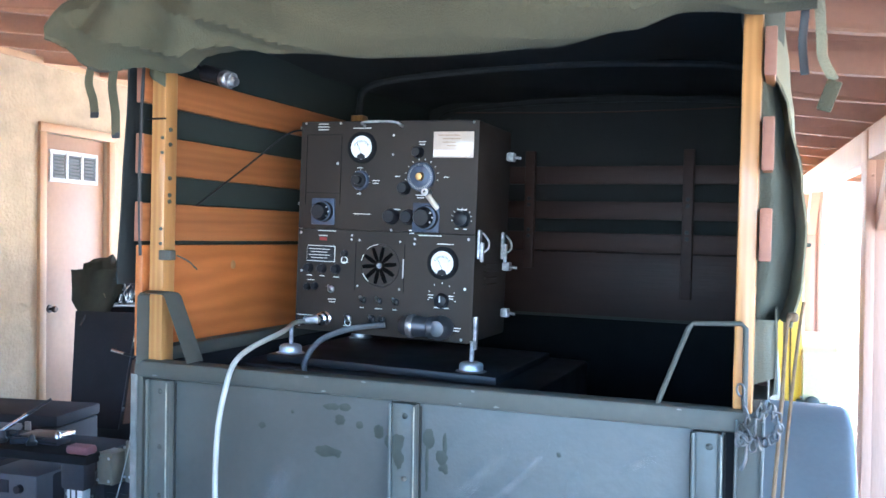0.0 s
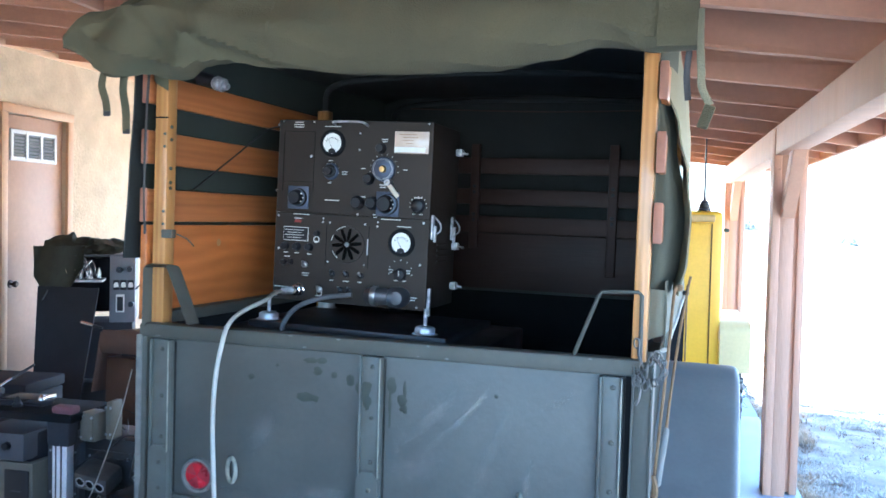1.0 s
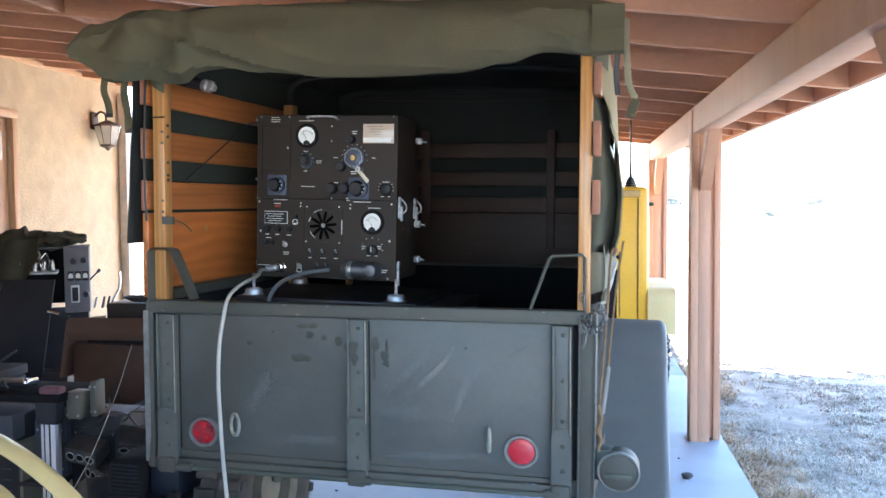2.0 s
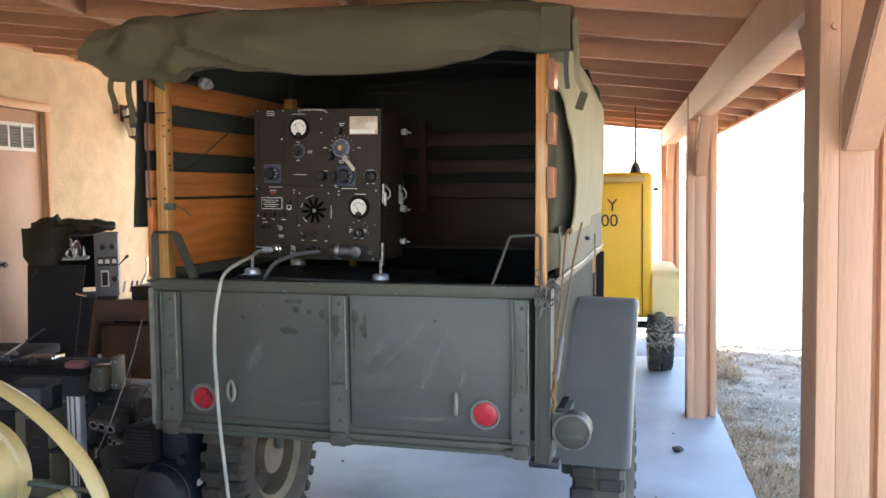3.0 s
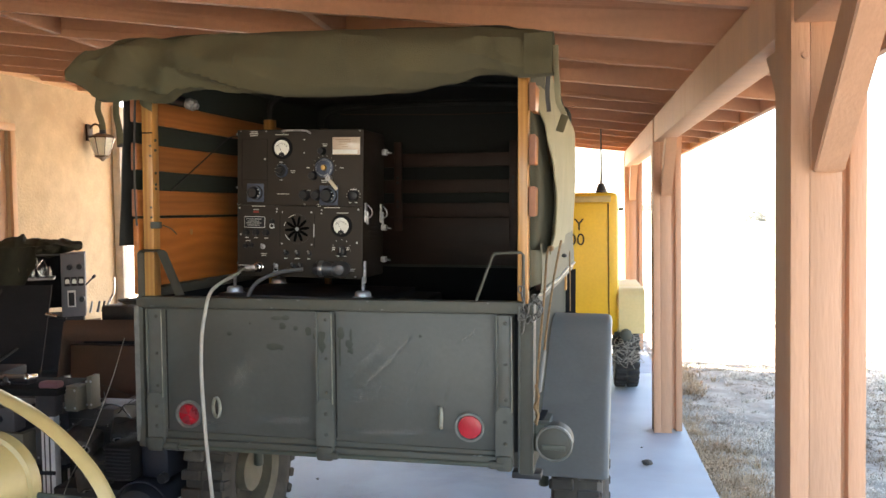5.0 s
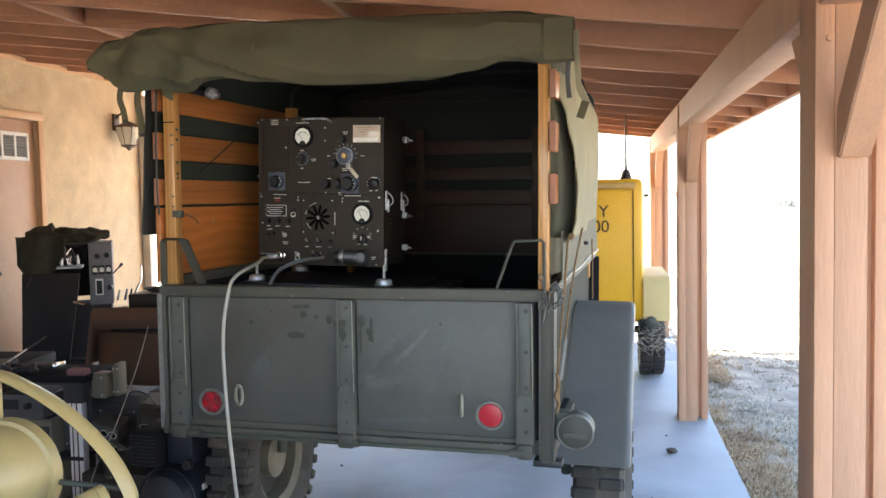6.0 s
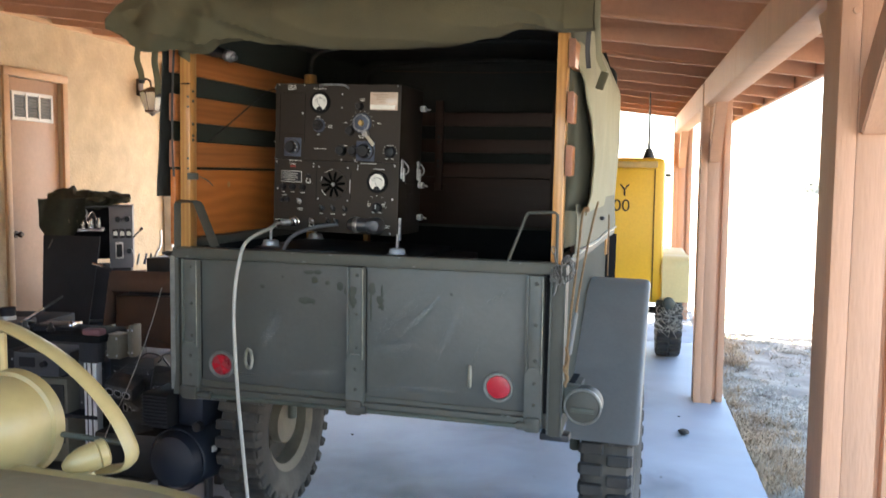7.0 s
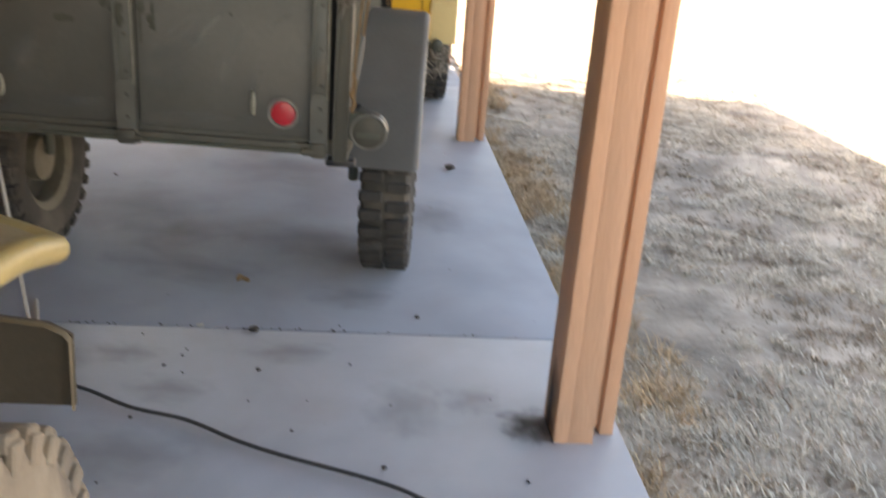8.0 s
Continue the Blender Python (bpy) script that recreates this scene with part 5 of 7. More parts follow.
# power plug with its cable, coaxial plug
x, z = at(0.745, 0.93)
plug = part("power_plug", lathe([(0, 0.100), (0.018, 0.098), (0.025, 0.088), (0.027, 0.05), (0.024, 0.02), (0.029, 0.015), (0.029, 0.0)], 24, Matrix.Translation((x + 0.045, -0.03, z)) @ pose(0, 0, 0, 0, -90, 0)), mat("dull_aluminium", (0.14, 0.14, 0.15), 0.42, 0.8), lo_p, "angled aluminium power plug")
part("plug_elbow", lathe([(0, -0.028), (0.02, -0.024), (0.031, -0.008), (0.031, 0.012), (0.028, 0.03)], 24, Matrix.Translation((x + 0.055, -0.028, z)) @ pose(0, 0, 0, -90, 0, 0)), bpy.data.materials["dull_aluminium"], plug)
part("plug_ring", lathe([(0.028, 0.0), (0.031, 0.004), (0.031, 0.014), (0.028, 0.018)], 24, Matrix.Translation((x - 0.012, -0.03, z)) @ pose(0, 0, 0, 0, -90, 0)), M_STEEL, plug)
x, z = at(0.165, 0.935)
coax = part("coax_plug", lathe([(0, 0.042), (0.010, 0.042), (0.012, 0.030), (0.017, 0.028), (0.017, 0.012), (0.013, 0.010), (0.020, 0.006), (0.020, 0.0)], 20, pose(x + 0.01, 0, z, 90, 0, 0)), M_CHROME, lo_p, "bright coaxial plug")
part("coax_body", cyl((x + 0.008, -0.034, z), (x - 0.030, -0.046, z - 0.004), 0.012, 0.010, 16, 0.002), M_LATCH, coax)
# side handles, clamps, latches
for y, z, kind in ((0.022, 0.258, 0), (0.215, 0.254, 0)):
    lt = part("case_latch", box((RW / 2 + 0.004, y, z), (0.008, 0.020, 0.075), 0.003), M_LATCH, radio, "bright draw latch")
    part("latch_bail", tube(spline([(RW / 2 + 0.008, y + 0.012, z + 0.03), (RW / 2 + 0.022, y + 0.018, z + 0.01), (RW / 2 + 0.022, y + 0.018, z - 0.01), (RW / 2 + 0.008, y + 0.012, z - 0.022)], 5), 0.003, 6), M_LATCH, lt)
    part("latch_lever", box((RW / 2 + 0.012, y, z - 0.02), (0.008, 0.012, 0.05), 0.002), M_LATCH, lt)
for z in (0.502, 0.196, 0.066):
    cl = part("case_clamp", box((RW / 2 + 0.008, 0.247, z), (0.022, 0.026, 0.024), 0.004), M_LATCH, radio, "bright corner clamp")
    part("clamp_screw", cyl((RW / 2 + 0.01, 0.247, z), (RW / 2 + 0.036, 0.250, z - 0.003), 0.005, 0.004, 10), M_LATCH, cl)
for k in range(4):
    part("louvre", box((RW / 2 + 0.001, 0.13, 0.15 + 0.018 * k), (0.006, 0.10, 0.006), 0.002), M_CASE, radio)
for z, y in ((0.56, 0.02), (0.35, 0.02), (0.285, 0.03), (0.05, 0.03)):
    part("case_stud", cyl((-RW / 2, y, z), (-RW / 2 - 0.014, y, z), 0.006, 0.004, 10), M_LATCH, radio)
part("side_ring", tube([( -RW / 2 - 0.006, 0.03 + 0.003 * math.sin(a), 0.285 + 0.022 * math.cos(a)) for a in [2 * math.pi * k / 16 for k in range(17)]], 0.003, 6), M_LATCH, radio)
part("front_clamp", box((RW / 2 + 0.006, 0.012, 0.030), (0.010, 0.016, 0.085), 0.003), M_LATCH, radio, "bright front clamp")

# shock-mount tray under the set, standing on a dark crate
M_CUP = mat("white_metal_cup", (0.62, 0.63, 0.66), 0.35, 0.5, 30, 0.15, 0.1)
tray = thing("mounting_base", "dark mounting base with bright rubber shock mounts", "base", m=RM)
part("base_plate", box((0.02, 0.195, -0.075), (RW + 0.14, 0.51, 0.022), 0.005), M_BLACK, tray)
for sx, y in ((-1, -0.01), (1, -0.01), (-1, 0.41)):
        x = sx * (RW / 2 - 0.006) + (0.012 if sx > 0 else -0.01)
        mt = part("shock_mount", lathe([(0, -0.038), (0.010, -0.039), (0.022, -0.040), (0.028, -0.043), (0.031, -0.048), (0.031, -0.060), (0.040, -0.0635)], 28, pose(x, y, 0)), M_CUP, tray, "bright cup shock mount")
        part("mount_stud", cyl((x, y, -0.04), (x, y, 0.012), 0.006, None, 10), M_LATCH, mt)
crate = thing("equipment_crate", "dark painted crate on the trailer floor under the radio", "crate", m=RM)
part("crate_body", box((0.02, 0.225, -0.32), (0.86, 0.62, 0.462), 0.01), M_BLACK, crate)

# cables
M_CABLE_W = mat("off_white_cable", (0.42, 0.405, 0.355), 0.5, 0, 20, 0.1, 0.05)
x, z = at(0.165, 0.935)
p0 = RM @ Vector((x - 0.028, -0.048, z - 0.006))
cable = thing("coax_cable", "off-white coaxial cable hanging over the tailgate", "cable")
pts = [p0, p0.lerp(Vector((-1.020, 1.91, 1.287)), 0.4) + Vector((0, 0, 0.006)), (-1.012, 1.92, 1.288), (-1.028, 1.81, 1.265), (-1.033, 1.735, 1.236), (-1.036, 1.70, 1.175), (-1.046, 1.692, 1.10), (-1.051, 1.69, 1.0), (-1.049, 1.69, 0.90), (-1.040, 1.69, 0.73), (-1.023, 1.69, 0.534), (-1.005, 1.69, 0.33), (-0.99, 1.69, 0.12), (-0.985, 1.70, 0.03), (-0.99, 1.76, 0.009), (-1.06, 1.95, 0.009)]
part("sheath", tube(spline(pts, 8), 0.0062, 10), M_CABLE_W, cable)
x, z = at(0.60, 0.935)
p1 = RM @ Vector((x - 0.022, -0.03, z))
cable = thing("power_cable", "thick dark rubber power cable from the radio", "cable")
part("sheath", tube(spline([p1, p1 + Vector((-0.09, -0.015, -0.012)), p1 + Vector((-0.17, -0.03, -0.045)), p1 + Vector((-0.205, -0.05, -0.10)), p1 + Vector((-0.21, -0.04, -0.16))], 8), 0.008, 10), mat("grey_rubber", (0.10, 0.10, 0.105), 0.5), cable)
# hanging bulb socket near the canvas edge, thin wire across the side
lampw = thing("hanging_plug", "bright metal plug on a dark cord under the canvas", "plug", m=TM)
part("socket", cyl((-0.600, 0.13, 1.916), (-0.548, 0.13, 1.900), 0.020, 0.018, 16, 0.003), M_BLACK, lampw)
part("metal_shell", lathe([(0, 0.046), (0.010, 0.045), (0.012, 0.034), (0.020, 0.032), (0.021, 0.024), (0.018, 0.022), (0.021, 0.018), (0.021, 0.006), (0.017, 0.0)], 18, Matrix.Translation((-0.548, 0.13, 1.900)) @ pose(0, 0, 0, 0, 108, 0)), M_LATCH, lampw, "bright metal shell")
part("cord", tube(spline([(-0.600, 0.13, 1.916), (-0.625, 0.13, 1.94), (-0.64, 0.12, 1.98), (-0.66, 0.10, 2.03)], 5), 0.006, 8), M_BLACK, lampw)
wire = thing("aerial_wire", "thin dark wire from the radio to the side boards", "wire", m=TM)
part("strand", tube(spline([(-0.49, 0.44, 1.808), (-0.53, 0.40, 1.79), (-0.58, 0.30, 1.70), (-0.628, 0.15, 1.585)], 6), 0.0025, 6), M_BLACK, wire)


# ---- yellow box trailer further along the slab ----
M_YEL = mat("yellow_paint", (0.70, 0.40, 0.012), 0.42, 0, 2.0, 0.06, 0.03, 50, stain=(0.62, 0.36, 0.02))
M_YEL_PALE = mat("faded_yellow_paint", (0.72, 0.58, 0.27), 0.55, 0, 2.0, 0.06, 0.05, 50)
YM = pose(-0.155, 6.0, 0, 0, 0, 0)
yel = thing("box_trailer", "yellow enclosed box trailer with stencilled door", "trailer", m=YM)
part("box_body", box((0, 1.1, 1.06), (1.392, 2.2, 1.15), 0.045), M_YEL, yel)
dr = part("door", box((-0.075, -0.006, 1.03), (1.375, 0.02, 1.03), 0.006), M_YEL, yel, "flat yellow door")
part("door_seam", box((0.615, -0.012, 1.03), (0.008, 0.016, 1.03)), mat("seam_shadow", (0.10, 0.055, 0.01), 0.8), dr)
# The moulding's brown holds the shadow of the header band.
part("header_strip", box((-0.03, -0.010, 1.582), (1.33, 0.03, 0.05), 0.01), mat("yellow_brown_strip", (0.45, 0.30, 0.10), 0.6), yel, "drip moulding over the door, shadow in its brown")


def lettering(text, size, m, parent, material):
    cu = bpy.data.curves.new("text", "FONT")
    cu.body = text
    cu.size = size
    cu.align_x = "RIGHT"
    cu.extrude = 0.001
    tmp = bpy.data.objects.new("text", cu)
    scene.collection.objects.link(tmp)
    bpy.context.view_layer.update()
    me = bpy.data.meshes.new_from_object(tmp.evaluated_get(bpy.context.evaluated_depsgraph_get()))
    bpy.data.objects.remove(tmp)
    me.materials.clear()
    me.materials.append(material)
    ob = new("lettering", me)
    ob.parent = parent
    ob.matrix_local = m
    return ob


M_STENCIL = mat("black_stencil", (0.05, 0.035, 0.01), 0.7)
lettering("Y", 0.135, pose(0.425, -0.018, 1.335, 90, 0, 0), dr, M_STENCIL)
lettering("00", 0.135, pose(0.430, -0.018, 1.215, 90, 0, 0), dr, M_STENCIL)
bm = sheet(lambda u, v: Vector((0.692 + 0.205 * u, 0.0, 0)) + (Vector((0, -0.02, 0.505 + 0.60 * v)) if v < 0.45 else Vector((0, -0.02 + 0.26 * (1 - math.cos(math.pi * (v - 0.45) / 1.1)), 0.775 + 0.085 * math.sin(min(1.0, (v - 0.45) / 0.35) * math.pi / 2)))), 10, 24, 0.006)
part("fender", bm, M_YEL_PALE, yel, "pale sun-bleached fender")
part("fender", box((0.795, 0.62, 0.85), (0.205, 0.75, 0.012), 0.004), M_YEL_PALE, yel)
part("fender_cheek", box((0.893, 0.4, 0.79), (0.006, 0.8, 0.12), 0.003), M_YEL_PALE, yel)
yw = wheel("wheel", "dark block-tread tyre wrapped in dry weeds", yel, pose(0.765, 0.40, 0.375), 0.375, 0.195, M_RIM)
lm = part("tail_lamp", lathe([(0, 0.05), (0.035, 0.048), (0.046, 0.04), (0.048, 0), (0.03, -0.04), (0, -0.045)], 24, pose(0.745, -0.05, 0.50, 90, 0, 0)), M_OD_DK, yel, "dark round tail lamp")
part("lamp_arm", box((0.70, 0.0, 0.50), (0.09, 0.09, 0.03), 0.005), M_OD_DK, lm)
rnd = random.Random(9)
for k in range(60):
    a = Vector((rnd.uniform(0.66, 0.87), rnd.uniform(-0.03, 0.03), rnd.uniform(0.27, 0.50)))
    pts = [a, a + Vector((rnd.uniform(-0.06, 0.06), rnd.uniform(-0.03, 0.0), rnd.uniform(-0.05, 0.05))), a + Vector((rnd.uniform(-0.10, 0.10), rnd.uniform(-0.04, 0.0), rnd.uniform(-0.09, 0.06)))]
    part("dry_weed", tube(spline(pts, 3), 0.0022, 4), mat("dry_weed_grey", (0.36, 0.33, 0.27), 0.9) if k == 0 else bpy.data.materials["dry_weed_grey"], yel)
part("side_lamp", lathe([(0, 0.03), (0.012, 0.025), (0.015, 0), (0.01, -0.01), (0, -0.012)], 14, pose(0.712, 0.10, 1.50, 0, 90, 0)), M_OD_DK, yel)
part("chassis", box((0, 1.1, 0.46), (0.9, 2.2, 0.08), 0.006), M_OD_DK, yel)
part("axle", cyl((-0.76, 0.40, 0.375), (0.76, 0.40, 0.375), 0.03, None, 12), M_OD_DK, yel)
for x in (-0.4, 0.4):
    part("spring_hanger", box((x, 0.4, 0.42), (0.06, 0.3, 0.09), 0.005), M_OD_DK, yel)
wheel("wheel", "dark block-tread tyre", yel, pose(-0.79, 0.40, 0.375, 0, 0, 180), 0.375, 0.195, M_RIM)
aer = thing("whip_aerial", "thin whip aerial on a ribbed spring base", "aerial", m=YM)
part("aerial_base", lathe([(0.045, 1.633), (0.047, 1.65), (0.038, 1.655), (0.042, 1.667), (0.034, 1.672), (0.036, 1.684), (0.028, 1.69), (0.026, 1.705), (0.012, 1.712), (0.010, 1.735), (0, 1.737)], 20, pose(0.565, 0.1, 0)), M_BLACK, aer)
part("whip", cyl((0.565, 0.1, 1.72), (0.565, 0.1, 2.16), 0.009, 0.006, 8), M_BLACK, aer)

# ---- tan army truck whose front corner reaches into the view ----
M_TAN = mat("desert_tan_paint", (0.40, 0.31, 0.13), 0.42, 0, 2.5, 0.1, 0.05, 50, stain=(0.30, 0.23, 0.11), coat=0.1)
M_TAN_D = mat("dusty_tan_paint", (0.30, 0.24, 0.13), 0.75, 0, 5.0, 0.18, 0.1, 50, stain=(0.38, 0.32, 0.2))
M_MUD = mat("muddy_rubber", (0.27, 0.22, 0.16), 0.9, 0, 7, 0.2, 0.3, 60, stain=(0.13, 0.11, 0.09))
M_BUMPER_EDGE = mat("rubbed_bumper_edge", (0.15, 0.115, 0.065), 0.65, 0, 6, 0.2, 0.1, 50)
truck = thing("army_truck", "desert tan army truck with bulbous headlamps and brush guard", "truck")


def fender_pt(u, v, s=1):
    """u: from the hood out to the edge, v: from the front lip back."""
    x = -0.98 + 0.645 * u
    front = 0.385 - 0.045 * u - 0.09 * max(0, u - 0.55) ** 2 / 0.2
    y = front - 1.25 * v
    x2 = x - 0.055 * u * min(1, v * 3.5)
    z = 0.945 - 0.015 * u ** 2 - 0.03 * max(0, 1 - v * 8) ** 2 * 1 - 0.25 * max(0, v - 0.62) ** 1.5
    return Vector((x2, y, z))


for s in (1, -1):
    fm = Matrix.Identity(4) if s > 0 else Matrix.Translation((-2.7, 0, 0)) @ Matrix.Diagonal((-1, 1, 1, 1))
    bm = sheet(lambda u, v: fm @ fender_pt(u, v), 30, 40, 0.004)
    fd = part("fender", bm, M_TAN_D, truck, "dusty tan front fender")
    edge = [fm @ (fender_pt(u, 0) + Vector((0, 0.004, -0.012))) for u in [k / 30 for k in range(31)]] + [fm @ (fender_pt(1, v) + Vector((0.006, 0, -0.012))) for v in [k / 30 for k in range(1, 31)]]
    part("fender_lip", tube(edge, 0.024, 12), M_TAN, fd, "rolled tan fender edge")
    part("fender_apron", box((-0.97 if s > 0 else -1.73, -0.15, 0.72), (0.02, 0.95, 0.45), 0.005), M_TAN_D, truck)
    wheel("wheel", "muddy block-tread tyre on a tan wheel", truck, pose(-0.41 if s > 0 else -2.29, -0.10, 0.365, 0, 0, 0 if s > 0 else 180), 0.365, 0.20, M_TAN_D, "", M_MUD)
part("axle", cyl((-2.25, -0.10, 0.365), (-0.45, -0.10, 0.365), 0.035, None, 14), M_OD_DK, truck)
part("chassis_rail", box((-1.0, -0.4, 0.55), (0.07, 1.9, 0.12), 0.006), M_OD_DK, truck)
part("chassis_rail", box((-1.7, -0.4, 0.55), (0.07, 1.9, 0.12), 0.006), M_OD_DK, truck)
for x in (-1.0, -1.7):
    part("spring_pack", box((x, -0.1, 0.43), (0.07, 0.8, 0.13), 0.02), M_OD_DK, truck)
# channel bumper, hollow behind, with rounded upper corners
# A flat plate; the hollow's shadow is put into its dark brown.
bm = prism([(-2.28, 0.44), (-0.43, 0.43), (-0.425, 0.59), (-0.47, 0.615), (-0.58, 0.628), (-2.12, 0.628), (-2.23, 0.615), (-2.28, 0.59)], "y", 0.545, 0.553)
part("bumper", bm, mat("bumper_back_shade", (0.085, 0.068, 0.045), 0.7, 0, 5, 0.2, 0.1), truck, "back of the steel bumper, recess shade in its colour")
rim = [(-0.43, 0.53, 0.43), (-0.425, 0.53, 0.585), (-0.435, 0.53, 0.60), (-0.47, 0.53, 0.617), (-0.58, 0.53, 0.63), (-1.35, 0.53, 0.632), (-2.12, 0.53, 0.63)]
part("bumper_flange", tube(rim, 0.010, 4, 0.35, (0, 1, 0)), M_BUMPER_EDGE, truck, "rubbed bumper flange")
part("bumper_bracket", box((-1.0, 0.47, 0.55), (0.06, 0.14, 0.10), 0.005), M_OD_DK, truck)
part("bumper_bracket", box((-1.7, 0.47, 0.55), (0.06, 0.14, 0.10), 0.005), M_OD_DK, truck)
# hood and grille
part("hood", box((-1.35, -0.35, 1.02), (0.76, 1.3, 0.26), 0.06), M_TAN, truck)
gr = part("grille", box((-1.35, 0.31, 0.86), (0.72, 0.02, 0.56), 0.01), M_TAN_D, truck)
for k in range(9):
    part("grille_bar", box((-1.63 + 0.07 * k, 0.335, 0.86), (0.018, 0.03, 0.5), 0.006), M_TAN, gr)
part("cowl", box((-1.35, -1.02, 0.9), (1.1, 0.06, 0.75), 0.03), M_TAN, truck)
part("cab_floor", box((-1.35, -1.2, 0.55), (1.3, 0.5, 0.06), 0.01), M_TAN_D, truck)
# headlamps: round-backed buckets on stems
for x in (-0.946, -1.754):
    hl = part("headlamp", lathe([(0, -0.115), (0.030, -0.112), (0.062, -0.098), (0.088, -0.068), (0.101, -0.028), (0.104, 0.02), (0.112, 0.024), (0.114, 0.05), (0.106, 0.06)], 40, pose(x, 0.43, 0.980, -90, 0, 0) @ Matrix.Scale(0.96, 4)), M_TAN, truck, "bulbous tan headlamp bucket")
    part("headlamp_lens", lathe([(0, 0.072), (0.06, 0.066), (0.106, 0.056)], 32, pose(x, 0.43, 0.980, -90, 0, 0) @ Matrix.Scale(0.96, 4)), M_GLASS, hl)
    part("headlamp_stem", cyl((x, 0.40, 0.93), (x, 0.42, 0.905), 0.024, 0.03, 16), M_TAN, hl)
bl = part("blackout_lamp", lathe([(0, -0.075), (0.010, -0.072), (0.024, -0.055), (0.036, -0.025), (0.040, 0.010), (0.040, 0.02), (0.036, 0.022), (0.041, 0.026), (0.040, 0.045), (0.030, 0.052), (0, 0.054)], 28, pose(-0.735, 0.405, 0.945, 78, 0, 138) @ Matrix.Scale(0.68, 4)), M_TAN, truck, "small bullet-shaped marker lamp")
part("lamp_foot", cyl((-0.735, 0.40, 0.92), (-0.735, 0.395, 0.88), 0.012, 0.016, 12), M_TAN, bl)
# brush guard of bent flat strap
arc = [(-1.35, 0.47, 1.192), (-1.10, 0.47, 1.192), (-0.97, 0.47, 1.177), (-0.90, 0.47, 1.151), (-0.835, 0.47, 1.116), (-0.775, 0.47, 1.069), (-0.726, 0.47, 1.016), (-0.697, 0.47, 0.968), (-0.686, 0.47, 0.935), (-0.698, 0.468, 0.912), (-0.735, 0.464, 0.902), (-0.785, 0.46, 0.900)]
part("guard_strap", tube(spline(arc, 5), 0.024, 8, 0.32, (0, 1, 0)), M_TAN, truck, "bent tan guard strap")
part("guard_strap", tube(spline([(-2.7 - x, y, z) for x, y, z in arc], 5), 0.024, 8, 0.32, (0, 1, 0)), M_TAN, truck)
part("guard_rod", cyl((-0.86, 0.47, 0.965), (-0.695, 0.47, 0.955), 0.006, None, 8), M_OD_DK, truck)
part("guard_upright", cyl((-0.972, 0.47, 1.162), (-0.972, 0.47, 0.64), 0.012, None, 10), M_TAN, truck)
part("guard_upright", cyl((-1.728, 0.47, 1.162), (-1.728, 0.47, 0.64), 0.012, None, 10), M_TAN, truck)


# ---- bench and equipment stacked along the house wall ----
M_GREY = mat("grey_panel_paint", (0.085, 0.085, 0.092), 0.6, 0, 5, 0.1, 0.1, 80, spec=0.3)
M_DKGREY = mat("dark_grey_paint", (0.030, 0.030, 0.035), 0.8, 0, 3, 0.15, 0.08, 60, spec=0.2)
M_CARDB = mat("brown_cardboard", (0.115, 0.062, 0.040), 0.75, 0, 3, 0.12, 0.1, 60)
M_ALU = mat("white_aluminium", (0.88, 0.88, 0.90), 0.35, 0.35, 8, 0.06, 0.03)
M_BEIGE = mat("beige_metal", (0.165, 0.15, 0.112), 0.6, 0, 6, 0.12, 0.08)

# open-frame receiver in a grey rack
M_RACK = mat("grey_rack_enamel", (0.150, 0.150, 0.168), 0.5, 0, 5, 0.1, 0.08, 80)
rack = thing("radio_rack", "grey receiver with exposed chassis and small meters", "radio", m=pose(-4.03, 5.44, 0, 0, 0, 30) @ Matrix.Diagonal((0.95, 1, 1.01, 1)))
part("rack_base", box((0.0, 0.22, 0.34), (0.50, 0.42, 0.68), 0.01), M_DKGREY, rack)
part("back_panel", box((-0.08, 0.40, 0.96), (0.40, 0.03, 0.48), 0.006), M_DKGREY, rack)
part("top_plate", box((-0.005, 0.2, 1.185), (0.55, 0.42, 0.014), 0.004), M_GREY, rack)
part("side_plate", box((0.263, 0.19, 0.94), (0.012, 0.40, 0.50), 0.004), M_GREY, rack)
part("side_plate", box((-0.28, 0.2, 0.97), (0.014, 0.40, 0.48), 0.004), M_GREY, rack)
fp = part("front_panel", box((0.172, -0.01, 0.935), (0.194, 0.02, 0.51), 0.005), M_RACK, rack, "grey instrument panel")
part("chassis_deck", box((-0.12, 0.15, 0.99), (0.28, 0.3, 0.016), 0.003), M_STEEL, rack)
rnd = random.Random(3)
for k in range(8):
    x, y = -0.24 + 0.032 * k, 0.02 + 0.10 * rnd.random()
    part("valve", lathe([(0.012, 1.0), (0.014, 1.01), (0.014, 1.05 + 0.03 * rnd.random()), (0.006, 1.09), (0, 1.092)], 12, pose(x, y, 0)), M_CHROME if k % 2 else M_GLASS, rack)
for k in range(14):
    a = Vector((-0.26 + 0.22 * rnd.random(), 0.0, 1.0 + 0.02 * rnd.random()))
    part("wire", tube(spline([a, a + Vector((rnd.uniform(-0.05, 0.05), -0.02, 0.06)), a + Vector((rnd.uniform(-0.08, 0.08), 0.0, 0.13))], 4), 0.003, 5), M_CHROME if k % 3 else M_BLACK, rack)
part("coil", tube([(-0.14 + 0.036 * math.cos(a), -0.005, 1.135 + 0.036 * math.sin(a)) for a in [2 * math.pi * k / 24 for k in range(25)]], 0.006, 8), M_STEEL, rack)
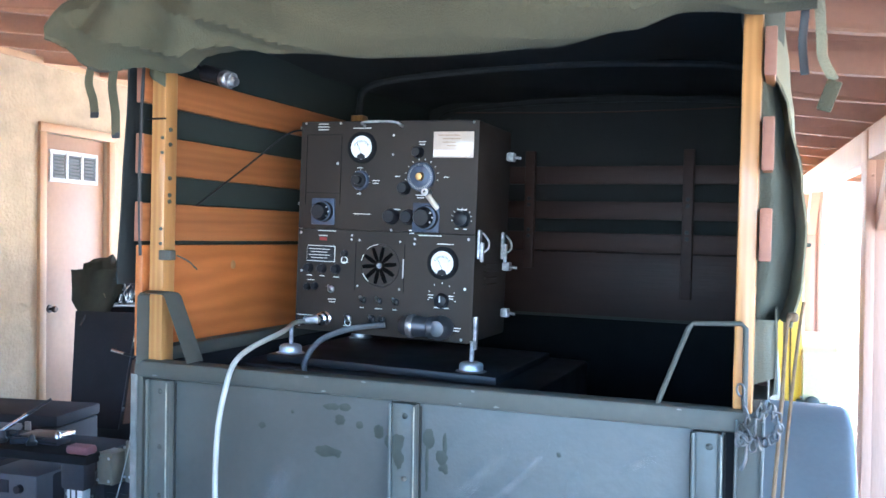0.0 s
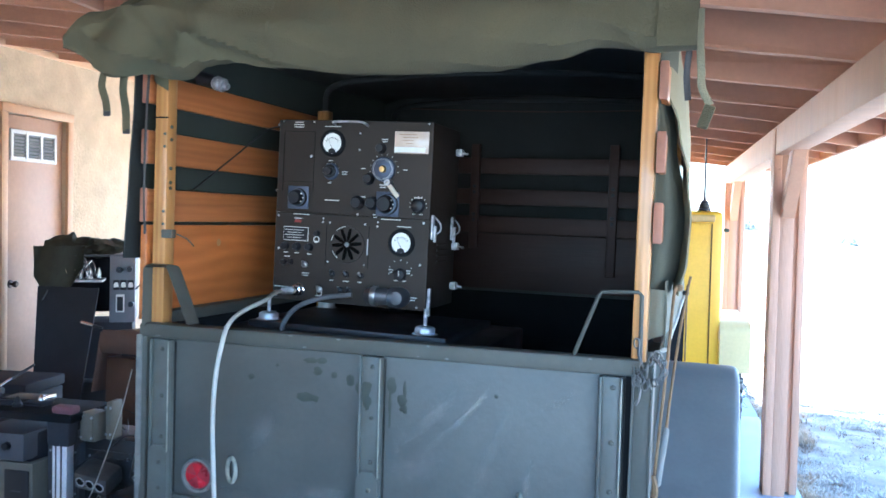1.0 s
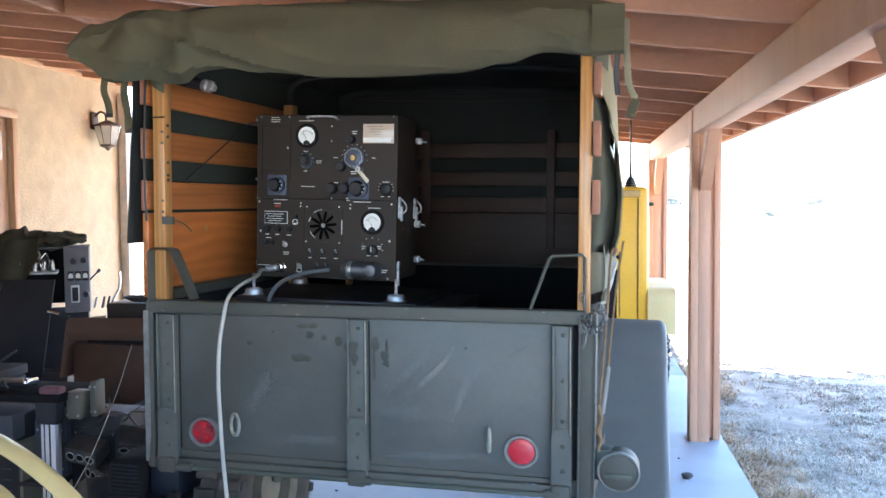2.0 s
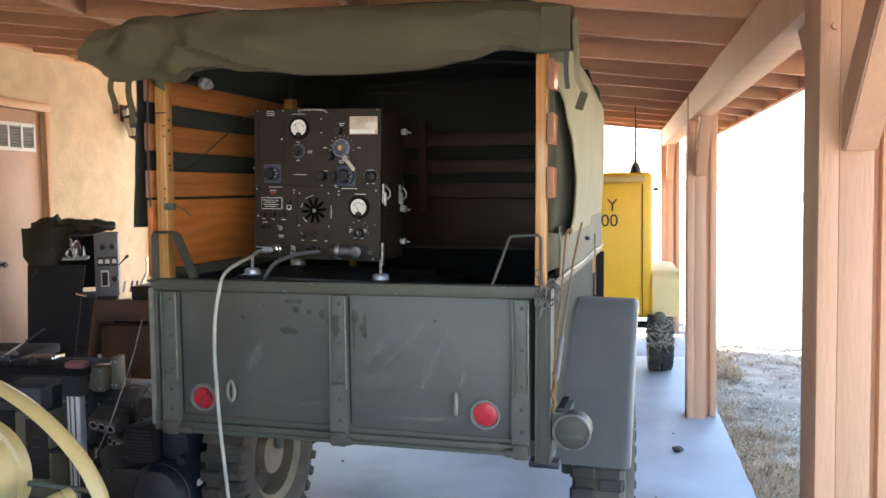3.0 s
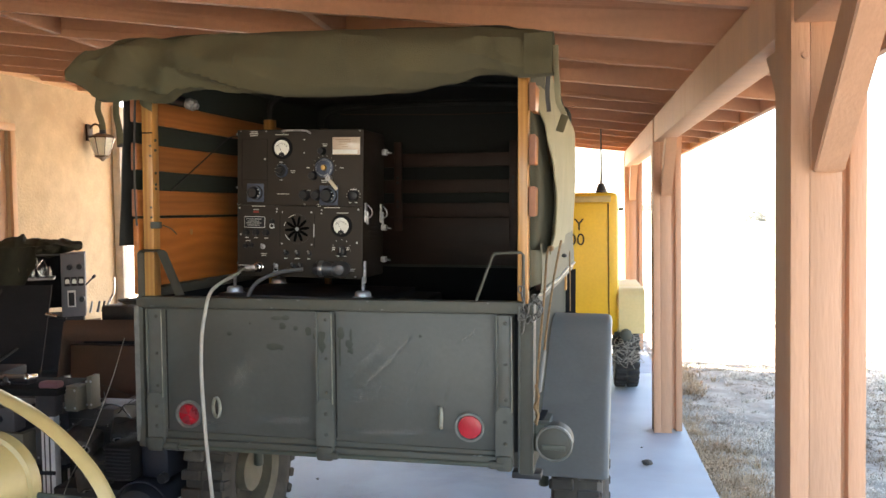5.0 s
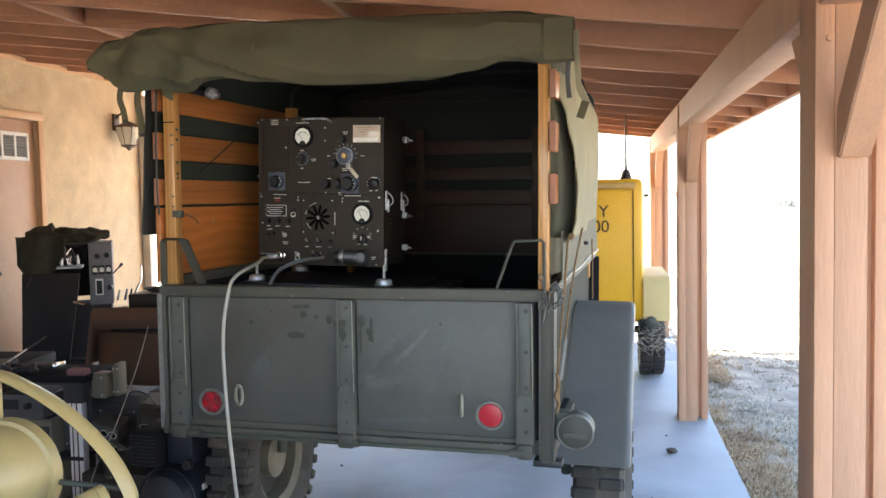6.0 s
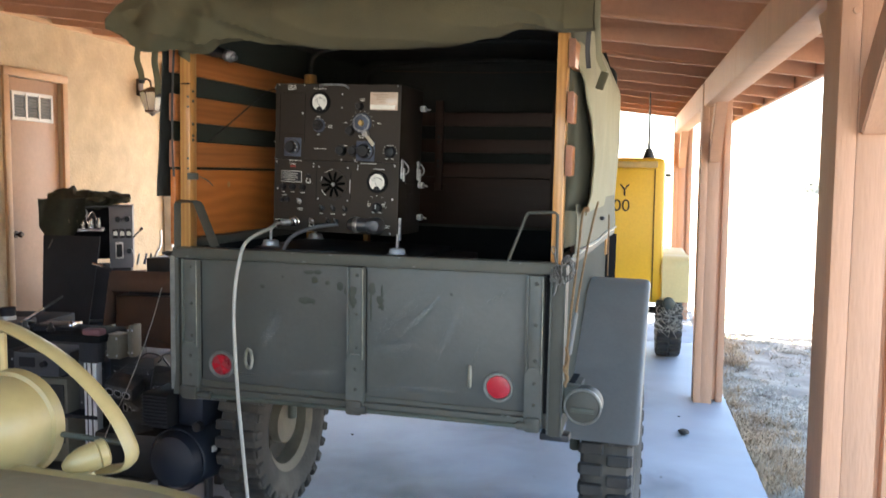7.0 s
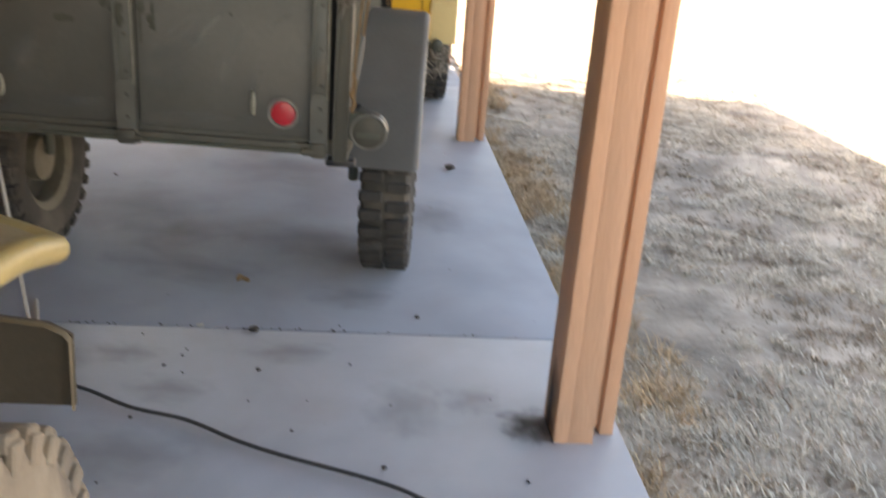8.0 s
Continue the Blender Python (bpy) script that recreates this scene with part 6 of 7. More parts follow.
for x, z in ((0.145, 1.08), (0.225, 1.085), (0.238, 0.82)):
    part("knob", lathe([(0, 0.045), (0.020, 0.044), (0.024, 0.03), (0.026, 0.0)], 20, pose(x, -0.02, z, 90, 0, 0)), M_KNOB, fp)
for x in (0.125, 0.180, 0.235):
    mt = part("meter", box((x, -0.024, 0.965), (0.046, 0.012, 0.075), 0.004), M_KNOB, fp, "small square meter")
    part("meter_face", prism([(x - 0.018, 0.948), (x + 0.018, 0.948), (x + 0.018, 0.972), (x + 0.010, 0.985), (x - 0.010, 0.985), (x - 0.018, 0.972)], "y", -0.0325, -0.030), M_FACE, mt)
wn2 = part("window_frame", box((0.155, -0.022, 0.825), (0.066, 0.010, 0.135), 0.003), M_WHITE, fp, "white-rimmed dial window")
part("dial_window", box((0.155, -0.027, 0.822), (0.046, 0.006, 0.108), 0.002), M_KNOB, wn2)
part("lever", cyl((0.27, 0.0, 0.93), (0.335, -0.03, 0.995), 0.006, None, 8), M_BLACK, rack)
part("lever_knob", lathe([(0, -0.02), (0.012, -0.015), (0.013, 0.012), (0, 0.02)], 12, pose(0.34, -0.03, 1.0, 0, 45, 0)), M_BLACK, rack)
part("lever", cyl((-0.36, -0.05, 0.96), (-0.41, -0.08, 0.86), 0.008, None, 8), M_BLACK, rack)
for x, c in ((0.30, M_WHITE), (0.36, M_DIAL), (0.40, M_BLACK)):
    part("terminal", cyl((x, 0.06, 0.70), (x + 0.02, 0.04, 0.79), 0.012, 0.008, 10), c, rack)
part("flex_arm", tube(spline([(0.42, 0.10, 0.70), (0.47, 0.10, 0.80), (0.50, 0.10, 0.86), (0.505, 0.10, 0.98)], 5), 0.010, 8), M_CHROME, rack, "bright jointed arm")

lid = thing("cabinet_panel", "dark grey sheet-metal panel leaning in front of the rack", "panel", m=pose(-4.09, 5.16, 0.0, -4, 0, 4) @ Matrix.Diagonal((1.02, 1, 1.0, 1)))
part("sheet", prism([(-0.29, 0.15), (0.09, 0.15), (0.195, 0.97), (-0.29, 0.97)], "y", -0.006, 0.006), M_DKGREY, lid)
part("support_box", box((0.0, 0.12, 0.14), (0.58, 0.22, 0.27), 0.01), M_BLACK, lid)

M_BAG = mat("dark_olive_cloth", (0.035, 0.035, 0.022), 0.95, 0, 9, 0.25, 0.4, 120)


def bag_pt(u, v):
    a = 2 * math.pi * v
    x = -0.46 + 0.78 * u
    r = (0.092 + 0.055 * noise.noise((u * 4, math.cos(a), math.sin(a))) + 0.03 * noise.noise((u * 11, 2 * math.cos(a), 2 * math.sin(a)))) * (math.sin(math.pi * min(1, max(0, u * 0.96 + 0.02))) ** 0.4)
    sag = -0.13 * max(0, 0.45 - u) ** 1.0
    return Vector((x, 0.12 + 1.5 * r * math.cos(a), 0.065 + sag * (1 - math.sin(a)) + r * math.sin(a) * (1.2 if u < 0.35 else 0.75) + 0.02 * noise.noise((u * 9, 2, a))))


bag = thing("canvas_bag", "crumpled dark olive canvas bag on top of the receiver", "bag", m=pose(-4.075, 5.425, 1.197, 0, 0, 22) @ Matrix.Diagonal((0.84, 1, 1, 1)))
part("cloth", sheet(bag_pt, 40, 28), M_BAG, bag)
part("drape", sheet(lambda u, v: Vector((-0.50 + 0.44 * u, -0.06 + 0.03 * math.sin(9 * u + 2 * v), 0.07 - 0.36 * v * (0.35 + 0.65 * math.sin(math.pi * (0.15 + 0.8 * u))) + 0.02 * noise.noise((u * 5, v * 5, 1)))), 16, 12, 0.006), M_BAG, bag)

# open cardboard box with a lighter flap
cb = thing("cardboard_box", "brown cardboard box with glossy printed side, leaning", "box", m=pose(-2.80, 4.10, 0, -3, 0, -3))
part("box_body", box((0.02, 0.22, 0.34), (0.62, 0.40, 0.66), 0.01), mat("dark_brown_print", (0.06, 0.027, 0.018), 0.4, 0, 4, 0.2, 0.05), cb)
part("flap", sheet(lambda u, v: Vector((-0.29 + 0.62 * u, -0.02 - 0.03 * math.sin(3 * v), 0.83 - 0.13 * v + 0.01 * u)), 8, 4, 0.006), M_CARDB, cb, "pale brown flap")
part("flap", sheet(lambda u, v: Vector((-0.31 - 0.05 * v + 0.02 * u, -0.02 + 0.38 * u, 0.82 - 0.36 * v)), 6, 6, 0.006), M_CARDB, cb)
part("prop_box", box((0.0, 0.25, 0.72), (0.5, 0.3, 0.16), 0.01), M_DKGREY, cb)
tray2 = thing("wire_tray", "dark tray with coiled wire on the box", "tray", m=pose(-2.72, 4.35, 0.80))
part("tray_body", box((0.05, 0.05, 0.06), (0.5, 0.25, 0.10), 0.01), M_BLACK, tray2)
for k in range(6):
    part("coil", tube([(0.02 + (0.10 + 0.01 * k) * math.cos(a), 0.03 + 0.08 * math.sin(a), 0.12 + 0.004 * k) for a in [2 * math.pi * i / 20 for i in range(21)]], 0.006, 6), M_BLACK, tray2)

# bench on a white aluminium leg
bench = thing("work_bench", "cluttered dark bench on white aluminium legs", "bench", m=pose(-2.36, 2.80, 0))
part("bench_top", box((-0.42, 0.13, 0.652), (0.98, 0.30, 0.035), 0.006), M_BLACK_MATT, bench)
for x, y in ((-0.005, 0.03), (-0.85, 0.03), (-0.005, 0.24), (-0.85, 0.24)):
    lg = part("leg", box((x, y, 0.317), (0.072, 0.05, 0.634), 0.005), M_ALU, bench, "slotted white aluminium leg")
    part("slot", box((x + 0.010, y - 0.026, 0.315), (0.007, 0.003, 0.62)), M_GREY, lg)
    part("slot", box((x - 0.016, y - 0.026, 0.315), (0.005, 0.003, 0.62)), M_GREY, lg)
part("corner_wrap", box((0.0, 0.02, 0.60), (0.115, 0.075, 0.140), 0.02), mat("grey_cloth", (0.035, 0.036, 0.042), 0.95), bench, "dark cloth over the corner")
part("shelf", box((-0.42, 0.13, 0.25), (0.9, 0.26, 0.02), 0.004), M_DKGREY, bench)
pk = thing("tape_roll", "faded pink cloth bundle on the bench corner", "cloth", m=pose(-2.345, 2.80, 0.6695))
part("cloth", box((0, 0.02, 0.017), (0.105, 0.06, 0.034), 0.012), mat("faded_pink", (0.24, 0.11, 0.12), 0.9), pk)
rnd = random.Random(21)
for k, (x, y, sx, sy, sz, mm) in enumerate(((-0.75, 0.2, 0.20, 0.14, 0.05, M_BLACK), (-0.55, 0.24, 0.12, 0.2, 0.03, M_GREY), (-0.3, 0.25, 0.16, 0.12, 0.025, M_BLACK), (-0.2, 0.12, 0.10, 0.08, 0.02, M_DKGREY))):
    ch = thing("instrument_case", "small dark instrument case lying on the bench", "case", group="cases on the bench", m=pose(-2.36 + x, 2.80 + min(y, 0.17), 0.6695, 0, 0, rnd.uniform(-20, 20)))
    part("case", box((0, 0, sz / 2), (sx, sy, sz), 0.008), mm, ch)
    part("lid_seam", box((0, -sy / 2 - 0.001, sz * 0.6), (sx * 0.9, 0.003, 0.003)), M_BLACK_MATT, ch)
for k in range(9):
    a = Vector((-3.0 + 0.5 * rnd.random(), 2.83 + 0.2 * rnd.random(), 0.671))
    tl = thing("hand_tool", "small bright steel hand tool on the bench", "tool", group="tools on the bench", m=pose(a.x, a.y, a.z, 0, 0, rnd.uniform(0, 180)))
    part("shank", cyl((0, 0, 0.004), (0.07, 0, 0.005), 0.0045, None, 8), M_CHROME, tl)
    part("grip", cyl((-0.06, 0, 0.007), (0, 0, 0.006), 0.008, 0.006, 8, 0.002), M_BLACK if k % 2 else M_CHROME, tl)
for nm, lab, a, b, r in (("soldering_iron", "long pale rod lying across the bench", (-2.79, 2.86, 0.705), (-2.63, 2.98, 0.835), 0.008), ("probe_lead", "bright test probe sticking up from the clutter", (-3.16, 4.03, 0.885), (-3.03, 4.05, 0.855), 0.010)):
    rd = thing(nm, lab, "tool")
    va, vb = Vector(a), Vector(b)
    part("shaft", cyl(va, va.lerp(vb, 0.55), r, r * 0.9, 10), M_CHROME, rd)
    part("grip", cyl(va.lerp(vb, 0.55), vb, r * 0.9, r * 0.7, 10), M_BLACK, rd)
# beige chassis boxes beside the leg, castings below
for k, (x, y, z, sx, sy, sz, mm, lab) in enumerate(((-2.262, 2.90, 0.545, 0.075, 0.09, 0.125, M_BEIGE, "beige sheet-metal chassis box"), (-2.200, 2.95, 0.545, 0.03, 0.08, 0.165, M_BEIGE, "beige sheet-metal side plate"),
                                                   (-2.70, 3.0, 0.26, 0.36, 0.3, 0.30, M_DKGREY, "dark steel equipment cabinet under the bench"), (-2.42, 3.05, 0.26, 0.16, 0.3, 0.26, M_GREY, "grey electrical case under the bench"),
                                                   (-2.20, 3.05, 0.0, 0.26, 0.24, 0.545, M_BLACK, "tall black steel box"), (-2.10, 3.4, 0.0, 0.3, 0.3, 0.50, M_DKGREY, "dark grey steel box"),
                                                   (-2.75, 3.35, 0.0, 0.42, 0.3, 0.24, M_BLACK, "black storage crate on the floor"))):
    bx = thing("chassis_box", lab, "box", m=pose(x, y, z, 0, 0, (k * 7) % 13 - 6))
    part("shell", box((0, 0, sz / 2), (sx, sy, sz), 0.006), mm, bx)
    part("face_plate", box((0, -sy / 2 - 0.003, sz / 2), (sx * 0.85, 0.006, sz * 0.8), 0.002), mm, bx)
    for j in range(4):
        bolt("screw", ((j % 2 - 0.5) * sx * 0.75, -sy / 2 - 0.006, sz * (0.15 + 0.7 * (j // 2))), (0, -1, 0), 0.006, bx, M_STEEL, 0.003)
M_CAST = mat("cast_alloy", (0.085, 0.085, 0.078), 0.6, 0.3, 12, 0.25, 0.3)
for k, (x, y, z) in enumerate(((-2.12, 2.86, 0.30), (-2.17, 2.80, 0.42), (-2.02, 2.95, 0.43), (-2.09, 2.75, 0.25))):
    cs = thing("engine_casting", "grey alloy engine casting with ports", "casting", group="castings", m=pose(x, y, z, 20 * k, 10, 30 * k - 30))
    part("casting_body", box((0, 0, 0), (0.16, 0.12, 0.085), 0.018), M_CAST, cs)
    for j in range(3):
        part("port", lathe([(0.014, 0.0), (0.020, 0.004), (0.024, 0.0)], 14, pose(-0.045 + 0.045 * j, -0.058, 0, 90, 0, 0)), M_STEEL, cs)
        part("port_hole", lathe([(0, 0.003), (0.015, 0.003)], 14, pose(-0.045 + 0.045 * j, -0.058, 0, 90, 0, 0)), M_BLACK_MATT, cs)
pile = thing("crate", "dark wooden crate under the castings", "crate", m=pose(-2.10, 2.86, 0))
part("crate_body", box((0, 0, 0.11), (0.34, 0.34, 0.22), 0.008), M_BLACK, pile)

# air compressor beside the trailer wheel
M_TANK = mat("dark_blue_tank", (0.010, 0.014, 0.024), 0.5, 0, 6, 0.15, 0.05)
comp = thing("air_compressor", "dark blue air compressor with ribbed motor", "compressor", m=pose(-1.58, 2.50, 0, 0, 0, -6))
part("tank", lathe([(0, -0.36), (0.06, -0.352), (0.105, -0.325), (0.13, -0.275), (0.136, -0.22), (0.136, 0.2), (0.13, 0.25), (0.105, 0.31), (0.06, 0.335), (0, 0.34)], 36, pose(0.04, 0.0, 0.285, 90, 0, 0)), M_TANK, comp)
part("weld_seam", tube([(0.04 + 0.131 * math.cos(a), -0.275, 0.285 + 0.131 * math.sin(a)) for a in [2 * math.pi * k / 40 for k in range(41)]], 0.004, 6), M_TANK, comp)
part("label_mark", box((0.172, -0.20, 0.325), (0.006, 0.035, 0.026), 0.002), M_WHITE, comp, "pale label mark")
mo = part("motor", box((-0.065, -0.18, 0.485), (0.13, 0.20, 0.155), 0.018), M_BLACK_MATT, comp, "ribbed motor shroud")
for k in range(9):
    part("cooling_rib", box((-0.065, -0.283, 0.425 + 0.015 * k), (0.124, 0.008, 0.006), 0.002), M_DKGREY, mo)
part("pump", box((0.075, -0.12, 0.49), (0.13, 0.22, 0.15), 0.02), M_TANK, comp)
for s in (-1, 1):
    wl2 = part("wheel", lathe([(0, -0.022), (0.05, -0.022), (0.062, -0.012), (0.062, 0.012), (0.05, 0.022), (0, 0.022)], 28, pose(0.04 + s * 0.15, -0.22, 0.063, 0, 90, 0)), M_BLACK, comp, "small black rubber wheel")
    part("hub", lathe([(0, 0.026), (0.026, 0.025), (0.03, 0.02)], 16, pose(0.04 + s * 0.15, -0.22, 0.063, 0, 90, 0)), M_GREY, wl2)
    part("foot", box((0.04 + s * 0.11, 0.22, 0.08), (0.04, 0.05, 0.16), 0.006), M_BLACK, comp)
    part("wheel_bracket", box((0.04 + s * 0.115, -0.22, 0.13), (0.02, 0.04, 0.14), 0.004), M_BLACK, comp)
gg = part("gauge", lathe([(0, 0.03), (0.020, 0.028), (0.022, 0.0)], 20, pose(0.13, -0.24, 0.43, 90, 0, 0)), M_BLACK, comp)

# Dark floor sheet added to stop the slab bouncing light onto the door.
bounce_sheet = thing("ground_sheet", "dark sheet added to cut light bounced off the floor", "tarpaulin")
part("cloth", sheet(lambda u, v: Vector((-4.7 + 2.75 * u, 2.45 + 4.6 * v, 0.006 + 0.004 * (1 + noise.noise((u * 14, v * 20, 2))))), 40, 50, 0.002), mat("dark_bounce_block", (0.035, 0.032, 0.030), 0.85, 0, 3, 0.3, 0.2, 60), bounce_sheet)
# Trunk added in place of dark clutter; it blocks bounce onto the door.
trunk = thing("storage_trunk", "dark trunk added for clutter by the door, blocks floor bounce", "trunk", m=pose(-4.1, 4.2, 0.012, 0, 0, 6))
part("trunk_body", box((0, 0.2, 0.18), (0.80, 0.42, 0.36), 0.012), M_DKGREY, trunk)
part("trunk_lid", box((0, 0.2, 0.40), (0.82, 0.44, 0.07), 0.014), M_DKGREY, trunk)
for x in (-0.22, 0.22):
    part("hasp", box((x, -0.022, 0.36), (0.04, 0.012, 0.07), 0.003), M_STEEL, trunk)
part("handle", tube(spline([(0.40, 0.14, 0.25), (0.435, 0.15, 0.24), (0.435, 0.25, 0.24), (0.40, 0.26, 0.25)], 4), 0.006, 6), M_STEEL, trunk)
# more equipment under and behind the bench
rnd = random.Random(77)
drawer = thing("test_set", "grey test set with a round knob under the bench", "instrument", m=pose(-2.66, 2.79, 0.45))
part("cabinet", box((0, 0.12, 0.06), (0.26, 0.24, 0.12), 0.008), M_GREY, drawer)
part("knob", lathe([(0, 0.02), (0.016, 0.019), (0.019, 0.0)], 16, pose(0.05, -0.001, 0.065, 90, 0, 0)), M_KNOB, drawer)
part("scale_plate", box((-0.05, -0.002, 0.07), (0.09, 0.004, 0.05), 0.001), M_DKGREY, drawer)
sup = thing("power_supply", "pale grey power supply with black front under the bench", "instrument", m=pose(-2.60, 2.80, 0.0))
part("cabinet", box((0, 0.15, 0.22), (0.20, 0.28, 0.44), 0.008), M_BEIGE, sup)
part("front_panel", box((0.03, -0.002, 0.26), (0.12, 0.008, 0.30), 0.003), M_BLACK, sup)
for k in range(3):
    part("label_strip", box((0.03, -0.007, 0.22 + 0.05 * k), (0.05, 0.002, 0.006)), M_GREY, sup)
for k in range(3):
    q = thing("radio_chassis", "grey alloy radio chassis with round ports, leaning on the pile", "chassis", group="chassis in the pile", m=pose(-1.93 + 0.045 * k, 2.78 + 0.06 * k, 0.245 + 0.095 * k, -12, 18 - 7 * k, -16 + 6 * k))
    part("chassis_body", box((0, 0.06, 0.045), (0.22, 0.12, 0.088), 0.006), M_CAST, q)
    for j in range(3):
        part("port", lathe([(0.012, 0.002), (0.016, 0.006), (0.020, 0.0)], 14, pose(-0.07 + 0.065 * j, 0.0, 0.045 + 0.01 * (j % 2), 90, 0, 0)), M_STEEL, q)
        part("port_hole", lathe([(0, 0.0035), (0.013, 0.0035)], 14, pose(-0.07 + 0.065 * j, 0.0, 0.045 + 0.01 * (j % 2), 90, 0, 0)), M_BLACK_MATT, q)
    part("handle", tube(spline([(0.08, 0, 0.07), (0.085, -0.03, 0.07), (0.085, -0.03, 0.02), (0.08, 0, 0.02)], 4), 0.004, 6), M_STEEL, q)
loose = thing("wire_pile", "tangle of black wires over the junk pile", "wires", m=pose(-2.0, 2.95, 0.55))
for k in range(12):
    a = Vector((rnd.uniform(-0.3, 0.3), rnd.uniform(-0.2, 0.15), rnd.uniform(-0.02, 0.05)))
    pts = [a] + [a + Vector((rnd.uniform(-0.16, 0.16), rnd.uniform(-0.1, 0.1), rnd.uniform(-0.14, 0.05))) for _ in range(4)]
    part("wire", tube(spline(pts, 5), rnd.uniform(0.002, 0.005), 6), M_BLACK if k % 3 else M_GREY, loose)
for k in range(16):
    cl = thing("spare_part", ("dark bakelite spare part among the bench clutter", "bright metal spare part among the bench clutter")[k % 3 == 0], "part", group="clutter on the bench", m=pose(-2.36 - 0.04 - 0.8 * rnd.random(), 2.83 + 0.2 * rnd.random(), 0.6695, 0, 0, rnd.uniform(0, 180)))
    if k % 2:
        part("body", lathe([(0, 0.0), (0.02, 0.0), (0.022, 0.012), (0.014, 0.02), (0.012, 0.03 + 0.02 * rnd.random()), (0, 0.05)], 14), M_CHROME if k % 3 == 0 else M_BLACK, cl)
    else:
        part("body", box((0, 0, 0.012), (0.05 + 0.05 * rnd.random(), 0.03, 0.024), 0.005), M_CHROME if k % 3 == 0 else M_DKGREY, cl)
cup = thing("tin_cup", "dark tin cup standing on the bench", "cup", m=pose(-2.95, 2.96, 0.6695))
part("cup_body", lathe([(0, 0.004), (0.034, 0.004), (0.038, 0.0), (0.04, 0.09), (0.043, 0.094), (0.038, 0.092), (0.036, 0.01)], 24), M_DKGREY, cup)
part("cup_band", lathe([(0.0405, 0.02), (0.0412, 0.022), (0.0412, 0.05), (0.0405, 0.052)], 24), M_STEEL, cup)

# ---- wall lantern, downpipe ----
lan = thing("wall_lantern", "bronze wall lantern with pale glass panes", "lantern", m=pose(-4.795, 7.34, -0.20) @ Matrix.Scale(1.09, 4))
part("back_plate", box((0.012, 0, 2.36), (0.024, 0.10, 0.16), 0.008), mat("aged_bronze", (0.09, 0.06, 0.04), 0.5, 0.6), lan)
part("arm", tube(spline([(0.02, 0, 2.40), (0.07, 0, 2.44), (0.12, 0, 2.42), (0.13, 0, 2.36)], 5), 0.010, 8), bpy.data.materials["aged_bronze"], lan)
part("cap", lathe([(0, 2.37), (0.03, 2.36), (0.06, 2.345), (0.126, 2.315), (0.126, 2.305)], 8, pose(0.14, 0, 0)), bpy.data.materials["aged_bronze"], lan)
M_PANE = mat("frosted_pane", (0.88, 0.86, 0.76), 0.35, 0, 8, 0.08, 0.02)
for k in range(8):
    a0, a1 = 2 * math.pi * k / 8, 2 * math.pi * (k + 1) / 8
    pts = [Vector((0.14 + r * math.cos(a), r * math.sin(a), z)) for r, z, a in ((0.120, 2.305, a0 + 0.05), (0.120, 2.305, a1 - 0.05), (0.066, 2.14, a1 - 0.05), (0.066, 2.14, a0 + 0.05))]
    bm = bmesh.new()
    bm.faces.new([bm.verts.new(p) for p in pts])
    bmesh.ops.solidify(bm, geom=bm.faces[:], thickness=0.003)
    part("pane", bm, M_PANE, lan)
    part("glazing_bar", cyl((0.14 + 0.123 * math.cos(a0), 0.123 * math.sin(a0), 2.31), (0.14 + 0.068 * math.cos(a0), 0.068 * math.sin(a0), 2.135), 0.0026, None, 6), bpy.data.materials["aged_bronze"], lan)
part("base_cap", lathe([(0.072, 2.14), (0.068, 2.125), (0.03, 2.11), (0.012, 2.09), (0, 2.085)], 16, pose(0.14, 0, 0)), bpy.data.materials["aged_bronze"], lan)
pipe = thing("downpipe", "off-white downpipe at the end of the house wall", "pipe")
part("pipe", box((-4.735, 7.83, 1.35), (0.09, 0.11, 2.7), 0.012), mat("off_white_paint", (0.58, 0.53, 0.46), 0.6), pipe)
part("bracket", box((-4.735, 7.83, 1.2), (0.10, 0.13, 0.03), 0.004), bpy.data.materials["off_white_paint"], pipe)
st = thing("guy_string", "thin pale string stretched from the canvas down to the floor", "string")
part("strand", tube(spline([(-1.52, 2.04, 1.035), (-1.677, 2.2, 0.82), (-1.907, 2.4, 0.52), (-2.14, 2.6, 0.26), (-2.29, 2.73, 0.006)], 6), 0.0021, 6), M_CABLE_W, st)

# ---- things on the slab ----
cb2 = thing("extension_cord", "dark extension cord lying across the slab", "cord")
part("sheath", tube(spline([(-1.1, 1.44, 0.011), (-0.90, 1.41, 0.011), (-0.69, 1.325, 0.011), (-0.531, 1.230, 0.011), (-0.355, 1.168, 0.011), (-0.195, 1.068, 0.011), (-0.062, 1.002, 0.011), (0.095, 0.938, 0.011), (0.216, 0.885, 0.011), (0.304, 0.830, 0.011), (0.45, 0.70, 0.011), (0.50, 0.45, 0.011), (0.42, 0.1, 0.011)], 8), 0.0062, 10), mat("dark_cord", (0.035, 0.035, 0.037), 0.6), cb2)
M_PEB = mat("dark_pebble", (0.07, 0.06, 0.05), 0.9, 0, 40, 0.3, 0.3)


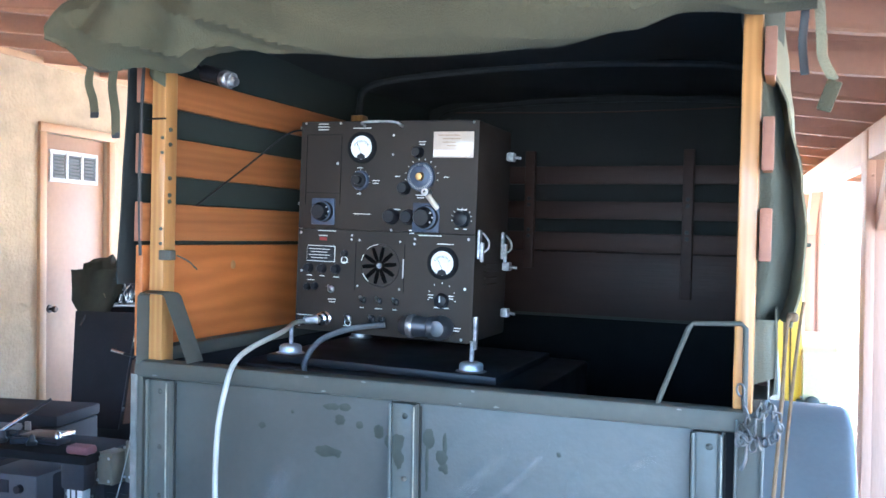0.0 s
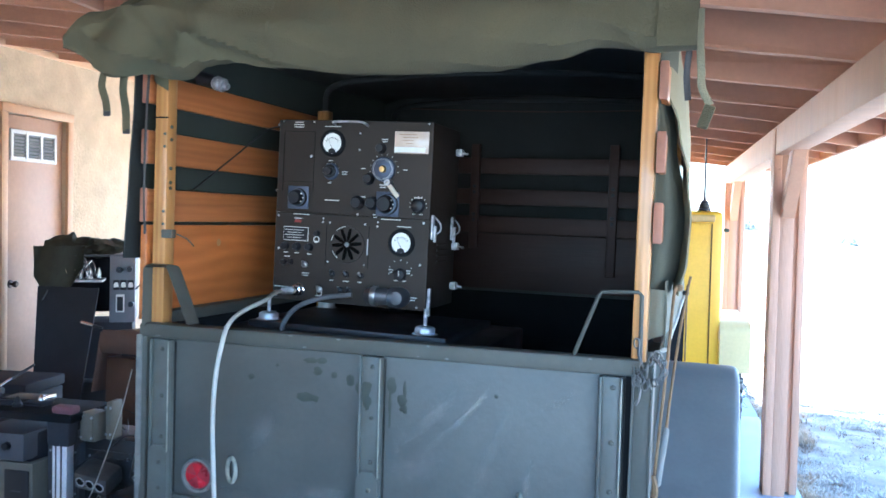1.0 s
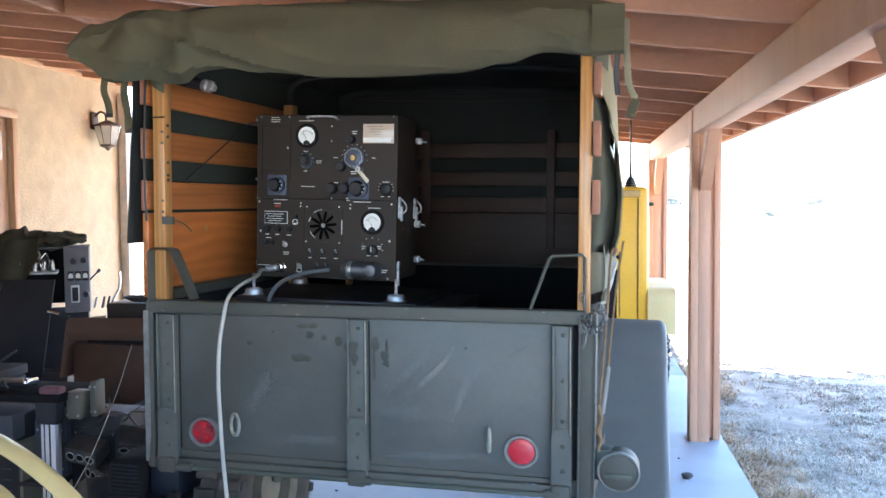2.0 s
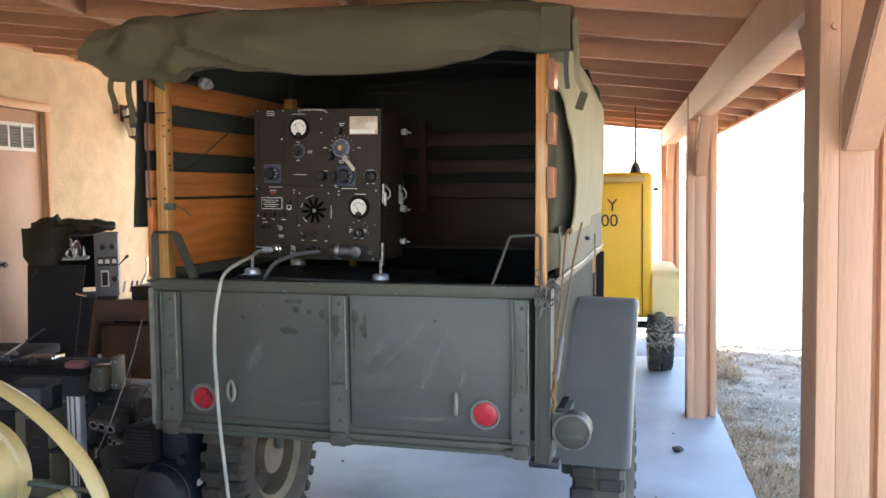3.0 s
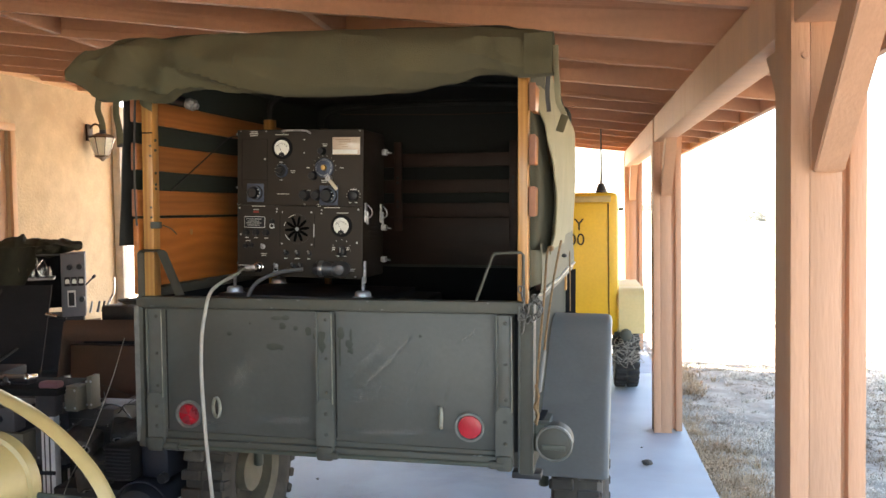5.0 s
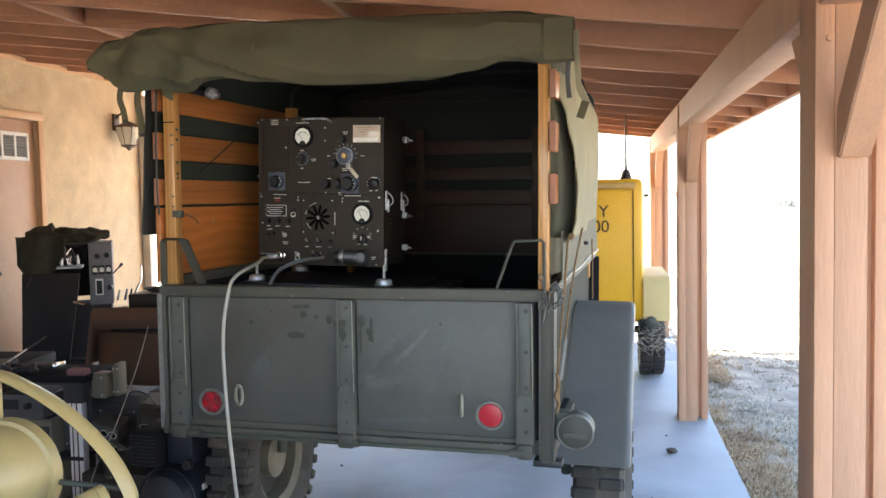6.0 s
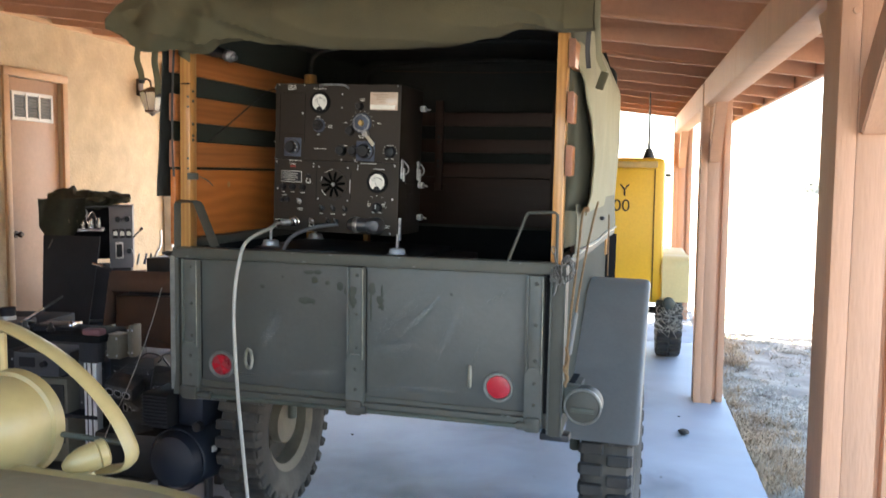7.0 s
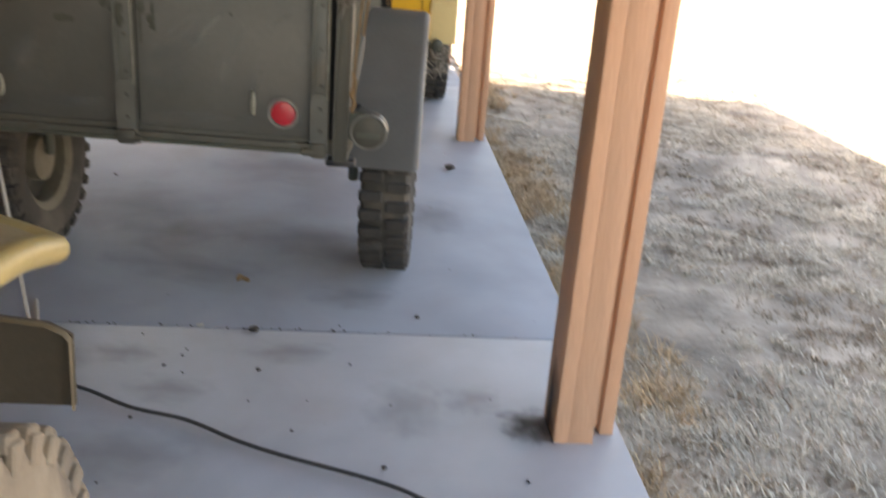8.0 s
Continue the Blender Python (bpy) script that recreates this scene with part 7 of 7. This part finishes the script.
def pebble(x, y, r, lab, material, flat=0.6):
    rr = random.Random(int(abs(x * 977 + y * 131) * 100))
    p = thing("pebble", lab, "stone", group="debris on the slab", m=pose(x, y, 0.0, 0, 0, rr.uniform(0, 360)))
    bm = bmesh.new()
    bmesh.ops.create_icosphere(bm, subdivisions=2, radius=r)
    for v in bm.verts:
        v.co *= 1 + 0.5 * noise.noise(v.co * (1.2 / r) + Vector((x, y, 0)))
        v.co.z = max(-r * flat, v.co.z * flat)
    lo = min(v.co.z for v in bm.verts)
    bmesh.ops.translate(bm, vec=(0, 0, -lo), verts=bm.verts)
    part("stone", bm, material, p)


for x, y, r in ((-0.248, 1.775, 0.024), (-0.195, 1.493, 0.011), (-0.455, 1.576, 0.007), (-0.45, 1.62, 0.006), (-0.498, 1.503, 0.009), (0.337, 1.934, 0.014), (-0.052, 1.139, 0.007), (0.216, 0.967, 0.012), (-0.52, 1.188, 0.008), (0.607, 0.918, 0.008),
                (-1.25, 3.616, 0.012), (-0.43, 1.46, 0.006), (0.10, 1.55, 0.006), (0.45, 3.3, 0.008), (0.60, 4.45, 0.010), (-0.2, 1.30, 0.005), (0.55, 1.35, 0.005), (-0.62, 1.72, 0.006), (0.05, 1.84, 0.006), (0.30, 2.6, 0.006)):
    pebble(x, y, r * 0.7, "small dark stone chip on the concrete", M_PEB)
rnd = random.Random(9)
for k in range(34):
    pebble(rnd.uniform(-0.9, 0.7), 1.797 + rnd.gauss(0, 0.006), rnd.uniform(0.002, 0.005), "tiny grit in the slab joint", M_PEB)
for k in range(20):
    pebble(rnd.uniform(-1.0, 0.85), rnd.uniform(0.7, 4.2), rnd.uniform(0.0015, 0.0035), "tiny grit on the concrete", M_PEB)
pebble(0.603, 4.07, 0.028, "dark lump of rock on the slab edge", M_PEB, 0.7)
pebble(-0.44, 1.801, 0.013, "pale stone chip in the joint", mat("pale_chip", (0.5, 0.48, 0.42), 0.9), 0.4)
leaf = thing("dry_leaf", "curled tan dry leaf on the concrete", "leaf", m=pose(-0.354, 2.212, 0.004, 0, 0, 30))
part("blade", sheet(lambda u, v: Vector((0.05 * (u - 0.5), 0.022 * (v - 0.5) * math.sin(math.pi * (0.1 + 0.8 * u)) * 2, 0.004 + 0.03 * (v - 0.5) ** 2 * 4 * 0.5 + 0.008 * math.sin(5 * u))), 8, 5, 0.0012), mat("dry_leaf_tan", (0.24, 0.15, 0.07), 0.8), leaf)


# ---- dry grass beside the slab ----
def grass(name, label, count, area, seed, hmin, hmax, cols, dens):
    rr = random.Random(seed)
    verts, faces = [], []
    x0, x1, y0, y1 = area
    n = 0
    while n < count:
        x, y = rr.uniform(x0, x1), rr.uniform(y0, y1)
        d = 0.5 + 0.5 * noise.noise((x * 1.6, y * 1.6, 4)) + 0.35 * noise.noise((x * 6, y * 6, 1))
        if rr.random() > dens(x, y) * max(0.05, d):
            continue
        n += 1
        z = ground_z(x, y) - 0.004
        h = rr.uniform(hmin, hmax)
        a = rr.uniform(0, 2 * math.pi)
        w = 0.0016 + 0.002 * rr.random()
        lean = rr.uniform(0.3, 1.3) * h
        dx, dy = math.cos(a), math.sin(a)
        i = len(verts)
        verts += [(x - dy * w, y + dx * w, z), (x + dy * w, y - dx * w, z), (x + dx * lean * 0.4 + dy * w * 0.7, y + dy * lean * 0.4 - dx * w * 0.7, z + h * 0.7),
                  (x + dx * lean * 0.4 - dy * w * 0.7, y + dy * lean * 0.4 + dx * w * 0.7, z + h * 0.7), (x + dx * lean, y + dy * lean, z + h * 0.85)]
        faces += [(i, i + 1, i + 2, i + 3), (i + 3, i + 2, i + 4)]
    me = bpy.data.meshes.new(name)
    me.from_pydata(verts, [], faces)
    me.materials.append(cols)
    return tagged(new(name, me), label, "grass", kind="stuff")


def straw(name, color):
    m = mat(name, color, 0.9, 0, 3, 0.2, 0.0)
    nt = m.node_tree
    geo = nt.nodes.new("ShaderNodeNewGeometry")
    mx = nt.nodes.new("ShaderNodeMix")
    mx.data_type = "RGBA"
    mx.blend_type = "MULTIPLY"
    mx.inputs["Factor"].default_value = 1.0
    rmp = nt.nodes.new("ShaderNodeMapRange")
    rmp.inputs["To Min"].default_value = 0.65
    rmp.inputs["To Max"].default_value = 1.35
    nt.links.new(geo.outputs["Random Per Island"], rmp.inputs["Value"])
    b = nt.nodes["Principled BSDF"]
    nt.links.new(b.inputs["Base Color"].links[0].from_socket, mx.inputs["A"])
    nt.links.new(rmp.outputs["Result"], mx.inputs["B"])
    nt.links.new(mx.outputs["Result"], b.inputs["Base Color"])
    return m


def tufts(name, label, count, area, seed, blades, spread, hmin, hmax, material, dens):
    """Clumps of bent blades, thick in some patches and bare in others."""
    rr = random.Random(seed)
    verts, faces = [], []
    x0, x1, y0, y1 = area
    n = 0
    while n < count:
        x, y = rr.uniform(x0, x1), rr.uniform(y0, y1)
        d = 0.38 + 1.3 * noise.noise((x * 1.1, y * 1.1, seed)) + 0.9 * noise.noise((x * 3.7, y * 3.7, seed + 3))
        if rr.random() > dens(x, y) * max(0.02, d):
            continue
        n += 1
        sp = spread * rr.uniform(0.5, 1.4)
        hh = rr.uniform(hmin, hmax)
        for k in range(int(blades * rr.uniform(0.5, 1.5))):
            bx, by = x + rr.gauss(0, sp), y + rr.gauss(0, sp)
            if bx < 0.938:
                continue
            z = ground_z(bx, by) - 0.004
            h = hh * rr.uniform(0.4, 1.1)
            a = rr.uniform(0, 2 * math.pi)
            w = 0.0014 + 0.0022 * rr.random()
            lean = rr.uniform(0.6, 2.2) * h
            dx, dy = math.cos(a), math.sin(a)
            i = len(verts)
            verts += [(bx - dy * w, by + dx * w, z), (bx + dy * w, by - dx * w, z), (bx + dx * lean * 0.45 + dy * w * 0.7, by + dy * lean * 0.45 - dx * w * 0.7, z + h * 0.75),
                      (bx + dx * lean * 0.45 - dy * w * 0.7, by + dy * lean * 0.45 + dx * w * 0.7, z + h * 0.75), (bx + dx * lean, by + dy * lean, z + h * 0.8)]
            faces += [(i, i + 1, i + 2, i + 3), (i + 3, i + 2, i + 4)]
    me = bpy.data.meshes.new(name)
    me.from_pydata(verts, [], faces)
    me.materials.append(material)
    return tagged(new(name, me), label, "grass", kind="stuff")


M_STRAW = straw("bleached_straw", (0.52, 0.37, 0.22))
M_STRAW_G = straw("grey_straw", (0.62, 0.55, 0.44))
M_STRAW_D = straw("brown_straw", (0.25, 0.18, 0.115))
tufts("dry_grass", "short bleached dry grass in flattened clumps", 6800, (0.94, 5.0, 0.2, 9.0), 1, 22, 0.028, 0.012, 0.045, M_STRAW_G, lambda x, y: 0.9 if x < 3.2 else 0.45)
tufts("brown_grass", "brown withered grass matted on the earth", 3000, (0.94, 4.5, 0.2, 9.0), 5, 20, 0.035, 0.008, 0.03, M_STRAW_D, lambda x, y: 0.8)
tufts("grass_fringe", "straw tufts along the slab edge", 700, (0.94, 1.5, 0.2, 8.0), 2, 20, 0.022, 0.03, 0.10, M_STRAW, lambda x, y: max(0.02, 1.0 - (x - 0.94) * 2.4))
grass("grey_grass", "thin bleached grass further out", 16000, (2.5, 9.0, 0.0, 12.0), 8, 0.02, 0.07, M_STRAW_G, lambda x, y: 0.8)

# small sage bushes scattered on the slope
M_SAGE = straw("sage_leaf", (0.42, 0.42, 0.36))


def bush(x, y, r, seed):
    rr = random.Random(seed)
    verts, faces = [], []
    for k in range(int(500 + 900 * min(1.5, r))):
        a, b = rr.uniform(0, 2 * math.pi), rr.uniform(-0.1, 1.4)
        q = r * (0.45 + 0.55 * rr.random()) * (0.8 + 0.35 * noise.noise((a, b, seed)))
        c = Vector((q * math.cos(a) * math.cos(b), q * math.sin(a) * math.cos(b), q * 0.75 * math.sin(b)))
        s = 0.05 * r + 0.03
        u = Vector((rr.uniform(-1, 1), rr.uniform(-1, 1), rr.uniform(-1, 1))).normalized() * s
        v = Vector((rr.uniform(-1, 1), rr.uniform(-1, 1), rr.uniform(-1, 1))).normalized() * s * 0.6
        i = len(verts)
        verts += [c - u, c + v, c + u, c - v]
        faces.append((i, i + 1, i + 2, i + 3))
    root = thing("bush", "grey-green sage bush on the dry slope", "bush", group="bushes on the slope", m=pose(x, y, ground_z(x, y)))
    me = bpy.data.meshes.new("foliage")
    me.from_pydata(verts, [], faces)
    me.materials.append(M_SAGE)
    ob = new("foliage", me)
    ob.parent = root
    bm = bmesh.new()
    for k in range(5):
        a = 2 * math.pi * k / 5
        add_tube(bm, [(0, 0, -0.05), (0.3 * r * math.cos(a), 0.3 * r * math.sin(a), 0.3 * r), (0.6 * r * math.cos(a), 0.6 * r * math.sin(a), 0.55 * r)], [0.03 * r, 0.02 * r, 0.01 * r], 5)
    part("stems", bm, M_CARDB, root)


for k, (x, y, r) in enumerate(((24, 46, 1.0), (30, 52, 1.3), (42, 60, 1.4), (34, 75, 1.6), (12, 60, 1.2), (55, 70, 1.8), (20, 80, 1.8), (8, 85, 2.2), (3.8, 3.4, 0.14), (5.2, 5.5, 0.18))):
    bush(x, y, r, k + 1)
